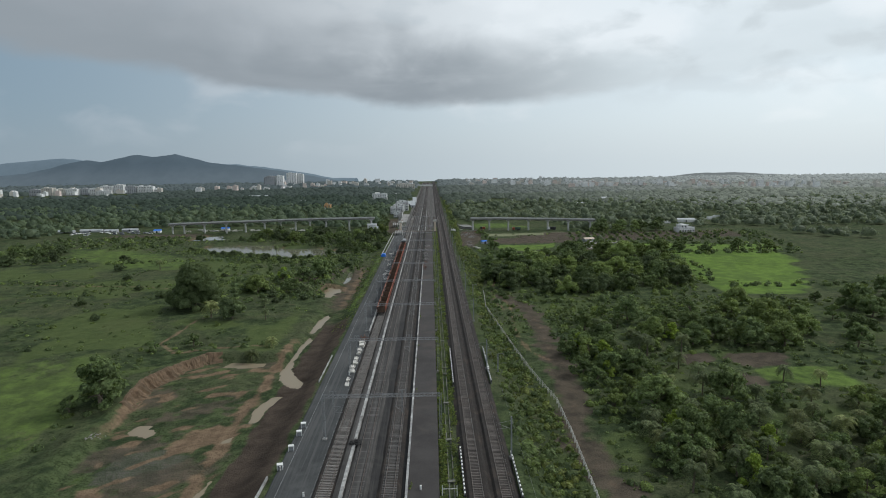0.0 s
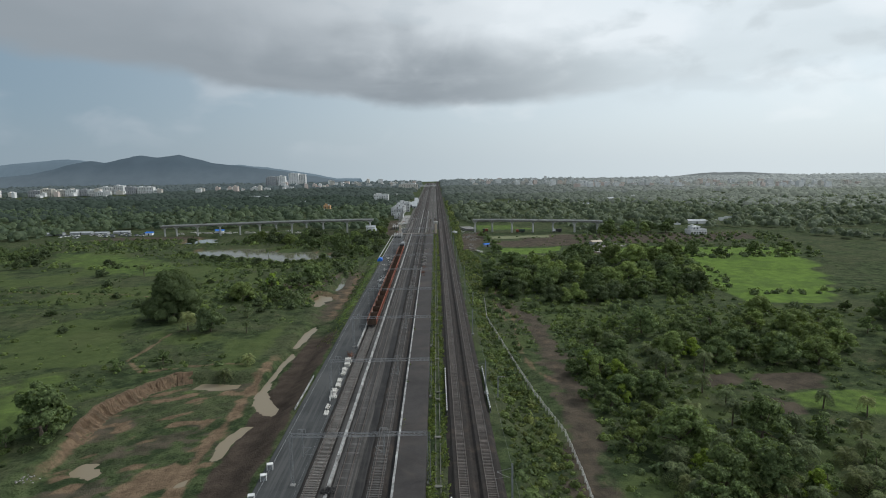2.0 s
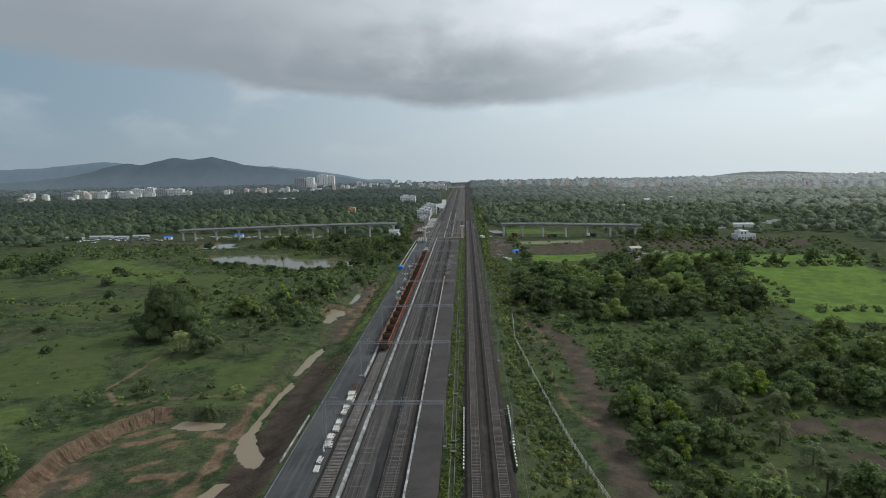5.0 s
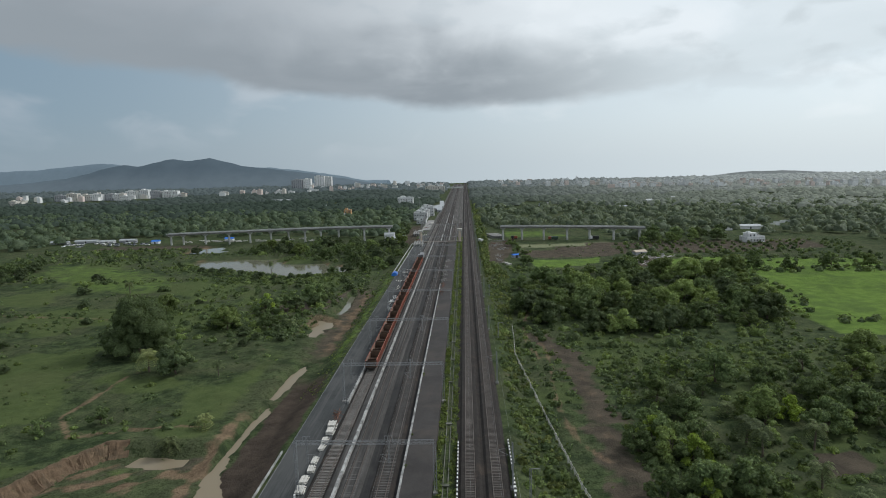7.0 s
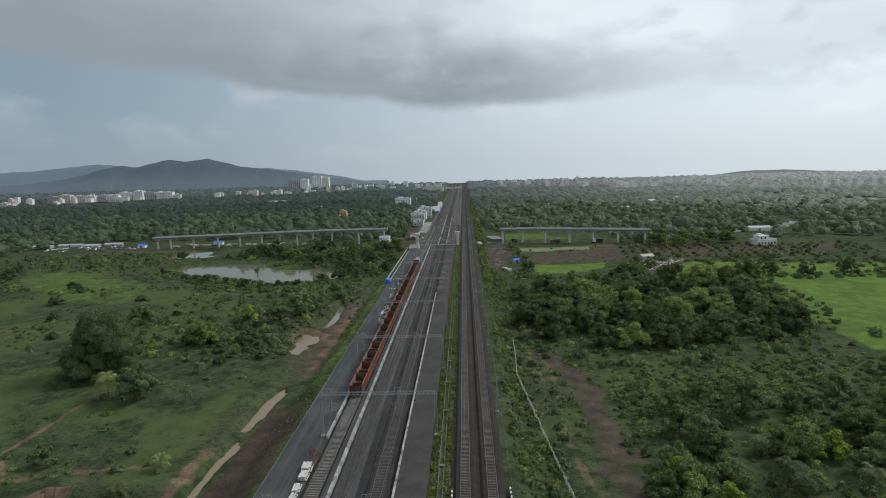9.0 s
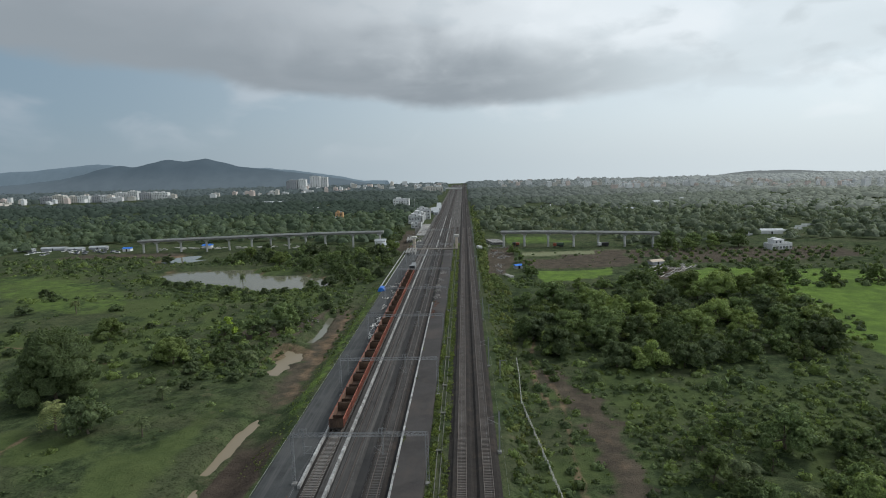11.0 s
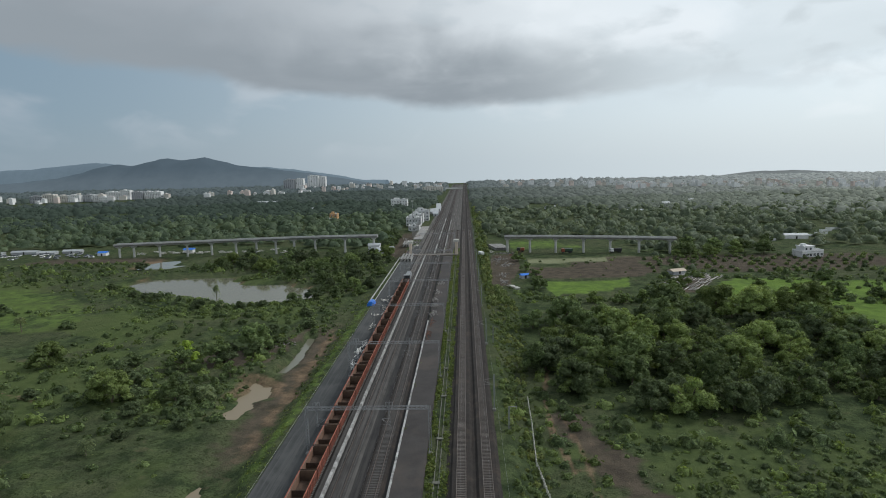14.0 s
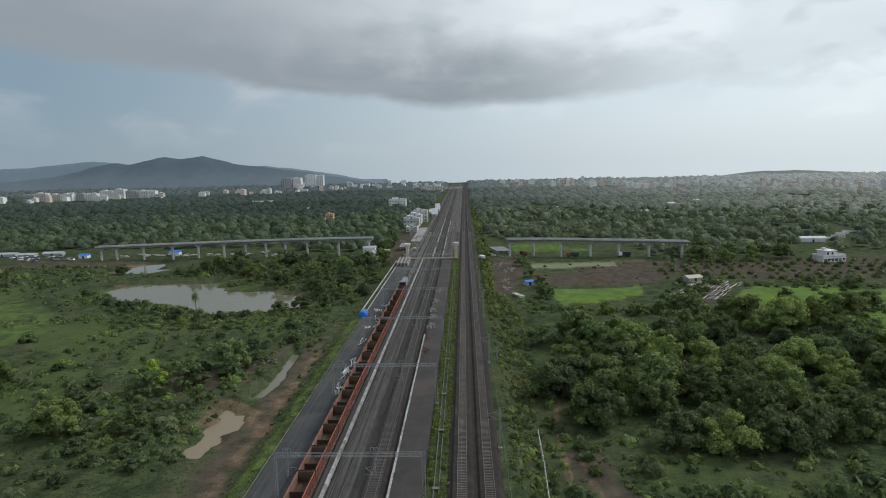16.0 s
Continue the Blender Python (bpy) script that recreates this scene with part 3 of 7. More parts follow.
def ground_material():
    m, n, b = material("grassland_and_earth", 1.0, 0.0, 0.05)
    p = place(n)
    big, mid, fine = n.noise(p, 0.035, 5.0, 0.6, 0.4), n.noise(p, 0.22, 5.0, 0.65), n.noise(p, 2.2, 4.0, 0.65)
    edge = n.math("MULTIPLY", n.math("SUBTRACT", n.math("ADD", n.math("MULTIPLY", mid, 0.6), n.math("MULTIPLY", fine, 0.4)), 0.5), 1.1)

    def chan(name, soft=0.28):
        a = n.add("ShaderNodeAttribute", attribute_name=name).outputs["Fac"]
        return n.math("MULTIPLY", n.step(n.math("ADD", a, edge), 0.5 - soft, 0.5 + soft), n.step(a, 0.02, 0.2))

    grass = n.mix(n.step(mid, 0.35, 0.65), (0.031, 0.046, 0.023), (0.086, 0.112, 0.050))
    grass = n.mix(n.math("MULTIPLY", n.step(big, 0.42, 0.62), 0.55), grass, (0.100, 0.106, 0.060))
    grass = n.mix(n.math("MULTIPLY", n.step(n.noise(p, 0.55, 4.0, 0.7, 0.4), 0.50, 0.66), 0.7), grass, (0.026, 0.040, 0.016))
    grass = n.mix(n.math("MULTIPLY", n.step(fine, 0.46, 0.70), 0.75), grass, (0.018, 0.028, 0.011))
    grass = n.mix(n.math("MULTIPLY", n.step(n.noise(p, 0.11, 4.0, 0.7, 0.8), 0.60, 0.72), 0.55), grass, (0.13, 0.105, 0.07))
    lush = n.mix(n.step(mid, 0.3, 0.7), (0.098, 0.158, 0.034), (0.150, 0.228, 0.050))
    lush = n.mix(n.math("MULTIPLY", n.step(fine, 0.5, 0.75), 0.35), lush, (0.06, 0.10, 0.024))
    lush = n.mix(n.math("MULTIPLY", n.step(n.noise(p, 0.06, 5.0, 0.65, 0.5), 0.46, 0.62), 0.55), lush, (0.072, 0.108, 0.036))
    soil = n.mix(n.step(mid, 0.3, 0.7), (0.060, 0.051, 0.040), (0.108, 0.090, 0.068))
    red = n.mix(n.step(mid, 0.3, 0.7), (0.122, 0.088, 0.058), (0.215, 0.155, 0.102))
    red = n.mix(n.math("MULTIPLY", n.step(n.noise(p, 0.9, 5.0, 0.7, 0.5), 0.5, 0.68), 0.6), red, (0.075, 0.052, 0.036))
    mud = n.mix(n.step(mid, 0.3, 0.7), (0.046, 0.037, 0.030), (0.080, 0.063, 0.050))
    pale = n.mix(n.step(fine, 0.3, 0.7), (0.17, 0.185, 0.105), (0.23, 0.24, 0.15))
    grit = n.mix(n.step(fine, 0.35, 0.65), (0.078, 0.076, 0.064), (0.108, 0.104, 0.090))
    meadow = n.mix(n.step(mid, 0.3, 0.7), (0.064, 0.088, 0.033), (0.088, 0.114, 0.044))
    meadow = n.mix(n.math("MULTIPLY", n.step(fine, 0.5, 0.72), 0.45), meadow, (0.046, 0.068, 0.025))
    meadow = n.mix(n.math("MULTIPLY", n.step(big, 0.48, 0.66), 0.4), meadow, (0.090, 0.104, 0.047))
    col = n.mix(chan("lush"), n.mix(chan("meadow"), grass, meadow), lush)
    for name, c in (("pale", pale), ("grit", grit), ("soil", soil), ("mud", mud), ("red", red)):
        col = n.mix(chan(name), col, c)
    n.tree.links.new(col, b.inputs["Base Color"])
    bumped(n, b, n.math("ADD", n.math("MULTIPLY", mid, 1.5), fine), 0.8, 0.42)
    return m


ground = build_ground()


def earth_bank():
    """The raw cut face round the pit: buttresses and rain gullies side by side."""
    r = random.Random(12)
    path = [Vector(p) for p in CREST[:7]]
    pts, k = [], 0
    for a, b in zip(path, path[1:]):
        n = max(1, int((b - a).length / 0.42))
        pts += [a.lerp(b, i / n) for i in range(n)]
    bm, rows = bmesh.new(), []
    gully, deep = 0.0, 0.3
    for i, p in enumerate(pts):
        a, b = pts[max(i - 3, 0)], pts[min(i + 3, len(pts) - 1)]
        d = (b - a).normalized()
        inward = Vector((-d.y, d.x))
        if inside(PIT, *(p + inward * 2)) < 0:
            inward = -inward
        if i % 4 == 0:
            deep = r.uniform(0.18, 0.55)
        ridge_out = deep * (0.5 - 0.5 * math.cos(i * math.pi / 2)) * min(1, i / 8, (len(pts) - 1 - i) / 8)
        top = float(ground_z(p.x - inward.x * 0.6, p.y - inward.y * 0.6))
        row = []
        for u, drop in ((-0.7, -0.04), (-0.1, -0.02), (0.35, -0.9), (0.9, -1.9), (1.9, -2.6), (3.3, -2.95)):
            q = p + inward * (u + ridge_out * (1.6 if 0 < u < 2 else 0.3))
            z = max(top + drop + ridge_out * (0.5 if u > 0 else 0), float(ground_z(q.x, q.y)) + (0.06 if u < 3 else -0.1))
            row.append(bm.verts.new((q.x, q.y, z + r.uniform(-0.05, 0.05))))
        rows.append(row)
    for a, b in zip(rows, rows[1:]):
        for j in range(len(a) - 1):
            bm.faces.new((a[j], a[j + 1], b[j + 1], b[j]))
    bmesh.ops.recalc_face_normals(bm, faces=bm.faces[:])
    m = surface("raw_red_earth", (0.082, 0.056, 0.036), (0.165, 0.112, 0.070), 0.8, 6.0, 0.95, stain=(0.085, 0.065, 0.042), bump=0.8, distance=0.15)
    tagged(part("earth_bank", bm, m), "raw tan earth bank cut by rain gullies", "earth bank", kind="structure")


earth_bank()


def water_sheet(name, poly, z, mat, label, grow=1.5, kind="structure"):
    """A level sheet of water, a little wider than its shore, so that the ground draws the shoreline."""
    c = np.mean(np.array(poly), 0)
    bm = bmesh.new()
    vs = []
    for px_, py_ in poly:
        d = np.array([px_, py_]) - c
        d = d * (1 + grow / max(np.hypot(*d), 1))
        vs.append(bm.verts.new((c[0] + d[0], c[1] + d[1], z)))
    bm.faces.new(vs)
    bmesh.ops.triangulate(bm, faces=bm.faces[:])
    bmesh.ops.recalc_face_normals(bm, faces=bm.faces[:])
    if bm.faces[0].normal.z < 0:
        bmesh.ops.reverse_faces(bm, faces=bm.faces[:])
    return tagged(part(name, bm, mat), label, "water", kind=kind)


def ribbon(line, w):
    left, right = [], []
    for i, (x, y) in enumerate(line):
        a, b_ = line[max(i - 1, 0)], line[min(i + 1, len(line) - 1)]
        d = Vector((b_[0] - a[0], b_[1] - a[1])).normalized()
        left.append((x - d.y * w, y + d.x * w))
        right.append((x + d.y * w, y - d.x * w))
    return left + right[::-1]


water_sheet("water_pond", POND, -3.95, M_WATER, "wide muddy pond among bushes", 4.0)
water_sheet("water_far_pond", POND_FAR, -3.95, M_WATER, "small muddy pond beside the works road")
water_sheet("water_pool", POOL, -3.95, M_SILTWATER, "silty brown pool in an earth ditch", 3.0)
water_sheet("water_canal", ribbon(CANAL, 2.8), -4.0, M_WATER, "narrow silty ditch water", 0.0)
for line in ([(-44.6, 261), (-45, 245), (-46.6, 226)], [(-44.8, 226), (-45.1, 210), (-45.3, 190), (-44.6, 179), (-41, 173.5), (-33.5, 170.5)], [(-42, 167), (-45, 160), (-46.2, 146)]):
    water_sheet("water_creek", ribbon(line, 3.0), -4.06, M_SILTWATER, "thin silty creek along the mud bank", 0.0)
for pud in PUDDLES:
    cx, cy = np.mean(np.array(pud), 0)
    water_sheet("water_puddle", pud, float(ground_z(cx, cy)) + 0.10, M_SILTWATER, "shallow rain puddle on bare earth", 0.3)

# ---- distance ----


def hill(name, x0, x1, y, profile, mat, label, depth=500, base=-5, seed=1, rough=6.0):
    """A range of hills: a ridge by its profile over x, falling away to both sides."""
    xs = np.linspace(x0, x1, 110)
    rows = np.linspace(-1, 1, 15)
    px_, ph = np.array([p[0] for p in profile]), np.array([p[1] for p in profile])
    verts = []
    for r in rows:
        h = np.interp(xs, px_, ph)
        k = math.cos(r * math.pi / 2) ** 1.3
        hh = base + (h - base) * k + rough * k * (waves(xs, xs * 0 + r * depth, 150, seed) + 0.5 * waves(xs, xs * 0 + r * depth, 45, seed + 1))
        verts += [(x, y + r * depth, z) for x, z in zip(xs, hh)]
    n = len(xs)
    faces = [(i * n + j, i * n + j + 1, (i + 1) * n + j + 1, (i + 1) * n + j) for i in range(len(rows) - 1) for j in range(n - 1)]
    me = mesh_of(name, verts, faces, mat)
    me.polygons.foreach_set("use_smooth", np.ones(len(faces), bool))
    return tagged(new(name, me), label, "hill", kind="structure")




def ridge(points, dist):
    """Profile from azimuth and elevation in degrees to metres at that distance."""
    return [(math.tan(radians(a)) * dist, 60 + math.tan(radians(e)) * dist) for a, e in points]


# the blue-grey and the glow of these hills are painted haze
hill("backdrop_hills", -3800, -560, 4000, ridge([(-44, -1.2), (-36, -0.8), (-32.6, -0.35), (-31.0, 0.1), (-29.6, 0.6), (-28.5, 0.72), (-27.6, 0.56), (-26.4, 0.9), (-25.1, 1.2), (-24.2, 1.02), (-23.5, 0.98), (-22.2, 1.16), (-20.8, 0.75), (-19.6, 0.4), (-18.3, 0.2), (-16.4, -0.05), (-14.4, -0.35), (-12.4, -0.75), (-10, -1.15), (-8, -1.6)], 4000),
     M_HILL, "wooded hill range in the distance, blue with painted haze", 350, -60, rough=3)
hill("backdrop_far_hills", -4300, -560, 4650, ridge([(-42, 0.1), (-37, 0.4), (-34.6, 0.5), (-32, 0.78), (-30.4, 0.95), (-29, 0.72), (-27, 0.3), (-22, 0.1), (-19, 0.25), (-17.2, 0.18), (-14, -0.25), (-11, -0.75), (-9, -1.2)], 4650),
     M_HILLFAR, "hills behind the nearer range, pale blue with painted haze", 200, -80, seed=5, rough=3)
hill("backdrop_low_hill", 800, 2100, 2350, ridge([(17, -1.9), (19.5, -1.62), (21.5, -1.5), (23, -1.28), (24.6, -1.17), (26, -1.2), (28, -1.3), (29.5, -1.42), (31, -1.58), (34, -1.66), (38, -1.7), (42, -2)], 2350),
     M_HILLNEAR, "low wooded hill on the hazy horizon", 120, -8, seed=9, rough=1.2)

# ---- railway: beds, platforms, tracks ----
Y0, Y1 = -1500.0, 2000.0


def strip(name, profile, y0, y1, mat, label, step=6.0, wob=0.0, category="track bed", parent=None, seed=3):
    """A long bed with the given cross-section (x, z), a little uneven along its way."""
    ys = list(np.arange(y0, y1, step)) + [y1]
    bm = bmesh.new()
    shift = [wob * waves(np.full(len(ys), x * 3.0), np.array(ys), 9, seed + j) * (j in (0, len(profile) - 1)) for j, (x, z) in enumerate(profile)]
    rows = [[bm.verts.new((x + shift[j][i], y, z)) for j, (x, z) in enumerate(profile)] for i, y in enumerate(ys)]
    for a, b in zip(rows, rows[1:]):
        for j in range(len(profile) - 1):
            bm.faces.new((a[j], a[j + 1], b[j + 1], b[j]))
    ob = part(name, bm, mat, parent)
    if not parent:
        tagged(ob, label, category, kind="structure")
    return ob


strip("formation", [(EDGE_L - 1.2, -1.6), (EDGE_L, -0.72), (T1 - 1.9, -0.66), (T1 - 1.7, -0.9)], Y0, 600, M_FORMATION, "flat grey crusher-dust formation beside the siding", 4.0, 0.35)
strip("track_bed_station", [(T1 - 1.8, -0.95), (T1 - 1.75, -0.74), (-18.9, -0.74), (-18.8, -0.74), (-5.7, -0.74), (-5.6, -1.0)], Y0, 556, M_DARKBED, "dark oil-stained track bed between the platforms")
strip("track_bed_main", [(4.2, -1.3), (5.6, -0.62), (10.4, -0.66), (15.0, -0.62), (16.6, -1.6)], Y0, 2100, M_BALLAST, "brown-grey ballast bed of the double main line", 5.0, 0.25)
for cx, mat, y1, nm, lb in ((T1, M_BALLAST, Y1, "ballast_siding", "dark ballast under the wagon siding"), (T2, M_GREYBALLAST, Y1, "ballast_loop", "dusty grey ballast under a loop line"),
                            (T3, M_BALLAST, Y1, "ballast_platform_line", "dark ballast under the platform line"),
                            (D1, M_BALLAST, 2100, "ballast_main_up", "brown ballast shoulder under the main line"), (D2, M_BALLAST, 2100, "ballast_main_down", "brown ballast shoulder under the main line")):
    heap = -0.13 if cx > 0 else -0.27
    edge = 1.06 if cx > 0 else 1.3
    strip(nm, [(cx - 2.3, -0.7), (cx - 1.75, heap - 0.02), (cx - edge, heap), (cx - edge + 0.12, -0.25), (cx + edge - 0.12, -0.25), (cx + edge, heap), (cx + 1.75, heap - 0.02), (cx + 2.3, -0.7)], Y0, y1, mat, lb, 5.0, 0.12)

strip("track_bed_yard", [(-27.5, -1.4), (-26.0, -0.7), (-15, -0.72), (4.3, -0.7), (5.6, -1.2)], 552, 2000, M_YARDBED, "grey stony bed of the station yard beyond the crossing", 8.0, 0.5)
# platforms with their whitewashed coping
plat_l = strip("platform_narrow", [(-18.95, -0.7), (-18.9, 0.05), (-17.85, 0.08)], Y0, 545, M_GREYBALLAST, "narrow gravel walkway platform between siding and loop")
plat_r = strip("platform_wide", [(-5.25, 0.06), (-2.0, 0.10), (0.6, 0.06), (0.75, -0.9)], Y0, 540, M_PLATFORM, "broad grey screed platform with worn surface")


def coping(name, x0, x1, y0, y1, label, gaps=()):
    top = thing(name, label, "platform edge", kind="structure")
    r = random.Random(len(name))
    y = max(y0, 88.0)
    me = None
    if y0 < 88.0:
        back = part("coping_behind", boxes((x0, x1, y0, 87.98, -0.85, 0.13)), M_COPING, top)
    for i in range(10000):
        if y >= y1:
            break
        ln = 2.0
        if not any(a < y < b for a, b in gaps):
            if me is None:
                bm = boxes((-(x1 - x0) / 2, (x1 - x0) / 2, -ln / 2, ln / 2, -0.85, 0.13), soft=0.02)
                blk = part("coping_slab", bm, M_COPING, top)
                me = blk.data
            else:
                blk = share("coping_slab", me, top)
            blk.location = ((x0 + x1) / 2 + r.uniform(-0.025, 0.025), y + ln / 2, r.uniform(-0.015, 0.015))
        y += ln + 0.02
    return top


def track(name, cx, y1, spacing, sleeper_mat, label, n_single=220, near=96.0, sink=0.0, first_y=Y0):
    top = thing(name, label, "railway track", (cx, 0, 0), group="railway tracks")
    for sx in (-0.875, 0.875):
        bm = bmesh.new()
        # foot, web and head
        for w, z0, z1 in ((0.075, -0.172, -0.155), (0.012, -0.155, -0.04), (0.036, -0.04, -0.002)):
            box(bm, sx - w, sx + w, first_y, y1, z0, z1)
        rail = part("rail", bm, M_RAIL, top)
        part("rail_head", boxes((sx - 0.03, sx + 0.03, first_y, y1, -0.002, 0.004)), M_RAILTOP, rail, "polished running surface")
    bm = boxes((-1.37, 1.37, -0.12, 0.12, -0.36, -0.17), soft=0.02)
    first = part("sleeper", bm, sleeper_mat, top)
    first.location = (0, near, -sink)
    r = random.Random(int(abs(cx) * 10))
    for i in range(1, n_single):
        ob = share("sleeper", first.data, top, (r.uniform(-0.03, 0.03), near + i * spacing, -sink + r.uniform(-0.012, 0.012)), r.uniform(-0.012, 0.012))
    verts, faces = [], []
    spans = [y for y in np.arange(max(first_y, -240.0), near - spacing / 2, spacing)] + [y for y in np.arange(near + n_single * spacing, min(y1, 700), spacing)]
    for y in spans:
        k = len(verts)
        verts += [(sx, y + sy, z - sink) for z in (-0.36, -0.17) for sx, sy in ((-1.37, -0.12), (1.37, -0.12), (1.37, 0.12), (-1.37, 0.12))]
        faces += [(k + 4, k + 5, k + 6, k + 7), (k, k + 1, k + 5, k + 4), (k + 1, k + 2, k + 6, k + 5), (k + 2, k + 3, k + 7, k + 6), (k + 3, k, k + 4, k + 7)]
    rest = new("sleepers_beyond", mesh_of("sleepers_beyond", verts, faces, sleeper_mat))
    rest.parent = top
    tagged(rest, kind="stuff")
    return top


# ---- plants ----


def quads(centres, normals, sizes, rng, stretch=1.5):
    """Leaf sprays: folded rhombs round the given centres."""
    n = len(centres)
    up = rng.normal(size=(n, 3))
    u = np.cross(normals, up)
    u /= np.linalg.norm(u, axis=1, keepdims=True) + 1e-9
    v = np.cross(normals, u)
    s = sizes[:, None]
    fold = normals * s * 0.14
    verts = np.stack([centres - u * s * stretch * 0.5, centres + v * s * 0.5 + fold, centres + u * s * stretch * 0.5, centres - v * s * 0.5 + fold], 1).reshape(-1, 3)
    i = np.arange(n) * 4
    faces = np.concatenate([np.stack([i, i + 1, i + 2], 1), np.stack([i, i + 2, i + 3], 1)])
    return verts, faces


def crown_points(rng, n, blobs, height, radius, base, leaf):
    """Leaf places on many overlapping lumps that make an uneven crown."""
    c = []
    for i in range(blobs):
        a, rr, h = rng.uniform(0, 6.283), radius * math.sqrt(rng.uniform(0.0, 0.95)), rng.uniform(0, 1)
        rad = radius * rng.uniform(0.15, 0.36)
        zz = base + rad * 0.5 + (height - base - rad * 1.3) * h * (1 - 0.35 * (rr / radius) ** 2)
        c.append((math.cos(a) * rr * (1 - 0.35 * h), math.sin(a) * rr * (1 - 0.35 * h), zz, rad))
    c = np.array(c)
    k = rng.choice(len(c), n, p=c[:, 3] ** 2 / np.sum(c[:, 3] ** 2))
    d = rng.normal(size=(n, 3))
    d /= np.linalg.norm(d, axis=1, keepdims=True)
    d[:, 2] = np.where(d[:, 2] < -0.35, -d[:, 2], d[:, 2])
    shell = rng.uniform(0.80, 1.18, n)[:, None]
    pts = c[k, :3] + d * c[k, 3:4] * shell * np.array([1, 1, 0.8])
    nrm = d + rng.normal(size=(n, 3)) * 0.5 + np.array([0, 0, 0.3])
    nrm /= np.linalg.norm(nrm, axis=1, keepdims=True)
    return pts, nrm, rng.uniform(0.6, 1.3, n) * leaf, c


def ball(keep=-2.0, fine=2):
    """A coarse round form: vertices and faces, cut off below the given height."""
    bm = bmesh.new()
    bmesh.ops.create_icosphere(bm, subdivisions=fine, radius=1.0)
    bmesh.ops.delete(bm, geom=[v for v in bm.verts if v.co.z < keep], context="VERTS")
    bm.verts.index_update()
    v = np.array([tuple(q.co) for q in bm.verts])
    f = np.array([[q.index for q in face.verts] for face in bm.faces])
    bm.free()
    return v, f


BALL, DOME, LOW_DOME = ball(-0.55), ball(-0.15), ball(-0.5, 1)


def cores(c, rng, form, tall, fill=0.9):
    """Lumpy leaf masses: c holds x, y, z, radius; tall the height of each."""
    v, f = form
    m, k = len(c), len(v)
    bulge = fill * (1 + rng.uniform(-0.34, 0.30, (m, k)))
    r = c[:, 3][:, None] * bulge
    pts = np.stack([c[:, 0][:, None] + v[None, :, 0] * r, c[:, 1][:, None] + v[None, :, 1] * r, c[:, 2][:, None] + v[None, :, 2] * tall[:, None] * bulge], 2).reshape(-1, 3)
    faces = (f[None] + (np.arange(m) * k)[:, None, None]).reshape(-1, 3)
    return pts, faces


def leafy(name, parts, mat, tints=None):
    """One mesh of smooth leaf masses and of the sprays that stand out of them."""
    verts = np.concatenate([p[0] for p in parts])
    faces, base = [], 0
    for v, f in parts:
        faces.append(f + base)
        base += len(v)
    smooth = np.concatenate([np.full(len(f), i == 0) for i, (v, f) in enumerate(parts)])
    faces = np.concatenate(faces)
    me = bpy.data.meshes.new(name)
    me.vertices.add(len(verts))
    me.vertices.foreach_set("co", verts.astype(np.float32).ravel())
    me.loops.add(faces.size)
    me.loops.foreach_set("vertex_index", faces.astype(np.int32).ravel())
    me.polygons.add(len(faces))
    me.polygons.foreach_set("loop_start", np.arange(len(faces), dtype=np.int32) * 3)
    me.update(calc_edges=True)
    me.polygons.foreach_set("use_smooth", smooth)
    me.materials.append(mat)
    if tints is not None:
        att = me.attributes.new("plant", "FLOAT", "POINT")
        att.data.foreach_set("value", np.asarray(tints, dtype=np.float32))
    return me


def broadleaf(seed, height, radius, n=1300, blobs=16, base=None, leaf=0.40, mat=None):
    """A tree at the origin: tapered trunk with limbs, and a crown of leaf sprays."""
    rng = np.random.RandomState(seed)
    base = height * 0.10 if base is None else base
    pts, nrm, sz, c = crown_points(rng, n, blobs, height, radius, base, leaf)
    top = thing("broadleaf_tree", "", "tree")
    bm = bmesh.new()
    bend = Vector((rng.uniform(-0.4, 0.4), rng.uniform(-0.4, 0.4), 0))
    fork = Vector((0, 0, base + 0.15 * height)) + bend
    rod(bm, (0, 0, -0.6), fork, 0.045 * height ** 0.9, 0.028 * height ** 0.9, 8)
    for x, y, z, r in c[:7]:
        rod(bm, fork, (x, y, z), 0.018 * height ** 0.9, 0.05, 5)
    part("trunk", bm, M_BARK, top)
    crown = new("crown", leafy("crown", [cores(c, rng, BALL, c[:, 3] * 0.8, 0.80), quads(pts, nrm, sz, rng)], mat or M_LEAF))
    crown.parent = top
    return top


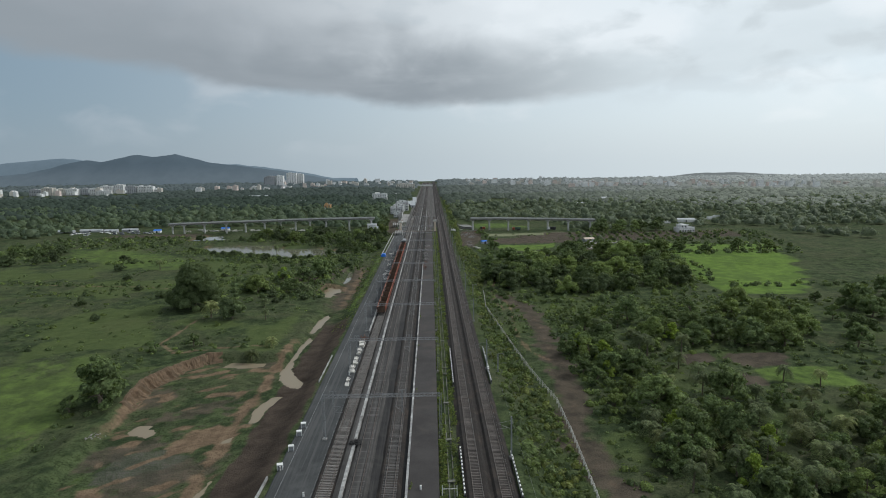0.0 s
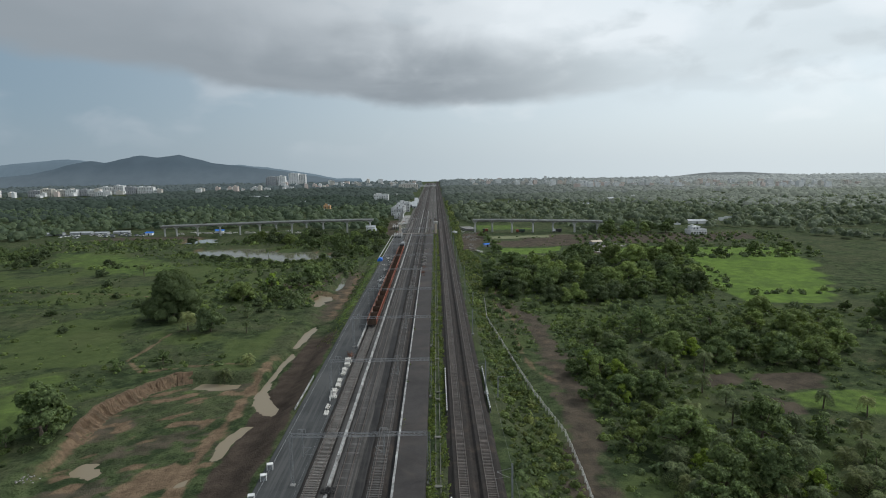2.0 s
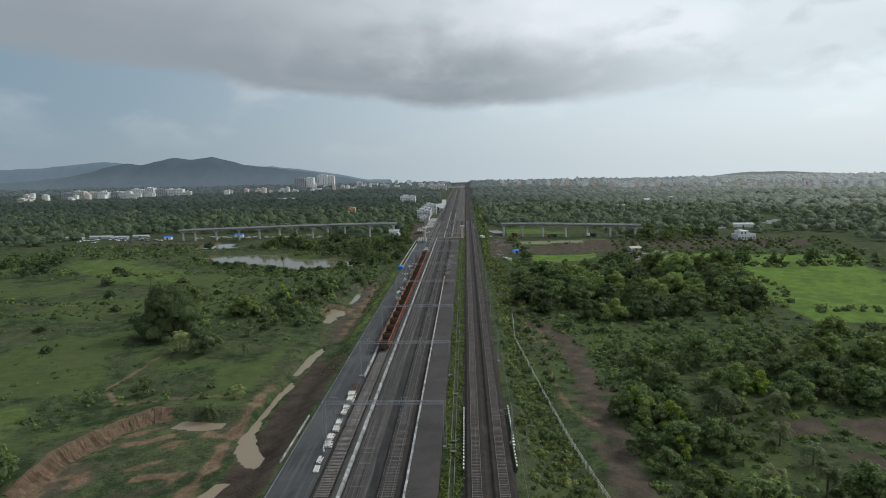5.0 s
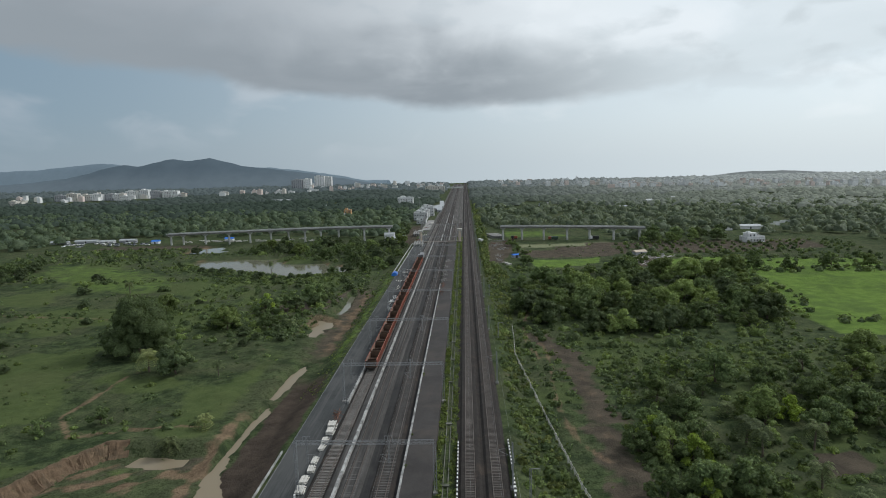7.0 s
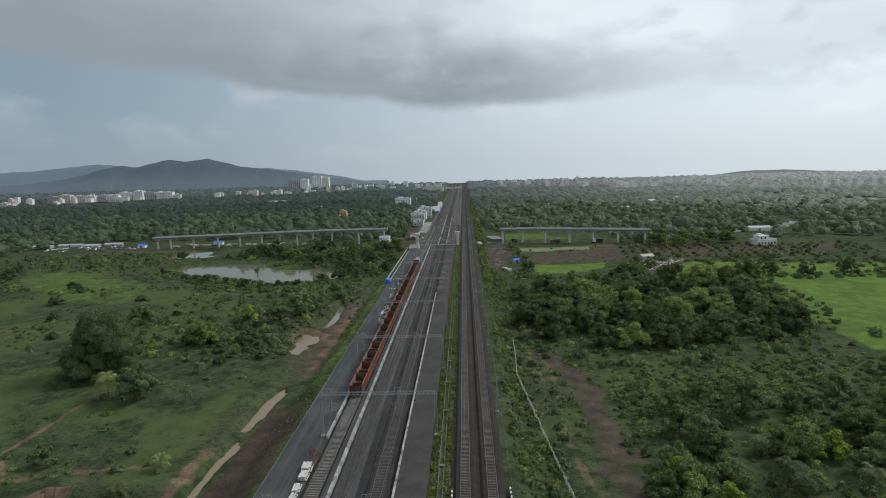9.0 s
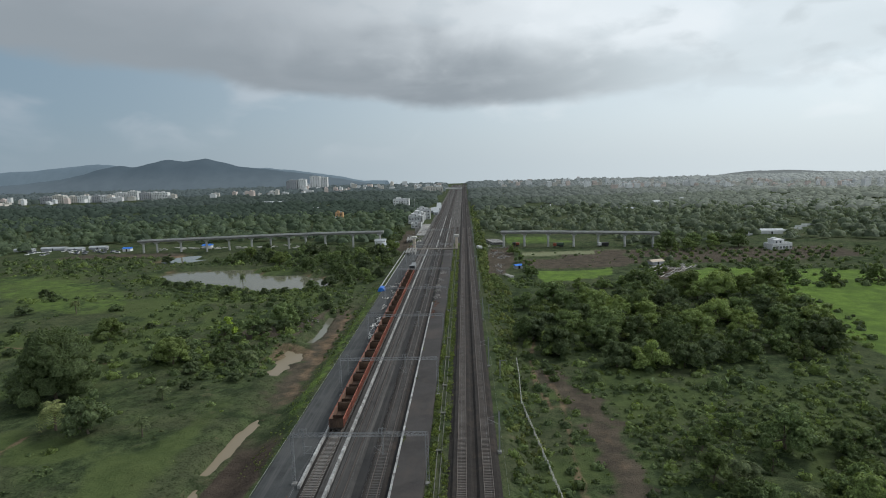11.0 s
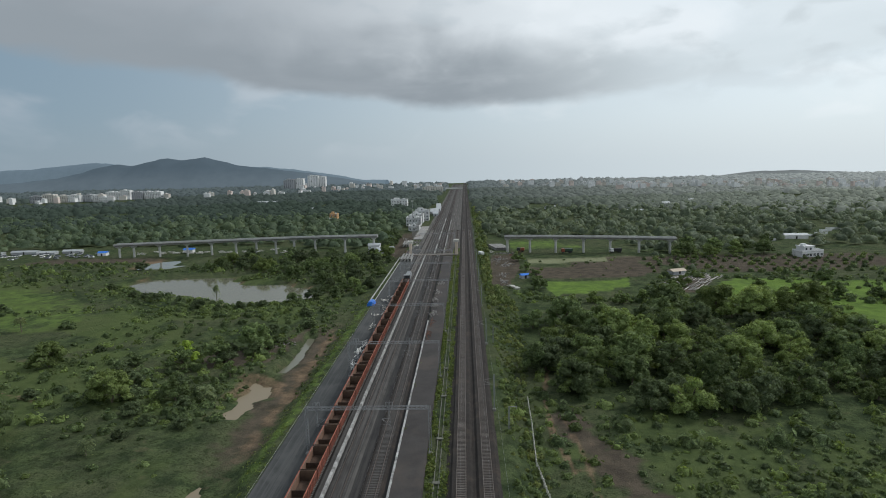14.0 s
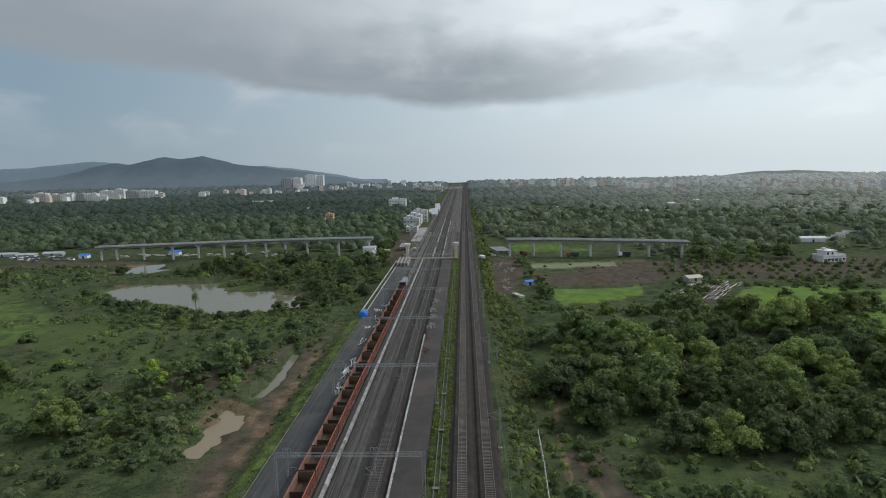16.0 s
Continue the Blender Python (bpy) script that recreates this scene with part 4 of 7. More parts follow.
def palm(seed, height, fronds=26, reach=2.6):
    """A wild date palm: a rough trunk with old leaf bases and a round head of feathered fronds."""
    rng = np.random.RandomState(seed)
    top = thing("date_palm", "", "palm tree")
    bm = bmesh.new()
    lean = rng.uniform(-0.06, 0.06, 2) * height
    last = Vector((0, 0, -0.5))
    for i in range(6):
        k = (i + 1) / 6
        nxt = Vector((lean[0] * k * k, lean[1] * k * k, height * k))
        rod(bm, last, nxt, 0.24 - 0.06 * k, 0.20 - 0.06 * k, 8)
        last = nxt
    part("trunk", bm, M_BARK, top)
    verts, faces = [], []
    for i in range(fronds):
        a = i * 2.4 + rng.uniform(-0.2, 0.2)
        lift = rng.uniform(-0.35, 1.25)
        ln = reach * rng.uniform(0.8, 1.1)
        pts = []
        for j in range(6):
            t = j / 5
            ang = lift - 1.35 * t * t
            r = ln * (t - 0.12 * t * t)
            pts.append(Vector((math.cos(a) * r * math.cos(lift * 0.7), math.sin(a) * r * math.cos(lift * 0.7), ln * (math.sin(lift) * t - 0.75 * t * t))) + last)
        side = Vector((-math.sin(a), math.cos(a), 0))
        for p, q in zip(pts, pts[1:]):
            for s in (-1, 1):
                for h in (0.0, 0.5):
                    o = p.lerp(q, h)
                    d = (q - p).normalized()
                    tip = o + side * s * 0.72 + d * 0.34 + Vector((0, 0, -0.24))
                    k = len(verts)
                    verts += [o, o + d * 0.24, tip]
                    faces.append((k, k + 1, k + 2))
    crown = new("crown", mesh_of("crown", verts, faces, M_PALM))
    crown.parent = top
    return top


TREES = {}


def plant(kind, proto, x, y, label, scale=1.0, rz=0.0, z=None, group="trees of the farmland", squash=1.0):
    z = float(ground_z(x, y)) - 0.15 if z is None else z
    m = pose(x, y, z, 0, 0, rz)
    if proto not in TREES.setdefault("used", {}):
        TREES["used"][proto] = True
        proto.matrix_basis = m
        ob = proto
    else:
        ob = copy_thing(proto, m)
    ob.scale = (scale, scale, scale * squash)
    return tagged(ob, label, group=group)


def clumps(name, places, mat, rng, n, label, spread=(0.55, 1.0), shape=1.0, leaf=0.30, category="bush", jitter=0.5, stretch=1.5, core=0.70, form=DOME):
    """Many plants in one mesh. places: x, y, z, radius, height."""
    P = np.array(places)
    m = len(P)
    k = np.repeat(np.arange(m), n)
    d = rng.normal(size=(m * n, 3))
    d /= np.linalg.norm(d, axis=1, keepdims=True)
    d[:, 2] = np.abs(d[:, 2])
    r = rng.uniform(spread[0], spread[1], m * n)
    # lumpy outline
    lump = 1 + 0.28 * np.sin(d[:, 0] * 5 + k * 1.7) * np.sin(d[:, 1] * 5 + k * 2.3)
    off = d * (r * lump)[:, None]
    pts = np.stack([P[k, 0] + off[:, 0] * P[k, 3], P[k, 1] + off[:, 1] * P[k, 3], P[k, 2] + off[:, 2] * P[k, 4]], 1)
    nrm = d + rng.normal(size=(m * n, 3)) * jitter + np.array([0, 0, 0.3])
    nrm /= np.linalg.norm(nrm, axis=1, keepdims=True)
    size = (P[k, 3] * leaf) * rng.uniform(0.6, 1.35, m * n)
    tint = rng.uniform(0, 1, m)
    sprays, tints = quads(pts, nrm, size, rng, stretch), np.repeat(tint, n * 4)
    if core:
        body = cores(P[:, :4], rng, form, P[:, 4], core)
        me = leafy(name, [body, sprays], mat, np.concatenate([np.repeat(tint, len(form[0])), tints]))
    else:
        me = leafy(name, [(np.zeros((0, 3)), np.zeros((0, 3), int)), sprays], mat, tints)
    ob = new(name, me)
    return tagged(ob, label, category, kind="stuff")


def clear(x, y, margin=1.5):
    """Where plants may stand: off the railway, the water, the fields and bare ground."""
    ok = ~((x > EDGE_L - 1.5) & (x < EDGE_R + 1.5))
    for p in (POND, POND_FAR, POOL):
        ok &= inside(p, x, y) < -margin
    for p in PADDIES + SOILS + [PALEFIELD]:
        ok &= inside(p, x, y) < -margin * 0.3
    ok &= ~((inside(PIT, x, y) > -2) | ((x > -54) & (x < -31) & (y < 270)))
    ok &= along(RED_TRACK, x, y) > 3.2
    ok &= along(CANAL, x, y) > 4.5
    return ok


def scatter(poly, gap, rng, margin=1.5, free=True):
    """Uneven places in a polygon, at least gap apart."""
    P = np.array(poly)
    lo, hi = P.min(0), P.max(0)
    n = int((hi[0] - lo[0]) * (hi[1] - lo[1]) / (gap * gap) * 2.2)
    x, y = rng.uniform(lo[0], hi[0], n), rng.uniform(lo[1], hi[1], n)
    ok = inside(poly, x, y) > 0
    if free:
        ok &= clear(x, y, margin)
    out, cells = [], {}
    for a, b in zip(x[ok], y[ok]):
        c = (int(a // gap), int(b // gap))
        if all((a - q) ** 2 + (b - w) ** 2 > gap * gap for i in (-1, 0, 1) for j in (-1, 0, 1) for q, w in cells.get((c[0] + i, c[1] + j), ())):
            cells.setdefault(c, []).append((a, b))
            out.append((a, b))
    return out

# ---- woods and single trees ----
BROAD = [broadleaf(11, 8.5, 4.6, 1350, 28, None, 0.45), broadleaf(12, 7.0, 4.0, 1200, 23, None, 0.41), broadleaf(13, 10.0, 5.0, 1400, 31, None, 0.48), broadleaf(14, 5.5, 3.2, 950, 17, None, 0.37), broadleaf(15, 9.0, 5.6, 1400, 32, None, 0.49), broadleaf(16, 6.5, 2.9, 950, 17, None, 0.38)]
BIG = broadleaf(21, 18.0, 11.0, 12000, 90, 0.4, 0.42, M_LEAFDEEP)
PALMS = [palm(41, 4.2, 32, 3.1), palm(42, 5.4, 32, 2.9), palm(43, 2.8, 34, 3.3)]
WOOD_R = [(40, 302), (62, 290), (92, 292), (118, 298), (140, 318), (158, 350), (154, 388), (120, 394), (80, 386), (45, 368), (32, 325)]
GROVE_R = [(52, 168), (72, 170), (96, 150), (150, 165), (150, 92), (66, 92), (50, 120), (46, 145)]
MID_R = [(52, 180), (72, 172), (78, 206), (130, 200), (150, 230), (120, 250), (70, 235), (55, 225)]
GROVE_L = [(-150, 508), (-146, 556), (-40, 556), (-37, 440), (-46, 420), (-58, 430), (-66, 462), (-90, 480), (-116, 504)]
BRIGHT = broadleaf(17, 6.5, 3.4, 1500, 22, None, 0.34, M_LEAFBRIGHT)
DARK = [broadleaf(18, 8.5, 5.0, 1350, 29, 0.3, 0.48, M_LEAFDARK), broadleaf(19, 7.0, 4.2, 1200, 23, 0.3, 0.43, M_LEAFDARK)]


def plant_trees():
    rng = np.random.RandomState(5)

    def many(poly, gap, protos, lo, hi, label, margin=1.5, squash=1.0):
        spots = scatter(poly, gap, rng, margin)
        for x, y in spots:
            plant("tree", protos[rng.randint(len(protos))], x, y, label, rng.uniform(lo, hi), rng.uniform(0, 360), squash=squash)
        return len(spots)

    plant("tree", BIG, -105.0, 268.0, "huge dense round-crowned tree in a grazed field", 1.0, 40, squash=1.25)
    for x, y, k, s, r in ((-87, 154, 2, 1.45, 80), (-100.5, 106, 0, 1.6, 200), (-90, 160, 0, 1.2, 30), (-94, 152, 5, 0.8, 300), (-70, 330, 3, 1.5, 30), (-63, 345, 4, 1.1, 120), (-80, 326, 3, 1.4, 77),
                          (-70, 300, 1, 1.1, 14), (-86, 297, 4, 1.1, 160), (-62, 318, 5, 0.9, 300), (-96, 205, 5, 0.8, 30), (-84, 210, 3, 0.9, 90), (-130, 150, 1, 0.9, 20), (-112, 128, 3, 0.9, 44), (-126, 330, 4, 1.0, 10)):
        plant("tree", BROAD[k], x, y, "leafy green tree standing in a grazed field", s, r)
    for x, y, k, s in ((44.8, 177, 3, 1.3), (53.2, 178, 0, 1.0), (44.8, 195, 1, 1.0), (51.8, 199, 0, 0.95), (50.3, 192, 5, 1.3), (78.6, 209.5, 2, 1.0), (90.4, 205, 0, 1.1), (101.6, 211, 4, 1.1), (108.5, 204, 2, 1.1), (125, 215, 4, 1.2), (105.6, 224, 1, 1.2),
                       (77.9, 214, 1, 1.1), (59.8, 213.5, 3, 1.3), (50.4, 206, 3, 1.3), (79.9, 216, 0, 1.0), (86, 219, 5, 1.2), (58.2, 194, 1, 0.9), (60, 237, 3, 1.2), (92, 236, 1, 1.1), (107, 246, 5, 1.2), (118, 240, 3, 1.3), (70, 246, 3, 1.0), (134, 262, 4, 1.0), (64, 108, 3, 1.2), (80, 105, 5, 1.1), (57, 122, 3, 1.2), (47, 168, 3, 1.1), (49, 156, 1, 0.9), (46, 148, 3, 1.2)):
        plant("tree", BROAD[k], x, y, "bushy green tree among scrub beside the dirt track", s, x * 71 % 360)
    for x, y, s in ((49, 201, 1.0), (55, 190, 1.1), (63, 112, 1.0), (74, 127, 0.9), (57, 137, 0.9), (86, 212, 1.0), (52, 175, 0.8)):
        plant("tree", BRIGHT, x, y, "fresh yellow-green young tree among darker scrub", s, x * 31 % 360)
    plant("tree", DARK[0], -81.5, 245, "dense round-crowned mango tree standing in a grazed field", 1.15, 10, squash=1.2)
    plant("tree", BRIGHT, -81.9, 333, "fresh yellow-green tree beside the earth ditch", 1.2, 20)
    for x, y, k, s in ((-68, 331, 0, 0.8), (-61, 338, 1, 0.9), (-88, 312, 1, 0.75), (-92, 300, 0, 0.7), (-82, 300, 1, 0.8), (-74, 312, 1, 0.6), (-97, 330, 0, 0.55), (-112, 302, 1, 0.6), (-70, 285, 1, 0.55), (-77, 290, 0, 0.6), (-66, 306, 0, 0.5), (-104, 318, 1, 0.5),
                       (-112, 410, 0, 0.7), (-124, 418, 1, 0.65), (-138, 424, 0, 0.7), (-92, 408, 1, 0.7), (-72, 342, 0, 0.6), (-85, 338, 1, 0.55), (-66, 296, 1, 0.6), (-60, 282, 0, 0.5), (-72, 276, 1, 0.5), (-95, 318, 0, 0.6), (-118, 345, 1, 0.5), (-130, 290, 0, 0.5), (-150, 310, 1, 0.6), (-58, 352, 1, 0.6), (-64, 366, 0, 0.55), (-140, 250, 1, 0.5), (-160, 275, 0, 0.5), (-170, 340, 1, 0.7), (-190, 372, 0, 0.8), (-206, 410, 1, 0.9), (-150, 376, 0, 0.6), (-70, 417, 1, 0.9), (-62, 424, 0, 0.9), (-102, 408, 1, 0.5), (-148, 432, 0, 0.5), (-82, 410, 0, 0.5), (-156, 436, 1, 0.6), (-180, 458, 1, 0.7), (-58, 392, 1, 0.7), (-52, 372, 0, 0.6), (-196, 520, 0, 1.0), (-160, 516, 1, 0.8)):
        plant("tree", DARK[k], x, y, "dense dark-green rounded bush tree on the pasture", s, x * 53 % 360, squash=0.8)
    for x, y, k, s in ((146, 528, 4, 1.2), (152, 540, 2, 1.3), (160, 524, 0, 1.1), (168, 536, 4, 1.2), (176, 526, 2, 1.1), (186, 538, 0, 1.3), (196, 530, 4, 1.1), (150, 516, 5, 1.2), (138, 519, 3, 1.2), (206, 548, 2, 1.2), (100, 408, 0, 0.9), (112, 404, 4, 0.8), (104, 424, 3, 1.1), (114, 438, 1, 0.9), (64, 403, 3, 1.1), (76, 401, 1, 0.9), (86, 404, 0, 0.8),
                       (136, 408, 2, 0.9), (150, 402, 0, 1.0), (166, 405, 4, 0.9), (184, 402, 1, 1.1), (204, 400, 2, 1.0), (226, 404, 0, 1.1), (186, 446, 1, 1.0), (43, 482, 3, 1.1), (42, 520, 1, 1.0), (45, 455, 3, 1.2), (44, 432, 0, 0.9)):
        plant("tree", BROAD[k], x, y, "leafy hedge tree on a field boundary", s, x * 43 % 360)
    n = many(WOOD_R, 8.6, BROAD[:3] + [BROAD[4]] + DARK, 1.0, 1.55, "broad leafy tree in a dense wood")
    n += many(GROVE_R, 9.0, BROAD, 0.7, 1.25, "leafy tree in a palm grove beside the fields")
    n += many(MID_R, 10.0, BROAD, 0.7, 1.3, "leafy tree in a scrubby grove")
    n += many([(128, 205), (150, 180), (240, 190), (250, 300), (205, 300), (176, 268), (140, 262)], 13.5, BROAD, 0.8, 1.4, "leafy tree among scrub at the edge of the fields")
    n += many([(-330, 395), (-262, 392), (-238, 425), (-246, 470), (-330, 480)], 11.0, DARK + BROAD[:2], 0.7, 1.15, "dark leafy tree in a copse on the pasture")
    n += many([(-60, 560), (-42, 560), (-44, 690), (-62, 690)], 8.5, DARK + BROAD[:2], 0.6, 1.0, "leafy tree between the works road and the woods")
    n += many(GROVE_L, 9.0, DARK + BROAD[:2], 0.75, 1.2, "dark leafy tree in the grove beside the siding")
    for x, y, k, s in ((75.3, 180, 0, 1), (60.9, 203, 2, 1.0), (71.7, 214.5, 2, 0.9), (70.2, 193, 1, 1.0), (82.7, 196, 1, 1.0), (77.5, 171, 0, 0.9), (63.8, 223, 2, 1.1), (72, 107, 1, 1.0), (94, 131, 0, 1.0), (60, 151.5, 1, 1), (69.5, 199, 0, 1.2), (61.6, 222, 1, 0.9), (56, 118, 0, 0.9), (71, 122, 1, 0.8), (84, 118, 0, 1), (79, 140, 2, 1.2), (66, 138, 2, 1.2), (92, 140, 0, 0.9), (97, 120, 1, 0.8),
                       (75, 109, 0, 0.9), (88, 108, 1, 0.85), (101, 168, 0, 0.9), (108, 162, 1, 0.8), (52, 140, 2, 1.1), (57, 132, 0, 0.9), (64, 127, 2, 1.2), (50, 128, 0, 0.8), (86, 130, 2, 1.1), (-60, 196, 2, 0.9), (-68, 244, 1, 0.7), (-62, 300, 2, 1.0), (-56, 206, 2, 0.8), (-75, 268, 0, 0.7)):
        plant("palm", PALMS[k], x, y, "wild date palm with a round head of fronds", s * 1.1, x * 37 % 360, group="date palms")
    plant("palm", PALMS[1], -106.7, 418.5, "tall thin palm leaning over the pond shore", 0.75, 20, group="date palms", squash=1.9)
    plant("palm", PALMS[1], -166, 372, "lone palm on the green pasture", 1.0, 60, group="date palms")
    plant("palm", PALMS[0], -91, 247, "date palm beside the mango tree", 1.5, 60, group="date palms")
    for x, y, k, s in ((31, 322, 2, 1.05), (38, 342, 0, 1.2), (39, 308, 4, 1.1), (34, 368, 0, 1.0), (35, 333, 1, 1.2)):
        plant("tree", BROAD[k], x, y, "bright leafy tree at the foot of the embankment", s, x * 29 % 360)
    for x, y in scatter([(48, 92), (130, 92), (130, 160), (96, 150), (60, 165), (50, 140)], 7.0, rng):
        plant("palm", PALMS[rng.randint(3)], x, y, "wild date palm with a round head of fronds", rng.uniform(0.85, 1.2), rng.uniform(0, 360), group="date palms")
    return n


TREE_COUNT = plant_trees()


def shrubs_and_woods():
    rng = np.random.RandomState(8)

    def field(poly, gap, rmin, rmax, hmul, mask=None, free=True):
        P = np.array(scatter(poly, gap, rng, 1.0, free)).reshape(-1, 2)
        r = rng.uniform(rmin, rmax, len(P)) * rng.uniform(0.6, 1.2, len(P))
        return list(zip(P[:, 0], P[:, 1], ground_z(P[:, 0], P[:, 1]) - 0.1, r, r * hmul * rng.uniform(0.7, 1.2, len(P))))

    # scrub on the embankment beside the main line
    bank = field([(18.5, 60), (30, 60), (31, 140), (30, 185), (26, 235), (24, 300), (30, 340), (30, 400), (18.5, 400)], 1.7, 0.6, 1.6, 1.1)
    bank += field([(18.5, 400), (30, 400), (27, 440), (24, 500), (23, 545), (18.5, 545)], 1.9, 0.9, 2.3, 1.3)
    bank += field([(18.5, 560), (24, 560), (26, 800), (26, 1000), (18.5, 1000)], 4.0, 1.5, 3.0, 1.4, free=False)
    clumps("bush_embankment", bank, M_BANKSCRUB, rng, 30, "dense green scrub on the railway embankment", leaf=0.38)
    scrub = field([(18.5, 60), (31, 60), (31, 262), (26, 330), (18.5, 330)], 3.4, 1.0, 2.2, 1.0)
    scrub += field([(34, 60), (55, 96), (52, 168), (60, 255), (33, 260), (30, 235), (43, 200), (42, 150)], 2.8, 0.6, 1.9, 0.9)
    scrub += field([(44, 150), (52, 168), (130, 198), (150, 235), (110, 262), (48, 262), (46, 205)], 3.3, 0.8, 2.3, 0.95)
    scrub += field([(70, 236), (120, 250), (150, 235), (170, 270), (124, 280), (60, 256)], 3.0, 0.8, 2.4, 0.9)
    scrub += field([(118, 268), (150, 235), (260, 235), (260, 290), (170, 272), (130, 300)], 5.0, 0.9, 2.4, 0.9)
    scrub += field([(40, 90), (170, 90), (170, 200), (40, 200)], 3.6, 0.7, 1.9, 0.9)
    scrub += field([(24, 262), (44, 268), (60, 262), (110, 262), (130, 285), (90, 276), (62, 274), (40, 290), (28, 300)], 2.5, 0.5, 1.7, 1.0)
    under = [(30, 284), (60, 272), (92, 275), (120, 286), (146, 312), (164, 350), (158, 394), (120, 400), (80, 392), (42, 374), (28, 325)]
    scrub += field(GROVE_L, 5.0, 1.4, 3.0, 1.1, free=False)
    scrub += field(under, 4.2, 1.2, 3.0, 1.1, free=False)
    scrub += field([(38, 236), (58, 232), (112, 258), (112, 276), (60, 272), (36, 282)], 2.8, 0.5, 1.5, 0.9)
    clumps("bush_scrubland", scrub, M_SCRUB, rng, 24, "thorny green scrub between the trees", leaf=0.40)
    left = field([(-240, 90), (-54, 90), (-52, 420), (-240, 420)], 4.4, 0.5, 1.8, 0.85)
    lx, ly = np.array([q[0] for q in left]), np.array([q[1] for q in left])
    knots = waves(lx, ly, 34, 72) + 0.7 * waves(lx, ly, 12, 73)
    hedged = np.minimum(np.abs(waves(lx, ly * 0.55, 80, 74)), np.abs(waves(lx * 0.6, ly, 95, 75))) < 0.05
    left = [q for q, k, h, u in zip(left, knots, hedged, rng.uniform(0, 1, len(left))) if k > 0.65 or h or u < 0.05]
    tuft_gate = -0.30
    tuft = field([(-160, 92), (-52, 92), (-50, 400), (-190, 400), (-190, 200)], 2.7, 0.25, 0.75, 0.7)
    tuft += field([(18, 60), (150, 92), (150, 262), (20, 300)], 2.6, 0.25, 0.8, 0.7)
    tuft = [p for p, k in zip(tuft, waves(np.array([q[0] for q in tuft]), np.array([q[1] for q in tuft]), 26, 71)) if k > -tuft_gate]
    clumps("grass_tufts", tuft, M_GRASS, rng, 10, "rough tussocks and weeds in the pasture", leaf=0.42, category="grass", core=0.6)
    left += field([(-300, 400), (-225, 405), (-220, 470), (-205, 500), (-215, 548), (-330, 548)], 4.6, 0.9, 3.0, 1.05)
    left += field([(-215, 470), (-188, 486), (-176, 504), (-150, 502), (-118, 502), (-120, 520), (-170, 522), (-215, 516)], 3.6, 0.6, 1.6, 0.9)
    left += field([(-116, 478), (-98, 476), (-66, 460), (-60, 470), (-90, 486), (-112, 500)], 3.0, 1.0, 2.4, 1.0)
    left += field([(-240, 330), (-160, 318), (-158, 326), (-240, 340)], 3.0, 0.8, 2.0, 1.0, free=False) + field([(-170, 300), (-110, 330), (-112, 336), (-172, 308)], 2.8, 0.6, 1.6, 1.0, free=False)
    left += field([(-130, 395), (-60, 388), (-58, 400), (-128, 410)], 3.0, 1.0, 2.3, 1.0)
    left += field([(-100, 300), (-54, 290), (-58, 350), (-100, 345)], 3.4, 0.9, 2.7, 0.95)
    left += field([(-135, 300), (-60, 270), (-58, 330), (-62, 400), (-130, 405)], 5.0, 0.9, 2.6, 0.95)
    left += field([(-95, 100), (-84, 150), (-96, 200), (-60, 205), (-58, 215), (-110, 214), (-112, 100)], 4.2, 0.7, 2.0, 0.9)
    left += field([(-200, 400), (-66, 405), (-70, 420), (-130, 436), (-190, 470), (-215, 470)], 4.2, 0.8, 1.8, 0.9)
    left += field([(-60, 345), (-50, 330), (-42, 380), (-50, 430), (-64, 420)], 3.2, 1.0, 2.2, 0.9)
    left += field([(-66, 280), (-52, 282), (-50, 330), (-54, 362), (-64, 360)], 2.6, 0.7, 1.9, 1.0) + field([(-40, 300), (-35, 300), (-36, 420), (-44, 420)], 3.0, 0.4, 1.2, 1.0)
    left += field([(-130, 408), (-70, 400), (-58, 414), (-66, 420), (-84, 416), (-126, 430), (-175, 462), (-190, 455)], 2.9, 1.0, 2.3, 0.95)
    clumps("bush_pasture", left, M_SCRUB, rng, 26, "low bushes and hedges on the pasture", leaf=0.40)
    orchard = []
    for row in range(6):
        for k in range(26):
            x, y = 112 + k * 6.2 + row * 1.5 + rng.uniform(-1, 1), 474 + row * 10 + rng.uniform(-1.2, 1.2) - k * 0.3
            if rng.uniform() < 0.78:
                r = rng.uniform(1.2, 2.4)
                orchard.append((x, y, float(ground_z(x, y)) + 0.2, r, r * 1.15))
    hedge = field([(36, 405), (150, 398), (150, 408), (36, 412)], 3.2, 1.2, 2.6, 1.1, free=False) + field([(30, 440), (44, 440), (46, 410), (34, 400)], 3.0, 1.0, 2.2, 1.1, free=False)
    hedge += field([(120, 452), (240, 436), (240, 444), (122, 462)], 4.0, 1.3, 2.8, 1.1, free=False) + field([(47, 484), (100, 513), (100, 518), (47, 490)], 5.0, 0.7, 1.6, 1.0, free=False)
    hedge += field([(140, 340), (152, 420), (146, 424), (136, 345)], 3.6, 1.4, 2.8, 1.2, free=False) + field([(150, 300), (260, 296), (260, 306), (150, 308)], 4.5, 1.4, 2.8, 1.1, free=False)
    hedge += field([(160, 425), (260, 415), (260, 470), (165, 470)], 7.5, 1.5, 3.2, 1.2, free=False)
    hedge += field([(-205, 300), (-150, 296), (-150, 302), (-205, 307)], 4.0, 0.8, 1.8, 1.0, free=False) + field([(-215, 396), (-140, 404), (-140, 412), (-215, 404)], 3.2, 1.2, 2.6, 1.0, free=False)
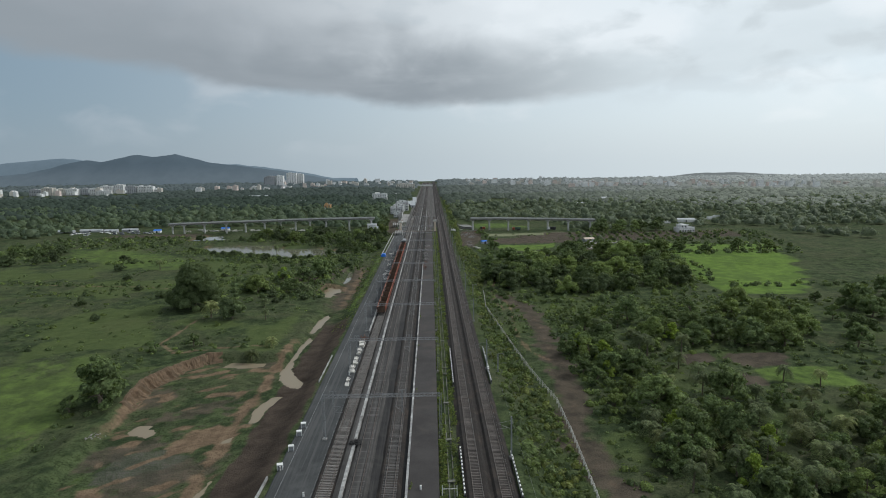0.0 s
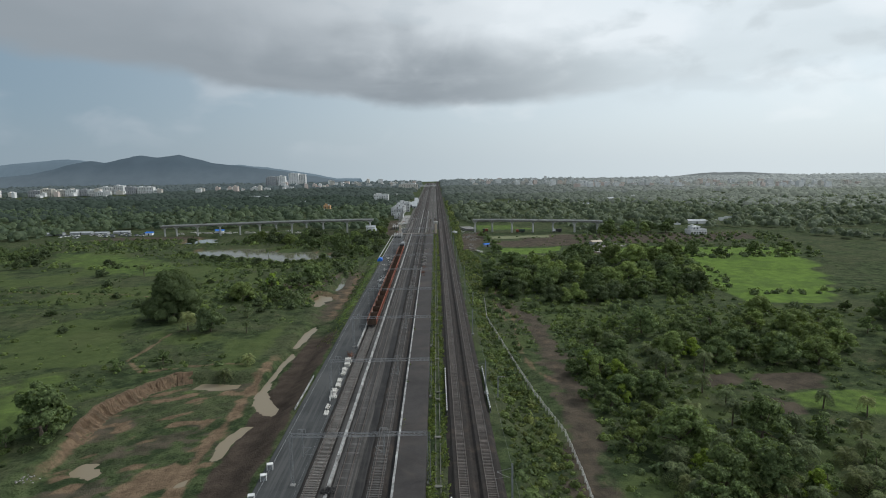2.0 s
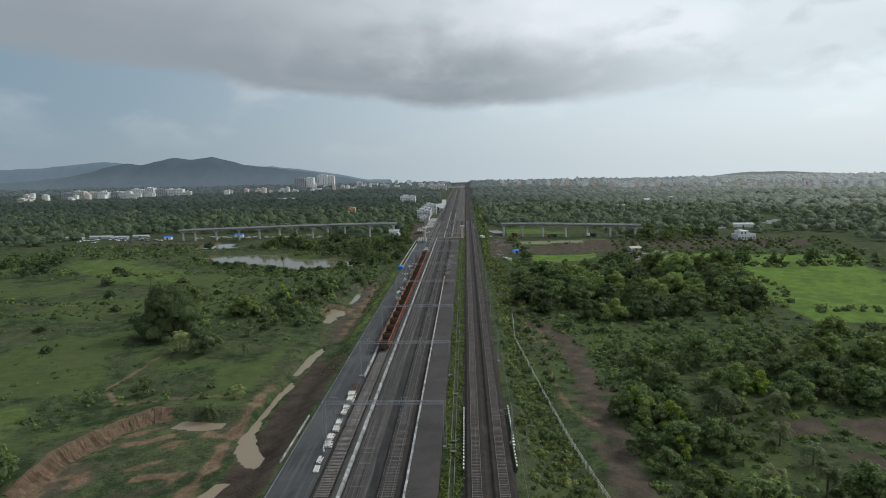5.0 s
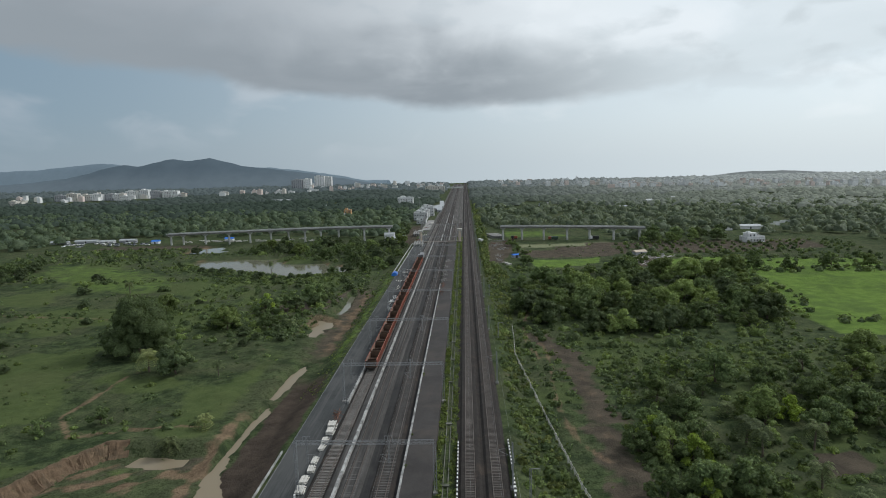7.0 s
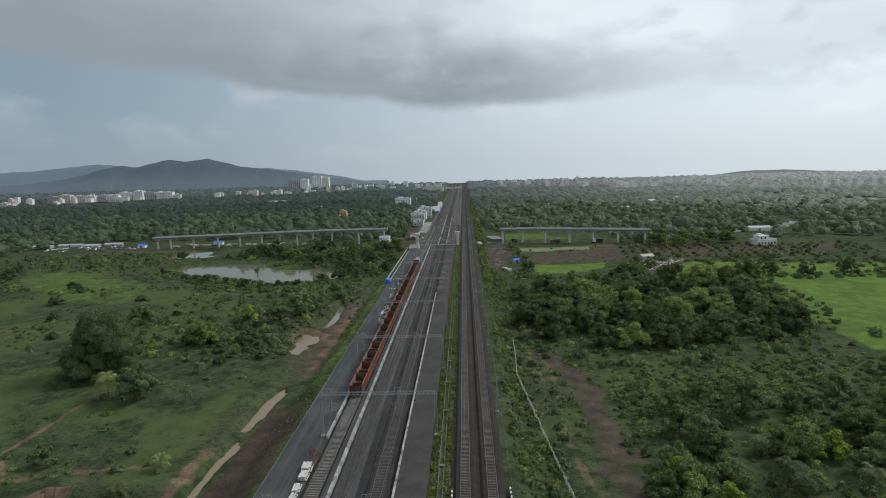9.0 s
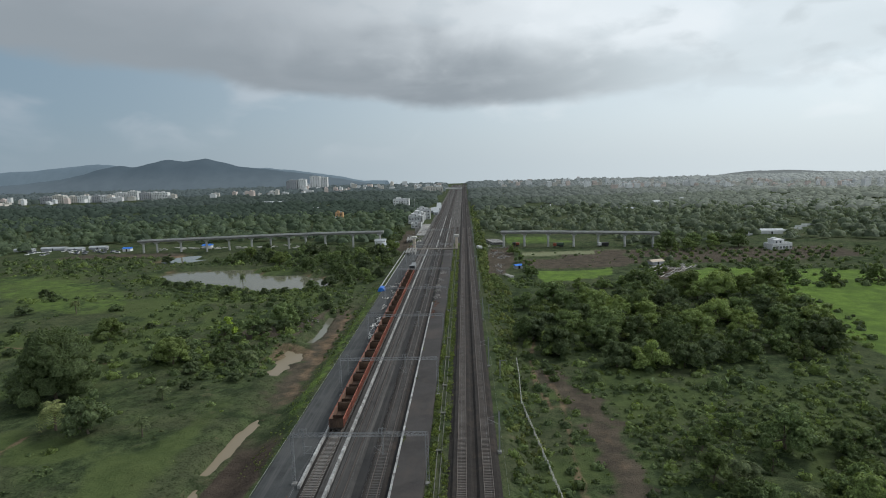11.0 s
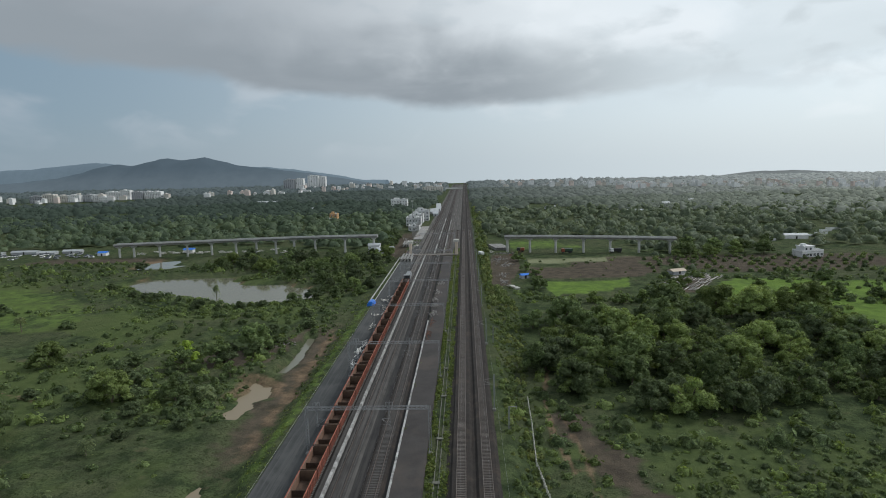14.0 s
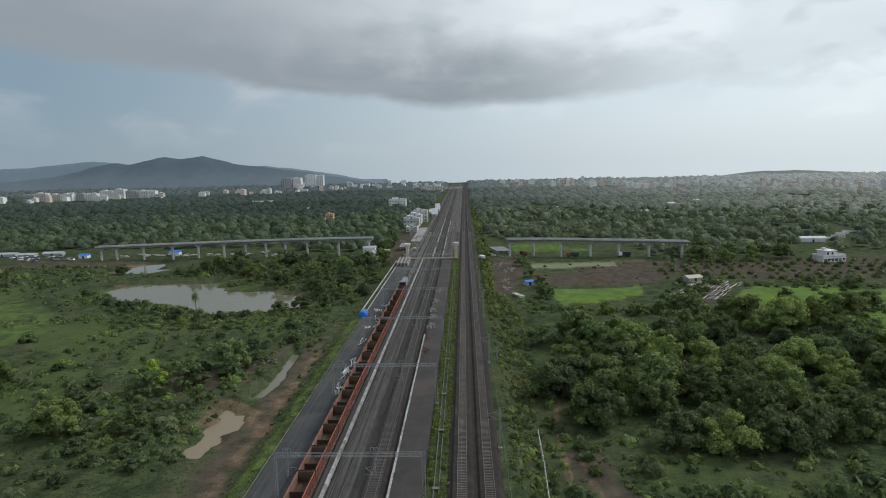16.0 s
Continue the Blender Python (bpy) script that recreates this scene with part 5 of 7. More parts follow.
    hedge += field([(48, 455), (100, 458), (118, 495), (100, 508), (46, 478)], 11.0, 0.5, 1.0, 1.1, free=False) + field([(48, 524), (113, 533), (116, 517), (47, 503)], 11.0, 0.5, 1.1, 1.1, free=False)
    hedge += field([(92, 405), (108, 418), (120, 455), (112, 462), (90, 428)], 3.6, 1.0, 2.4, 1.1, free=False) + field([(130, 396), (245, 392), (245, 406), (130, 410)], 4.2, 1.4, 3.0, 1.2, free=False)
    clumps("bush_hedges", hedge + orchard, M_SCRUB, rng, 36, "hedges and young orchard bushes round the fields", leaf=0.34, jitter=0.4)
    # middle woods
    P = np.array(scatter([(-700, 300), (-700, 900), (720, 900), (720, 300)], 7.8, rng, 2.0))
    x, y = P[:, 0], P[:, 1]
    gap = (np.abs(x) > 0.80 * y + 20) | ((y < 430) & (np.abs(x) < 150)) | ((x > -52) & (x < 23))
    gap |= (y < 545) & (waves(x, y, 130, 51) < 0.35) | (x > -260) & (x < 125) & (y < 600) | (x > -350) & (x < -115) & (y < 632)
    gap |= (x > 20) & (x < 130) & (y < 640) & (x < 118) | (x > 200) & (x < 300) & (y < 560)
    gap |= (x > 60) & (x < 130) & (y > 740) & (y < 790) | (x > -48) & (y < 700) & (x < 0)
    gap |= along(FARM_ROAD, x, y) < 9
    x, y = x[~gap], y[~gap]
    r = 2.0 + 4.6 * rng.uniform(0, 1, len(x)) ** 1.4
    woods = np.stack([x, y, ground_z(x, y) + r * 0.35, r, r * rng.uniform(0.75, 1.25, len(x))], 1)
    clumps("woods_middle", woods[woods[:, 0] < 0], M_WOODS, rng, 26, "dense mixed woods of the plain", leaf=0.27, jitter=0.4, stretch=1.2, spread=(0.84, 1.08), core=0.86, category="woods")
    # eastern half: haze painted in by the paler leaf copy
    clumps("woods_east", woods[woods[:, 0] >= 0], M_WOODSEAST, rng, 26, "mixed woods of the plain with haze painted in", leaf=0.27, jitter=0.4, stretch=1.2, spread=(0.84, 1.08), core=0.86, category="woods")
    rows, d = [], 900.0
    while d < 2750:
        s = 10 + d * 0.0055
        a = np.arange(-0.80, 0.80, s * 1.15 / d)
        rows.append(np.stack([d * np.sin(a) + rng.uniform(-s, s, len(a)) * 0.6, d * np.cos(a) + rng.uniform(-s, s, len(a)) * 0.6, a * 0 + s], 1))
        d += s * 0.95
    x, y, s = np.concatenate(rows).T
    ok = (np.abs(x) < 2150) & (y < 2140) & ~(((x > -40) & (x < 21)) | ((x > -58) & (x < 21) & (y < 1000)) | ((x > -930) & (x < -630) & (y > 1290) & (y < 1500)) | (y < 1100) & (waves(x, y, 260, 52) < -0.75))
    x, y, s = x[ok], y[ok], s[ok]
    r = s * rng.uniform(0.36, 0.62, len(x))
    far = np.stack([x, y, ground_z(x, y) + 1.0, r, np.minimum(3.4 + r * 0.4, 7.0) * rng.uniform(0.7, 1.2, len(x))], 1)
    # from here on the woods wear painted haze and a faint glow
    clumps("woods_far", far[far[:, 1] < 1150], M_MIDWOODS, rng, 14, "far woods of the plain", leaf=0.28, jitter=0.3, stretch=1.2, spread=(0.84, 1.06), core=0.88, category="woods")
    clumps("woods_distant", far[(far[:, 1] >= 1150) & (far[:, 1] < 1550)], M_FARWOODS, rng, 4, "distant woods of the plain, pale with painted haze", leaf=0.25, jitter=0.2, spread=(0.85, 1.05), core=0.9, category="woods", form=LOW_DOME)
    clumps("woods_horizon", far[far[:, 1] >= 1550], M_HAZEWOODS, rng, 2, "woods near the horizon with painted mist", leaf=0.25, jitter=0.2, spread=(0.85, 1.05), core=0.9, category="woods", form=LOW_DOME)
    return len(woods), len(far)


WOODS_COUNT = shrubs_and_woods()
print("trees", TREE_COUNT, WOODS_COUNT)

# ---- things along the railway ----
M_WAGON = surface("wagon_red_paint", (0.075, 0.030, 0.022), (0.135, 0.048, 0.033), 0.8, 6.0, 0.75, stain=(0.10, 0.050, 0.037), vary=0.18, own=True)
M_RIB = surface("faded_red_rib_paint", (0.22, 0.072, 0.048), (0.35, 0.122, 0.078), 0.8, 6.0, 0.75, stain=(0.15, 0.065, 0.045), vary=0.15, own=True)
M_WAGONIN = surface("wagon_inner_steel", (0.048, 0.034, 0.027), (0.10, 0.066, 0.049), 0.7, 6.0, 0.9, stain=(0.13, 0.085, 0.058), vary=0.15, own=True)
M_WAGONTAN = surface("wagon_dusty_side", (0.13, 0.08, 0.058), (0.20, 0.125, 0.088), 0.7, 6.0, 0.9, stain=(0.20, 0.11, 0.075), vary=0.15, own=True)
M_BOGIE = surface("bogie_steel", (0.035, 0.030, 0.028), (0.085, 0.07, 0.06), 2.0, 12.0, 0.7, 0.2)


def wagon():
    """An open high-sided goods wagon, empty: ribbed sides, end walls, a cross wall, bogies."""
    top = thing("open_wagon", "empty open-topped red-brown goods wagon on the siding", "railway wagon", group="goods train")
    L, W, F, H = 9.55, 1.6, 1.15, 3.15
    for s, nm in ((-1, "side_wall"), (1, "side_wall")):
        side = part(nm, boxes((s * W - 0.03, s * W + 0.03, -L / 2, L / 2, F, H)), M_WAGON, top)
        bm = bmesh.new()
        for i in range(10):
            y = -L / 2 + 0.1 + i * (L - 0.2) / 9
            box(bm, min(s * W, s * (W + 0.11)), max(s * W, s * (W + 0.11)), y - 0.07, y + 0.07, F - 0.05, H - 0.06)
        part("rib", bm, M_RIB, side, "faded orange-red stiffening ribs")
        part("inner_skin", boxes((s * (W - 0.045) - 0.006, s * (W - 0.045) + 0.006, -L / 2 + 0.04, L / 2 - 0.04, F + 0.05, H - 0.1)), M_WAGONTAN, side, "dusty tan inner face")
        part("top_rail", boxes((s * W - 0.09, s * W + 0.09, -L / 2, L / 2, H - 0.06, H + 0.07), soft=0.02), M_RIB, side)
        rail = bmesh.new()
        for i in range(5):
            ya, yb = -L / 2 + i * L / 5, -L / 2 + (i + 1) * L / 5
            rod(rail, (s * (W + 0.1), ya, F), (s * (W + 0.1), yb, H - 0.1), 0.045, seg=4)
        part("diagonal_brace", rail, M_RIB, side)
    for s in (-1, 1):
        end = part("end_wall", boxes((-W, W, s * L / 2 - 0.03, s * L / 2 + 0.03, F, H - 0.02)), M_WAGONIN, top)
        bm = bmesh.new()
        for x in (-1.0, 0.0, 1.0):
            box(bm, x - 0.06, x + 0.06, s * L / 2 + (0.03 if s > 0 else -0.13), s * L / 2 + (0.13 if s > 0 else -0.03), F, H - 0.1)
        box(bm, -W, W, s * L / 2 + (0.03 if s > 0 else -0.12), s * L / 2 + (0.12 if s > 0 else -0.03), H - 0.1, H + 0.04)
        part("end_stiffener", bm, M_WAGONIN, end)
    part("floor", boxes((-W, W, -L / 2, L / 2, F - 0.06, F)), M_WAGONIN, top)
    part("cross_wall", boxes((-W + 0.06, W - 0.06, -0.9, -0.8, F + 0.02, F + 1.25)), M_WAGONIN, top)
    part("underframe", boxes((-0.35, 0.35, -L / 2 - 0.1, L / 2 + 0.1, 0.8, F - 0.07), (-W, W, -L / 2, -L / 2 + 0.2, 0.85, F - 0.08), (-W, W, L / 2 - 0.2, L / 2, 0.85, F - 0.08)), M_BOGIE, top)
    for sy in (-1, 1):
        bm = bmesh.new()
        for sx in (-1, 1):
            box(bm, sx * 1.02 - 0.09, sx * 1.02 + 0.09, sy * 3.1 - 1.35, sy * 3.1 + 1.35, 0.42, 0.75)
        box(bm, -1.02, 1.02, sy * 3.1 - 0.2, sy * 3.1 + 0.2, 0.5, 0.85)
        bogie = part("bogie", bm, M_BOGIE, top)
        for k in (-1, 1):
            w = bmesh.new()
            for sx in (-0.84, 0.84):
                rod(w, (sx - 0.06, sy * 3.1 + k * 0.95, 0.46), (sx + 0.06, sy * 3.1 + k * 0.95, 0.46), 0.46, seg=14)
            rod(w, (-0.84, sy * 3.1 + k * 0.95, 0.46), (0.84, sy * 3.1 + k * 0.95, 0.46), 0.08, seg=8)
            part("wheelset", w, M_BOGIE, bogie)
    bm = bmesh.new()
    for s in (-1, 1):
        box(bm, -0.12, 0.12, s * (L / 2 + 0.3) - 0.25, s * (L / 2 + 0.3) + 0.22, 0.86, 1.08)
    part("coupler", bm, M_BOGIE, top)
    return top


def goods_train():
    first = wagon()
    first.location = (T1, 245.5, 0.005)
    for i in range(1, 20):
        copy_thing(first, pose(T1, 245.5 + i * 10.2, 0.005))


goods_train()


def lattice(bm, a, b, wide, high, bays, r=0.035):
    """A lattice girder from a to b: four chords, zig-zag bracing."""
    a, b = Vector(a), Vector(b)
    d = (b - a).normalized()
    side = Vector((0, 1, 0)) if abs(d.y) < 0.9 else Vector((1, 0, 0))
    up = d.cross(side).normalized()
    offs = [side * sx * wide / 2 + up * sz * high / 2 for sx, sz in ((-1, -1), (1, -1), (1, 1), (-1, 1))]
    for o in offs:
        rod(bm, a + o, b + o, r * 1.5, seg=4)
    for i in range(bays):
        p, q = a.lerp(b, i / bays), a.lerp(b, (i + 1) / bays)
        for k in range(4):
            rod(bm, p + offs[k], q + offs[(k + 1) % 4], r * 0.8, seg=3)


def portal(y):
    """An overhead-line portal over the siding and loops: two lattice masts, a lattice beam, drop arms."""
    top = thing("overhead_portal", "galvanised lattice portal carrying the overhead line", "overhead line portal", (0, y, 0), group="overhead line portals")
    xl, xr, zt = -24.6, 1.35, 9.6
    for x, zb in ((xl, -0.75), (xr, -0.9)):
        bm = bmesh.new()
        lattice(bm, (x, 0, zb), (x, 0, zt), 0.5, 0.5, 14, 0.026)
        mast = part("mast", bm, M_GALV, top)
        part("footing", boxes((x - 0.5, x + 0.5, -0.5, 0.5, zb - 0.4, zb + 0.35), soft=0.04), M_CONCRETE, mast, "concrete footing")
    bm = bmesh.new()
    lattice(bm, (xl, 0, zt - 0.3), (xr, 0, zt - 0.3), 0.55, 0.6, 26, 0.027)
    part("beam", bm, M_GALV, top)
    for x in (T1 - 1.6, T3 + 1.6):
        bm = bmesh.new()
        lattice(bm, (x, 0, 5.2), (x, 0, zt + 0.9), 0.25, 0.25, 8, 0.018)
        drop = part("drop_arm", bm, M_GALV, top)
        s = 1 if x < -15 else -1
        bm = bmesh.new()
        rod(bm, (x, 0, 7.0), (x + s * 1.6, 0, 6.9), 0.035, seg=5)
        rod(bm, (x, 0, 5.5), (x + s * 1.6, 0, 6.8), 0.035, seg=5)
        rod(bm, (x, 0, 5.6), (x + s * 2.0, 0, 5.55), 0.02, seg=4)
        part("cantilever", bm, M_GALV, drop)
        bm = bmesh.new()
        rod(bm, (x - 0.7, 0, zt + 0.9), (x + 0.7, 0, zt + 0.9), 0.05, seg=4)
        rod(bm, (x - 0.7, 0, zt), (x - 0.7, 0, zt + 0.9), 0.05, seg=4)
        rod(bm, (x + 0.7, 0, zt), (x + 0.7, 0, zt + 0.9), 0.05, seg=4)
        part("insulator_frame", bm, M_GALV, drop)
    return top


first_portal = portal(84)
for y in (130, 174, 219, 265, 312.5, 360, 407, 454, 501, 590):
    copy_thing(first_portal, pose(0, y, 0))

M_PARAPET = surface("pale_parapet_concrete", (0.38, 0.38, 0.37), (0.54, 0.54, 0.52), 0.3, 5.0, 0.85, stain=(0.28, 0.28, 0.27))

# ---- road viaduct under construction, west and east of the line ----


def viaduct(name, pts, zs, piers, label):
    top = thing(name, label, "viaduct")

    def sweep(part_name, prof, mat, lab=""):
        bm = bmesh.new()
        rows = []
        for i, (x, y) in enumerate(pts):
            a, b = pts[max(i - 1, 0)], pts[min(i + 1, len(pts) - 1)]
            d = Vector((b[0] - a[0], b[1] - a[1])).normalized()
            rows.append([bm.verts.new((x - d.y * u, y + d.x * u, zs[i] + v)) for u, v in prof])
        for a, b in zip(rows, rows[1:]):
            for j in range(len(prof)):
                bm.faces.new((a[j], a[(j + 1) % len(prof)], b[(j + 1) % len(prof)], b[j]))
        bm.faces.new(rows[0])
        bm.faces.new(rows[-1][::-1])
        bmesh.ops.recalc_face_normals(bm, faces=bm.faces[:])
        return part(part_name, bm, mat, top, lab)

    sweep("deck", [(-2.8, 0.0), (-2.8, 0.24), (2.8, 0.24), (2.8, 0.0), (1.9, -0.2), (1.6, -1.15), (-1.6, -1.15), (-1.9, -0.2)], M_CONCRETE)
    for s in (-1, 1):
        sweep("parapet", [(s * 2.82, 0.1), (s * 2.82, 0.85), (s * 2.58, 0.85), (s * 2.52, 0.1)], M_PARAPET, "pale new parapet wall")
    for x, y, z in piers:
        g = float(ground_z(x, y)) - 0.5
        bm = bmesh.new()
        rod(bm, (x, y, g), (x, y, z - 2.25), 0.8, seg=14)
        pier = part("pier", bm, M_PARAPET, top)
        bm = bmesh.new()
        vs = box(bm, x - 2.2, x + 2.2, y - 1.9, y + 1.9, z - 2.3, z - 1.15)
        for v in vs:
            if v.co.z < z - 1.9:
                v.co.y = y + (v.co.y - y) * 0.45
                v.co.x = x + (v.co.x - x) * 0.5
        part("pier_cap", bm, M_PARAPET, pier)
    return top


viaduct("viaduct_west", [(-246, 577), (-220, 578), (-180, 579), (-140, 580), (-100, 580.5), (-54, 581)], [7.0, 7.5, 8.2, 9.0, 9.5, 9.6],
        [(-243, 577, 7.0), (-232.5, 577.5, 7.2), (-213.7, 578.2, 7.6), (-193.4, 578.7, 7.95), (-175.5, 579.1, 8.25), (-157.7, 579.6, 8.6), (-142.7, 579.9, 8.95), (-128.5, 580.1, 9.15), (-115.1, 580.3, 9.3), (-99.8, 580.5, 9.5), (-78, 580.8, 9.55), (-57, 581, 9.6)], "raised concrete road viaduct under construction on round piers")
viaduct("viaduct_east", [(36, 560), (60, 556), (80, 552.7), (100, 549.3), (122, 545.7), (146, 541.7)], [9.6, 9.6, 9.45, 9.2, 8.9, 8.4],
        [(38, 559.7, 9.6), (53, 557.2, 9.6), (70, 554.4, 9.5), (88, 551.4, 9.4), (105, 548.5, 9.2), (123, 545.5, 8.9), (142, 542.3, 8.5)], "raised concrete road viaduct under construction above a green field")

M_WHITEWALL = surface("white_painted_wall", (0.62, 0.63, 0.64), (0.80, 0.80, 0.79), 0.25, 3.0, 0.8, stain=(0.50, 0.50, 0.49), own=True, vary=0.08)
M_CREAMWALL = surface("cream_painted_wall", (0.46, 0.38, 0.30), (0.60, 0.51, 0.42), 0.25, 3.0, 0.8, stain=(0.36, 0.30, 0.25), own=True, vary=0.15)
M_PALEWALL = surface("pale_cream_wall", (0.52, 0.49, 0.45), (0.66, 0.63, 0.58), 0.25, 3.0, 0.8, stain=(0.42, 0.40, 0.37), own=True, vary=0.12)
M_PINKWALL = surface("faded_pink_wall", (0.60, 0.50, 0.46), (0.72, 0.62, 0.57), 0.25, 3.0, 0.8, own=True, vary=0.12)
M_ORANGEWALL = surface("ochre_painted_wall", (0.45, 0.27, 0.13), (0.58, 0.36, 0.18), 0.25, 3.0, 0.8, own=True)
M_GREYWALL = surface("grey_rendered_wall", (0.30, 0.31, 0.33), (0.44, 0.45, 0.47), 0.25, 3.0, 0.85, own=True, vary=0.15)
M_ROOF = surface("weathered_flat_roof", (0.32, 0.31, 0.30), (0.48, 0.47, 0.45), 0.3, 3.0, 0.9, stain=(0.22, 0.21, 0.2), own=True)
M_TILE = surface("red_tile_roof", (0.26, 0.11, 0.07), (0.40, 0.19, 0.12), 0.5, 4.0, 0.85, own=True)
M_SHEET = surface("tin_sheet_roof", (0.36, 0.38, 0.40), (0.55, 0.57, 0.58), 0.4, 5.0, 0.5, 0.3, own=True)
M_DARKGLASS = surface("dark_window_glass", (0.03, 0.035, 0.04), (0.07, 0.08, 0.09), 1.0, 4.0, 0.2)
M_BLUE = surface("blue_tarpaulin", (0.02, 0.12, 0.55), (0.05, 0.24, 0.75), 0.8, 5.0, 0.45, own=True)
M_PALECONC = surface("pale_precast_concrete", (0.46, 0.45, 0.42), (0.64, 0.62, 0.58), 0.8, 9.0, 0.85, stain=(0.36, 0.34, 0.31), vary=0.12, own=True)
M_RUST = surface("rusted_steel", (0.10, 0.05, 0.035), (0.20, 0.095, 0.06), 1.5, 10.0, 0.8, 0.2, own=True)
M_BLACK = surface("black_paint", (0.02, 0.02, 0.022), (0.045, 0.045, 0.045), 1.0, 8.0, 0.6)
M_WHITEPAINT = surface("white_paint", (0.62, 0.62, 0.61), (0.8, 0.8, 0.78), 1.0, 8.0, 0.6)
M_LOCO = surface("loco_grey_paint", (0.16, 0.17, 0.18), (0.28, 0.29, 0.30), 0.8, 6.0, 0.5, stain=(0.08, 0.08, 0.08), own=True)
M_TRUCKG = surface("dark_green_paint", (0.03, 0.06, 0.04), (0.06, 0.10, 0.07), 1.0, 6.0, 0.5, own=True)
M_TRUCKR = surface("red_orange_paint", (0.20, 0.06, 0.035), (0.28, 0.09, 0.05), 1.0, 6.0, 0.5, own=True)
M_RUBBLE = surface("broken_stone", (0.15, 0.143, 0.135), (0.32, 0.305, 0.29), 1.2, 8.0, 0.9, vary=0.2, own=True)

M_DRAIN = surface("mossy_drain_concrete", (0.10, 0.105, 0.085), (0.19, 0.19, 0.165), 0.6, 6.0, 0.9, stain=(0.05, 0.06, 0.035))
M_GREYWHITE = surface("weathered_white_wall", (0.46, 0.47, 0.48), (0.62, 0.63, 0.63), 0.3, 3.0, 0.85, stain=(0.30, 0.30, 0.30), own=True)
M_SOILROAD = surface("dusty_road_surface", (0.13, 0.115, 0.10), (0.21, 0.19, 0.165), 0.3, 4.0, 0.9)


def gz(x, y):
    return float(ground_z(x, y))


# ---- buildings ----
PANE = {}


def house(name, x, y, w, d, floors, label, wall, rz=0.0, roof=M_ROOF, fh=3.1, cols=4, group="", z=None, penthouse=True, windows=True, category="house"):
    """A flat-roofed house: walls with parapet, roof slab, water tank room, windows with sills on the side towards the line."""
    top = thing(name, label, category, (x, y, gz(x, y) - 0.2 if z is None else z), group)
    top.rotation_euler = (0, 0, radians(rz))
    h = floors * fh + 0.4
    bm = boxes((-w / 2, w / 2, -d / 2, d / 2, 0, h))
    part("wall", bm, wall, top)
    bm = bmesh.new()
    t = 0.18
    for a in ((-w / 2 - 0.3, w / 2 + 0.3, -d / 2 - 0.3, d / 2 + 0.3, h, h + 0.16),):
        box(bm, *a)
    part("roof", bm, roof, top)
    bm = bmesh.new()
    for a in ((-w / 2, w / 2, -d / 2, -d / 2 + t, h + 0.16, h + 1.0), (-w / 2, w / 2, d / 2 - t, d / 2, h + 0.16, h + 1.0), (-w / 2, -w / 2 + t, -d / 2 + t, d / 2 - t, h + 0.16, h + 1.0), (w / 2 - t, w / 2, -d / 2 + t, d / 2 - t, h + 0.16, h + 1.0)):
        box(bm, *a)
    part("parapet", bm, wall, top)
    if penthouse:
        part("stair_head", boxes((-w * 0.32, -w * 0.02, -d * 0.2, d * 0.25, h + 0.16, h + 2.7), (-w * 0.34, 0, -d * 0.22, d * 0.27, h + 2.7, h + 2.85)), wall, top)
        part("water_tank", boxes((w * 0.15, w * 0.32, -d * 0.1, d * 0.12, h + 0.16, h + 1.7), soft=0.12), M_WHITEWALL, top)
    if windows:
        for f in range(floors):
            part("floor_ledge", boxes((-w / 2 - 0.25, w / 2 + 0.25, -d / 2 - 0.28, -d / 2 - 0.002, f * fh + 2.55, f * fh + 2.68)), wall, top)
            for c in range(cols):
                if "me" not in PANE:
                    p = part("window", boxes((-0.7, 0.7, -0.05, 0.02, -0.75, 0.75)), M_DARKGLASS, top)
                    PANE["me"] = p.data
                    PANE["frame"] = part("window_frame", boxes((-0.82, 0.82, -0.1, 0.0, -0.9, -0.76), (-0.82, 0.82, -0.1, 0.0, 0.76, 0.88), (-0.05, 0.05, -0.09, 0.0, -0.76, 0.76)), M_WHITEPAINT, p).data
                else:
                    p = share("window", PANE["me"], top)
                    if y < 1100:
                        share("window_frame", PANE["frame"], p)
                p.location = (-w / 2 + (c + 0.5) * w / cols, -d / 2 - 0.02, f * fh + 1.55)
    return top


def shed(x, y, w, d, h, label, rz=0.0, roof=M_SHEET, wall=M_CREAMWALL, group=""):
    """A low pitched-roof shed."""
    top = thing("shed", label, "shed", (x, y, gz(x, y) - 0.1), group)
    top.rotation_euler = (0, 0, radians(rz))
    part("wall", boxes((-w / 2, w / 2, -d / 2, d / 2, 0, h)), wall, top)
    bm = bmesh.new()
    v = [bm.verts.new(c) for c in ((-w / 2 - 0.4, -d / 2 - 0.4, h), (w / 2 + 0.4, -d / 2 - 0.4, h), (w / 2 + 0.4, 0, h + d * 0.22), (-w / 2 - 0.4, 0, h + d * 0.22), (w / 2 + 0.4, d / 2 + 0.4, h), (-w / 2 - 0.4, d / 2 + 0.4, h))]
    for f in ((0, 1, 2, 3), (3, 2, 4, 5), (0, 3, 5), (1, 4, 2), (0, 5, 4, 1)):
        bm.faces.new([v[i] for i in f])
    part("roof", bm, roof, top)
    part("door", boxes((-0.6, 0.6, -d / 2 - 0.06, -d / 2 - 0.002, 0, 2.0)), M_BLACK, top)
    return top


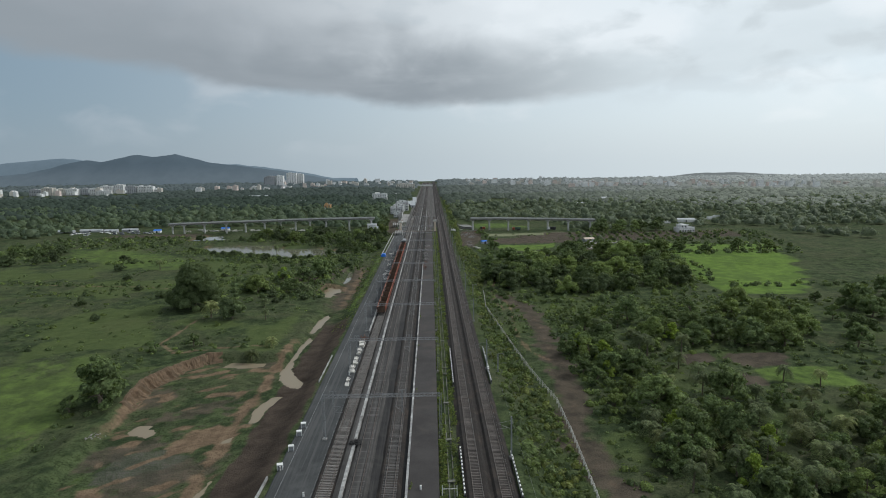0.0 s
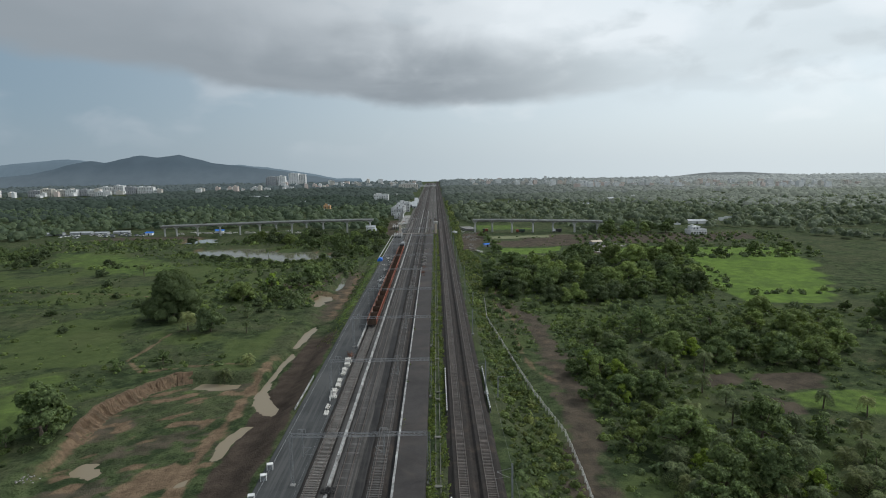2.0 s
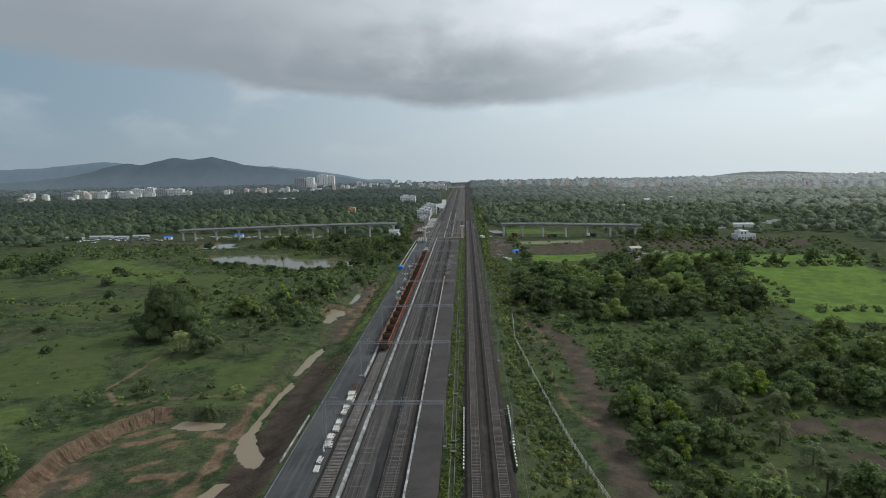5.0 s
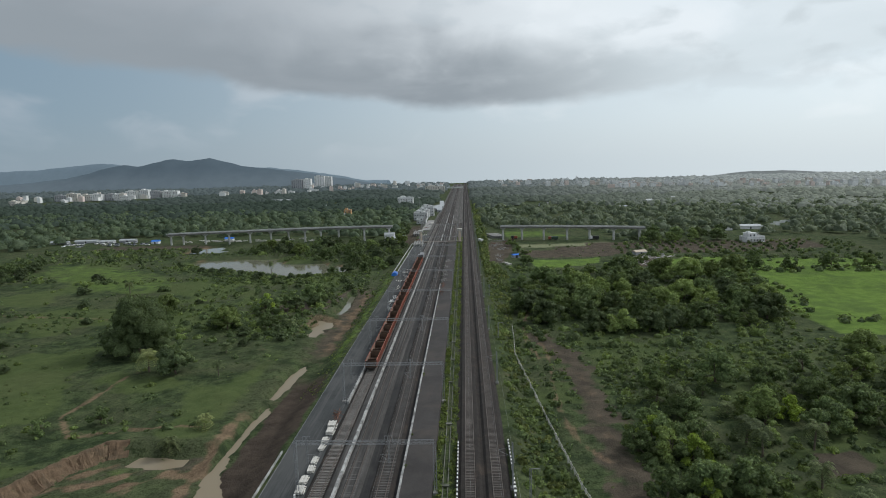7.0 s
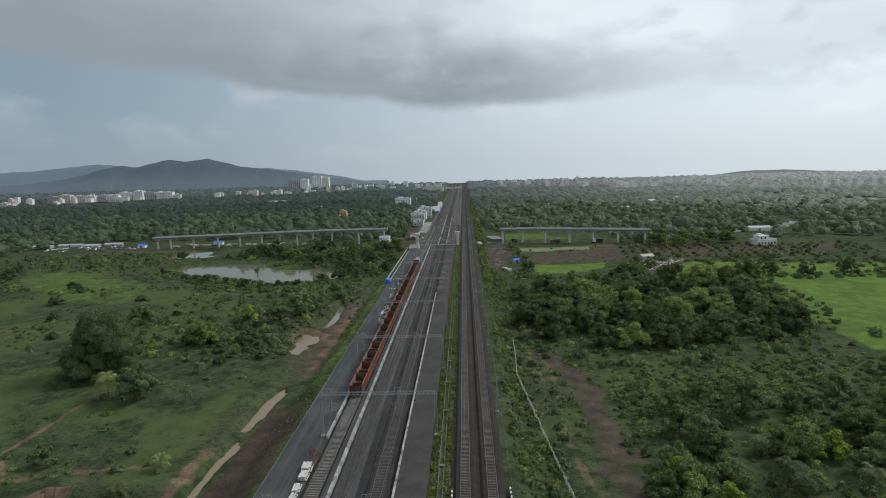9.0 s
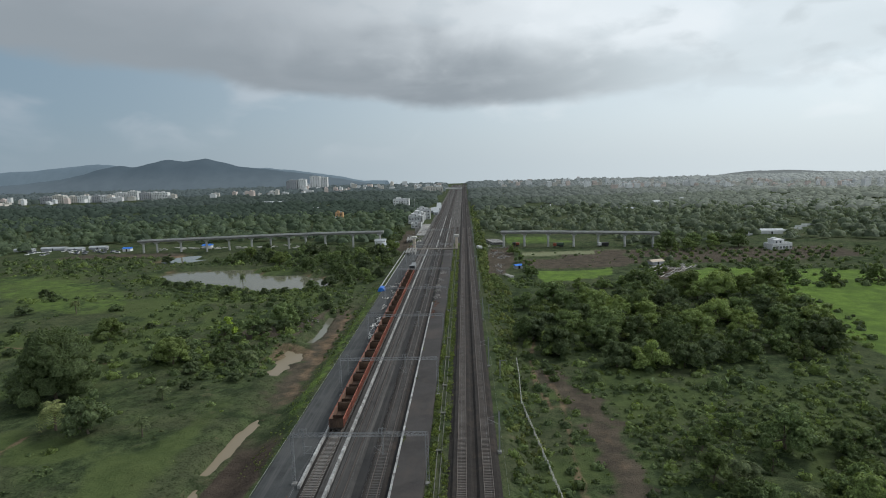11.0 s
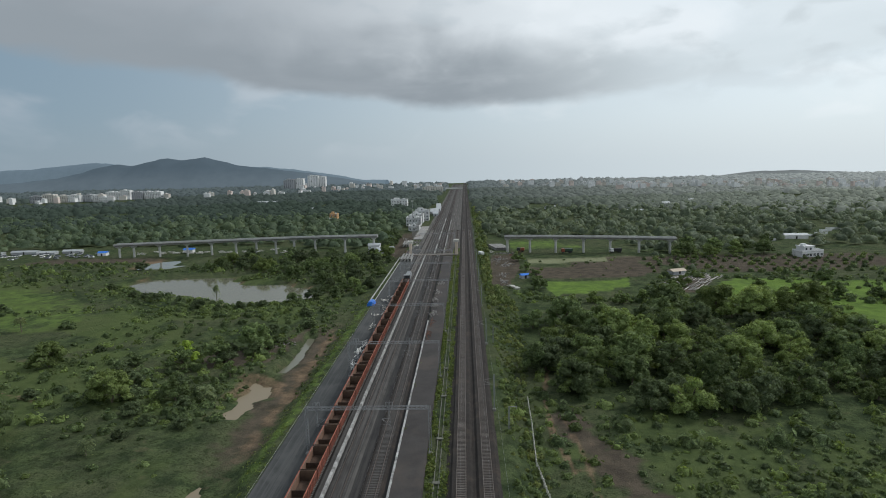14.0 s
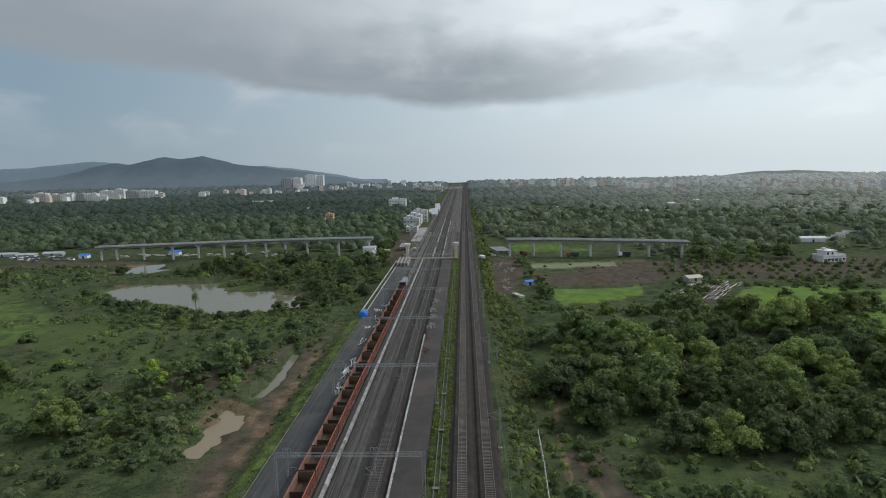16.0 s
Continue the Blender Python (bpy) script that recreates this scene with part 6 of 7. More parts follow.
def station():
    """The station west of the line: white office blocks, a staff house and canopy under construction."""
    house("station_building", -42.5, 762, 15, 17, 2, "white two-storey station office beside the tracks", M_GREYWHITE, cols=5, z=-0.9, fh=3.6, category="station building")
    house("station_building", -41.5, 793, 13, 20, 2, "white station block with a stepped parapet", M_GREYWHITE, cols=4, z=-0.9, fh=3.9, category="station building")
    house("station_building", -37.5, 812, 15, 12, 3, "white station block with a raised gable", M_GREYWHITE, cols=4, z=-0.9, fh=3.6, category="station building")
    house("station_building", -38.5, 718, 10, 18, 1, "low white annexe beside the station forecourt", M_GREYWHITE, cols=3, z=-0.9, fh=3.3, penthouse=False, category="station building")
    house("railway_quarters", -86, 1036, 24, 14, 3, "pale grey-white railway quarters among trees", M_WHITEWALL, cols=6, fh=3.6)
    tagged(part("pavement_forecourt", boxes((-33.5, -26.0, 640, 742, -1.2, -0.35), soft=0.05), M_CONCRETE), "pale new concrete platform slab under construction", "pavement", kind="structure")
    for y in np.arange(650, 742, 11.5):
        top = thing("canopy_column", "bare concrete column of an unfinished platform canopy", "column", (-34.5, float(y), -0.9), "canopy columns")
        part("shaft", boxes((-0.3, 0.3, -0.3, 0.3, 0, 5.6), soft=0.03), M_CONCRETE, top)
        part("bracket", boxes((-1.8, 1.8, -0.2, 0.2, 5.6, 6.0)), M_CONCRETE, top)
    top = thing("light_mast", "tall thin galvanised lighting mast by the station", "light mast", (-41.5, 735, -1))
    bm = bmesh.new()
    rod(bm, (0, 0, 0), (0, 0, 26), 0.28, 0.12, 8)
    part("pole", bm, M_GALV, top)
    part("lamp_head", boxes((-0.9, 0.9, -0.9, 0.9, 26, 26.5)), M_WHITEPAINT, top)
    for x, y, w, d, r in ((-26, 880, 6, 26, 0), (-25.5, 955, 5, 30, 0), (-31, 905, 5, 16, 0)):
        shed(x, y, w, d, 3.2, "long tin-roofed railway shed", 90 * 0 + r, M_SHEET, M_GREYWALL)
    # stepped gables and arched parapets of the station front
    for x, y, w, z in ((-42.5, 753.4, 6.5, 6.7), (-41.5, 782.9, 7.0, 7.3), (-37.5, 805.9, 7.0, 10.3), (-38.5, 708.9, 4.5, 2.8)):
        top = thing("gable", "white stepped gable on a station roof front", "gable", (x, y, z), "station gables")
        part("step", boxes((-w / 2, w / 2, -0.25, 0.25, 0, 1.6)), M_WHITEWALL, top)
        part("step", boxes((-w / 3, w / 3, -0.25, 0.25, 1.6, 2.5)), M_WHITEWALL, top)
        part("step", boxes((-w / 6, w / 6, -0.25, 0.25, 2.5, 3.2)), M_WHITEWALL, top)
        part("roundel", boxes((-0.7, 0.7, -0.3, -0.25, 0.6, 1.9)), M_DARKGLASS, top)
    top = thing("footbridge", "pale covered footbridge over the station tracks", "footbridge", (0, 1500, -0.9))
    part("deck", boxes((-34, 4.5, -2, 2, 7.0, 7.5)), M_PALEWALL, top)
    part("side_screen", boxes((-34, 4.5, -2.1, -2.0, 7.5, 9.0)), M_WHITEWALL, top)
    part("roof", boxes((-34.5, 5, -2.6, 2.6, 10.2, 10.5)), M_SHEET, top)
    for x in (-33, -12, 4):
        part("pier", boxes((x - 0.6, x + 0.6, -1.8, 1.8, 0, 7.0)), M_CONCRETE, top)
        part("post", boxes((x - 0.15, x + 0.15, -1.9, -1.6, 9.0, 10.2)), M_CONCRETE, top)
    house("building", -62, 1520, 46, 16, 4, "pale hazy office block beside the line", M_PALEWALL, cols=8, category="building")


station()


def farm_houses():
    fh = house("farmhouse", 217, 519, 15, 8, 1, "white two-storey farmhouse with a roof terrace", M_WHITEWALL, 14, cols=6, penthouse=False)
    part("upper_storey", boxes((-5.2, 2.0, -2.8, 3.4, 3.55, 6.6), (-5.6, 2.4, -3.2, 3.8, 6.6, 6.8), (-4.6, -2.4, -1, 1.4, 6.8, 8.0)), M_WHITEWALL, fh, "set-back upper storey with a tank room")
    for wx in (-3.6, -0.6):
        part("window", boxes((wx - 0.6, wx + 0.6, -2.86, -2.8, 4.4, 5.8)), M_DARKGLASS, fh)
    house("house", -143, 850, 9, 8, 2, "small ochre house among dark trees", M_ORANGEWALL, cols=2)
    shed(-146, 835, 10, 6, 2.6, "low white shed beside an ochre house", 0, M_SHEET, M_WHITEWALL)
    shed(120.5, 466, 8, 5, 1.9, "small hut with a pale tan roof in a field", 20, M_CREAMWALL, M_GREYWALL)
    for x, y, w, d, r in ((262, 938, 18, 8, 10), (118, 926, 14, 7, 30), (203, 850, 22, 7, 5), (230, 846, 9, 6, 0), (-210, 1000, 12, 7, 0), (-95, 905, 16, 6, 8), (-330, 1190, 40, 12, 4), (-285, 1185, 34, 10, 3), (252, 600, 16, 6, -8), (330, 1010, 20, 9, 6), (420, 960, 16, 8, -10)):
        shed(x, y, w, d, 2.8, "low tin-roofed house among the woods", r, M_SHEET, M_WHITEWALL)


farm_houses()


def town():
    """The far towns: blocks of flats to the west, low white houses along the horizon."""
    rng = np.random.RandomState(77)
    mats = (M_WHITEWALL, M_PALEWALL, M_GREYWALL, M_WHITEWALL)
    # flats in the west
    for x, y, w, f, k in ((-893, 1410, 26, 5, 2), (-866, 1410, 24, 6, 1), (-838, 1415, 24, 5, 1), (-812, 1412, 26, 5, 0), (-784, 1420, 26, 5, 2), (-757, 1405, 20, 5, 0), (-735, 1392, 24, 4, 0), (-775, 1490, 28, 6, 0), (-745, 1490, 22, 7, 0), (-712, 1478, 24, 6, 2), (-687, 1480, 20, 6, 0), (-668, 1478, 18, 6, 0), (-640, 1450, 10, 3, 0), (-905, 1280, 14, 3, 1)):
        house("block_of_flats", x, y, w, 15, max(3, f - 1), "pale block of flats on the far edge of the woods", mats[k], rng.uniform(-4, 4), cols=5, fh=3.3, group="far flats", category="apartment building")
    for x, y, w, f in ((-478, 1850, 24, 9), (-452, 1858, 22, 9), (-432, 1930, 30, 11), (-408, 1940, 20, 10), (-495, 1880, 18, 8)):
        house("tower_block", x, y, w, 18, f, "tall pale tower block in the haze", M_WHITEWALL if x > -470 else M_GREYWALL, 0, cols=4, fh=3.3, group="far towers", category="apartment building")
    spots = []
    for lo, hi, d0, d1, n in ((-0.62, -0.40, 1500, 1750, 26), (-0.36, -0.26, 1480, 1650, 14), (-0.24, 0.0, 1600, 1980, 44), (0.06, 0.24, 1500, 1900, 40), (0.22, 0.46, 1380, 1650, 70), (0.44, 0.66, 1380, 1600, 34)):
        for i in range(n):
            a, d = rng.uniform(lo, hi), rng.uniform(d0, d1)
            spots.append((d * math.sin(a), d * math.cos(a)))
    for x, y in spots:
        if -50 < x < 40:
            continue
        f = int(rng.choice([1, 1, 2, 2, 3]))
        house("town_house", x, y, rng.uniform(6, 14), rng.uniform(6, 10), f, "small pale town house in the hazy distance", (M_WHITEWALL, M_PALEWALL, M_WHITEWALL, M_PINKWALL)[rng.randint(4)], rng.uniform(-15, 15), cols=2, fh=3.3, z=gz(x, y) + 5.0, windows=False, penthouse=bool(rng.randint(2)), group="far town houses",
              roof=M_TILE if rng.uniform() < 0.12 else M_ROOF)


town()

# ---- works along the line ----


def sleeper_stack(x, y, n, layers, rz, label="stack of pale precast concrete sleepers beside the siding"):
    top = thing("sleeper_stack", label, "sleeper stack", (x, y, -0.69), "sleeper stacks")
    top.rotation_euler = (0, 0, radians(rz))
    r = random.Random(int(y * 7))
    if "bar" not in PANE:
        bm = boxes((-0.12, 0.12, -1.37, 1.37, 0, 0.2), soft=0.025)
        first = part("sleeper", bm, M_PALECONC, top)
        PANE["bar"] = first.data
        bpy.data.objects.remove(first)
    if "batten" not in PANE:
        first = part("batten", boxes((-0.05, 0.05, -0.05, 0.05, 0, 0.1)), M_BARK, top)
        PANE["batten"] = first.data
        bpy.data.objects.remove(first)
    for k in range(layers):
        for s in (-0.8, 0.8):
            share("batten", PANE["batten"], top, (0, s, k * 0.31), 0, (n * 2.9, 1, 1))
        for i in range(n - (k > 0)):
            share("sleeper", PANE["bar"], top, ((i - (n - 1) / 2) * 0.3 + r.uniform(-0.03, 0.03), r.uniform(-0.15, 0.15), k * 0.31 + 0.1), r.uniform(-0.03, 0.03))
    return top


for x, y, n, k, rz in ((-24.2, 164, 4, 1, 4), (-24.4, 167.5, 3, 2, -3), (-24.2, 174.6, 6, 2, 3), (-24.5, 178.2, 5, 2, -2), (-24.1, 182.5, 5, 2, 2), (-24.3, 186.2, 4, 2, 0), (-24.2, 192.2, 4, 2, -4), (-24.3, 195.6, 5, 2, 3), (-24.0, 200.0, 6, 3, -2), (-24.3, 203.6, 7, 3, 2)):
    sleeper_stack(x, y, n, k, rz)


def pile_of(name, label, category, x, y, n, length, spread, mat, along_y=True, r=0.06, z=-0.68, seed=1, bars="pipe", group=""):
    """A loose heap of long things lying over one another."""
    top = thing(name, label, category, (x, y, z), group)
    rnd = random.Random(seed)
    for i in range(n):
        bm = bmesh.new()
        a = (math.pi / 2 if along_y else 0) + rnd.gauss(0, 0.35)
        ln = length * rnd.uniform(0.6, 1.1) / 2
        cx, cy, cz = rnd.gauss(0, spread[0]), rnd.gauss(0, spread[1]), r + rnd.choice((0, 1, 2)) * r * 1.6
        dx, dy = math.cos(a) * ln, math.sin(a) * ln
        rod(bm, (cx - dx, cy - dy, cz), (cx + dx, cy + dy, cz + rnd.uniform(-0.02, 0.12)), r, seg=6)
        part(bars, bm, mat, top)
    return top


pile_of("rail_pile", "rusty pile of short rails beside the siding", "rail pile", -24.4, 209, 14, 5.0, (0.45, 2.5), M_RUST, seed=4, bars="rail")
for x, y, n, sd in ((-25.2, 321, 9, 1), (-25.0, 328, 11, 2), (-25.6, 336, 16, 3), (-24.9, 344, 12, 5)):
    pile_of("pipe_pile", "loose heap of galvanised mast sections", "steel pile", x, y, n, 3.4, (0.9, 2.0), M_WHITEPAINT if sd % 2 else M_GALV, seed=sd, r=0.11, group="steel piles")
for x, y, n, sd in ((-26.0, 366, 9, 7), (-26.8, 384, 10, 8), (-25.4, 396, 9, 9), (-27.2, 411, 10, 10), (-25.0, 420, 8, 11)):
    pile_of("pipe_pile", "loose heap of pale precast offcuts", "material pile", x, y, n, 2.2, (1.1, 1.8), M_PALECONC, seed=sd, r=0.16, group="steel piles")
pile_of("rail_pile", "rusty pile of steel on the broad platform", "rail pile", -4.3, 352, 16, 5.0, (0.4, 4.0), M_RUST, seed=14, z=0.1, bars="rail")
pile_of("rail_pile", "rusty pile of steel on the broad platform", "rail pile", -4.0, 368, 14, 4.0, (0.4, 3.0), M_RUST, seed=15, z=0.1, bars="rail")


def boulder_mesh(seed):
    rng = np.random.RandomState(seed)
    bm = bmesh.new()
    bmesh.ops.create_icosphere(bm, subdivisions=1, radius=0.5)
    for v in bm.verts:
        v.co *= 1 + rng.uniform(-0.3, 0.25)
        v.co.z *= 0.7
    return bm


def rubble(name, label, x, y, n, sx, sy, lo, hi, mat, z, seed, peak=0.0):
    """A heap of broken stones, each a stone of its own."""
    top = thing(name, label, "stone heap", (x, y, z), "stone heaps")
    rnd = random.Random(seed)
    protos = []
    for i in range(n):
        if i < 3:
            st = part("stone", boulder_mesh(seed * 5 + i), mat, top)
            protos.append(st.data)
        else:
            st = share("stone", protos[i % 3], top)
        u, v = rnd.gauss(0, 0.45), rnd.gauss(0, 0.45)
        s = rnd.uniform(lo, hi)
        st.location = (u * sx, v * sy, s * 0.2 + peak * max(0, 1 - u * u * 2 - v * v * 2) * rnd.uniform(0.4, 1))
        st.rotation_euler = (rnd.uniform(-0.5, 0.5), rnd.uniform(-0.5, 0.5), rnd.uniform(0, 6))
        st.scale = (s, s * rnd.uniform(0.7, 1.3), s * rnd.uniform(0.6, 1.0))
    return top


for x, y, sd in ((-4.2, 384, 1), (-3.9, 396, 2), (-4.3, 408, 3), (-4.0, 424, 4), (-3.6, 446, 5)):
    rubble("stone_heap", "heap of pale broken platform stones", x, y, 34, 1.6, 5.0, 0.4, 1.0, M_RUBBLE, 0.08, sd)
rubble("spoil_heap", "dark heap of spoil on the coping", -17.4, 126.3, 46, 1.3, 1.3, 0.35, 0.8, M_DARKBED, 0.1, 21, 0.5)
rubble("stone_heap", "scattered stones by the red pit track", -80.8, 136.6, 40, 3.4, 2.0, 0.3, 0.6, M_RUBBLE, gz(-80.8, 136.6), 22)
rubble("stone_heap", "rubble tipped beside the ditch", -58, 352, 60, 7.0, 4.0, 0.4, 1.2, M_RUBBLE, gz(-58, 352) - 0.1, 23, 0.4)
rubble("stone_heap", "rubble tipped along the formation edge", -33.5, 400, 40, 2.0, 9.0, 0.3, 0.9, M_RUBBLE, -1.4, 24)


def cabinet(x, y, rz):
    """A low white precast cable pit with its dark opening."""
    top = thing("cable_pit", "white precast cable pit on the formation edge", "cable pit", (x, y, -0.72), "cable pits")
    top.rotation_euler = (0, 0, radians(rz))
    part("shell", boxes((-0.6, 0.6, 0.35, 0.5, 0, 1.0), (-0.6, -0.45, -0.5, 0.35, 0, 1.0), (0.45, 0.6, -0.5, 0.35, 0, 1.0), (-0.6, 0.6, -0.5, 0.5, 1.0, 1.12)), M_WHITEPAINT, top)
    part("panel", boxes((-0.45, 0.45, -0.4, -0.36, 0, 0.8)), M_GALV, top)


for x, y in ((-30.7, 136.8), (-30.8, 132.5), (-31.0, 125.2), (-31.4, 117.0)):
    cabinet(x, y, 12)


def kerb(x0, y0, x1, y1, h=0.5):
    """A low white precast kerb wall along the formation edge."""
    top = thing("kerb_wall", "low white precast kerb at the formation edge", "kerb", (0, 0, 0), "kerb walls")
    n = max(1, int(math.hypot(x1 - x0, y1 - y0) / 2.0))
    for i in range(n):
        a, b = i / n, (i + 0.96) / n
        bm = bmesh.new()
        p, q = Vector((x0 + (x1 - x0) * a, y0 + (y1 - y0) * a, -0.95)), Vector((x0 + (x1 - x0) * b, y0 + (y1 - y0) * b, -0.95))
        d = (q - p).normalized()
        m = Matrix.Translation((p + q) / 2) @ Vector((d.x, d.y, 0)).to_track_quat("Y", "Z").to_matrix().to_4x4()
        box(bm, -0.12, 0.12, -(q - p).length / 2, (q - p).length / 2, 0, h, m)
        part("kerb_slab", bm, M_COPING, top)


kerb(-33.2, 104, -33.0, 113.5, 0.7)
kerb(-32.6, 167, -32.6, 191)
kerb(-31.2, 116, -31.2, 118, 1.2)
tagged(part("kerb_wall", boxes((-34.4, -34.0, 410, 545, -2.0, -0.55), (-32.2, -31.9, 410, 545, -1.2, -0.62)), M_COPING), "pale concrete drain walls along the formation edge", "kerb", "kerb walls")


def post(x, y, h, label="short white marker post"):
    top = thing("marker_post", label, "marker post", (x, y, -0.7), "marker posts")
    part("post", boxes((-0.16, 0.16, -0.16, 0.16, 0, h), soft=0.03), M_WHITEPAINT, top)


for x, y, h in ((-24.5, 106.3, 0.9), (-24.6, 171.8, 1.0), (-25.4, 318.5, 1.2), (-24.6, 318.5, 1.2), (-2.8, 106.5, 1.6)):
    post(x, y, h)


def striped_kerb(x, y0, y1):
    """A row of short posts, painted black and white in turn, on a low kerb."""
    top = thing("striped_fence", "low kerb fence painted black and white", "fence", (x, 0, -0.6), "striped fences")
    part("kerb", boxes((-0.1, 0.1, y0, y1, -0.3, 0.25)), M_CONCRETE, top)
    y = y0
    k = 0
    while y < y1:
        part("painted_block", boxes((-0.14, 0.14, y, y + 0.72, 0.1, 0.75), soft=0.02), M_WHITEPAINT if k % 2 else M_BLACK, top)
        y += 0.75
        k += 1


for x, a, b in ((15.95, 163, 176), (15.9, 172, 194), (15.85, 103, 121), (5.35, 104, 123), (5.35, 162, 194)):
    striped_kerb(x + (0.3 if (a, b) == (172, 194) else 0), a, b)

# the drain and the cable kerb beside the broad platform
tagged(part("drain", boxes((2.5, 2.66, Y0, 540, -1.9, -0.66), (3.44, 3.6, Y0, 540, -1.9, -0.72), (2.66, 3.44, Y0, 540, -1.95, -1.8)), M_DRAIN), "open concrete drain between platform and main line", "drain", kind="structure")
for y in (110, 128, 149, 171, 176, 204, 232, 252, 271, 296, 318, 347):
    tagged(part("drain_slab", boxes((2.3, 3.8, y, y + 0.9, -0.65, -0.5), soft=0.03), M_DRAIN), "concrete slab laid across the open drain", "slab", "drain slabs")
top = thing("pipe_rail", "white pipe railing at the drain crossing", "railing", (0, 105, 0))
for x in (1.2, 3.9):
    bm = bmesh.new()
    rod(bm, (x, 0, -0.6), (x, 0, 1.6), 0.08, seg=6)
    part("upright", bm, M_WHITEPAINT, top)
bm = bmesh.new()
rod(bm, (1.2, 0, 0.9), (3.9, 0, 0.9), 0.06, seg=6)
part("crossbar", bm, M_WHITEPAINT, top)


def strip_weeds():
    rng = np.random.RandomState(19)
    rows = []
    for x0, x1, n, r0, r1 in ((0.9, 2.4, 3300, 0.22, 0.6), (3.7, 5.2, 2500, 0.18, 0.5), (-5.1, -4.6, 260, 0.15, 0.4), (-38.5, -32.0, 2000, 0.15, 0.38)):
        x, y = rng.uniform(x0, x1, n), 60 + 520 * rng.uniform(0, 1, n) ** 1.3
        keep = waves(x * 6, y, 16, int(n / 100)) > (-0.35 if x0 > 0 else 0.35)
        if x0 < -20:
            keep = (y > 225) & (y < 430)
        x, y = x[keep], y[keep]
        z = np.where(x > 0, -0.8, np.where(x > -10, 0.05, ground_z(x, y) - 0.05))
        r = rng.uniform(r0, r1, len(x))
        rows += list(zip(x, y, z, r, r * rng.uniform(0.9, 1.8, len(x))))
    clumps("weeds_line", rows, M_WEED, rng, 9, "bright weeds along the platform and drain", leaf=0.6, category="weeds", core=0.0)


strip_weeds()


def line_mast(y):
    """A mast of the main line with its bracket arm."""
    top = thing("line_mast", "slim steel overhead-line mast with a bracket arm", "overhead line mast", (15.8, y, -0.7), "main line masts")
    bm = bmesh.new()
    box(bm, -0.03, 0.03, -0.12, 0.12, 0, 9)
    box(bm, -0.15, 0.15, -0.13, -0.11, 0, 9)
    box(bm, -0.15, 0.15, 0.11, 0.13, 0, 9)
    part("mast", bm, M_GALV, top)
    bm = bmesh.new()
    rod(bm, (0, 0, 8.2), (-2.6, 0, 7.6), 0.03, seg=5)
    rod(bm, (0, 0, 6.2), (-2.6, 0, 7.5), 0.03, seg=5)
    rod(bm, (-0.8, 0, 6.6), (-2.9, 0, 6.3), 0.02, seg=4)
    part("bracket_arm", bm, M_GALV, top)
    part("footing", boxes((-0.45, 0.45, -0.45, 0.45, -0.3, 0.3), soft=0.04), M_CONCRETE, top)


for k in range(-1, 12):
    line_mast(119.5 + 56 * k)


def wires():
    """Feeder, contact and catenary wires."""
    for x, z, r in ((-24.6, 10.0, 0.03), (T1, 5.6, 0.012), (T3, 5.6, 0.012), (D1, 5.6, 0.010), (D2, 5.6, 0.010), (D2 + 2.6, 8.6, 0.015)):
        bm = bmesh.new()
        rod(bm, (x, Y0, z), (x, 640, z), r, seg=3)
        tagged(part("overhead_wire", bm, M_GALV), "overhead line wire strung along the track", "wire", "overhead wires")


wires()


def frame_post(x, y, w, h):
    top = thing("gantry_post", "galvanised inverted-U cable frame beside the main line", "gantry post", (x, y, gz(x, y) - 0.1), "cable frames")
    bm = bmesh.new()
    lattice(bm, (0, 0, 0), (0, 0, h), 0.3, 0.3, 8, 0.03)
    rod(bm, (0, 0, h), (w, 0, h), 0.08, seg=6)
    rod(bm, (w, 0, h), (w, 0, h - 0.6), 0.06, seg=6)
    part("frame", bm, M_GALV, top)


frame_post(18.6, 276, 1.7, 6.0)
frame_post(18.8, 172.5, 1.7, 6.0)
frame_post(18.2, 345, 1.7, 6.0)


def boundary_fence():
    """The low precast boundary fence at the foot of the embankment."""
    line = [(30.4, 103), (32.2, 137), (32.6, 155), (29.5, 180), (27.3, 207), (25.4, 235), (23.4, 264), (24.6, 284), (25.2, 300)]
    top = thing("boundary_fence", "low white precast fence winding below the embankment", "fence")
    pm = None
    for (ax, ay), (bx, by) in zip(line, line[1:]):
        n = max(1, int(math.hypot(bx - ax, by - ay) / 2.5))
        for i in range(n):
            p = Vector((ax + (bx - ax) * i / n, ay + (by - ay) * i / n, 0))
            q = Vector((ax + (bx - ax) * (i + 1) / n, ay + (by - ay) * (i + 1) / n, 0))
            p.z, q.z = gz(p.x, p.y), gz(q.x, q.y)
            bm = bmesh.new()
            box(bm, p.x - 0.1, p.x + 0.1, p.y - 0.1, p.y + 0.1, p.z - 0.3, p.z + 1.7)
            part("fence_post", bm, M_PALECONC, top)
            bm = bmesh.new()
            for h in (1.45, 0.85):
                a, b = p + Vector((0, 0, h)), q + Vector((0, 0, h))
                rod(bm, a, b, 0.06, seg=4)
            part("fence_rail", bm, M_PALECONC, top)
    top = thing("boundary_fence", "cross rail fence at the corner of the embankment", "fence")
    for h in (0.6, 1.2, 1.7):
        bm = bmesh.new()
        rod(bm, (24.5, 99, gz(24.5, 99) + h), (30.4, 103, gz(30.4, 103) + h), 0.085, seg=4)
        part("fence_rail", bm, M_PALECONC, top)
    for x, y in ((24.5, 99), (27.4, 101)):
        part("fence_post", boxes((x - 0.1, x + 0.1, y - 0.1, y + 0.1, gz(x, y) - 0.3, gz(x, y) + 1.8)), M_PALECONC, top)


boundary_fence()


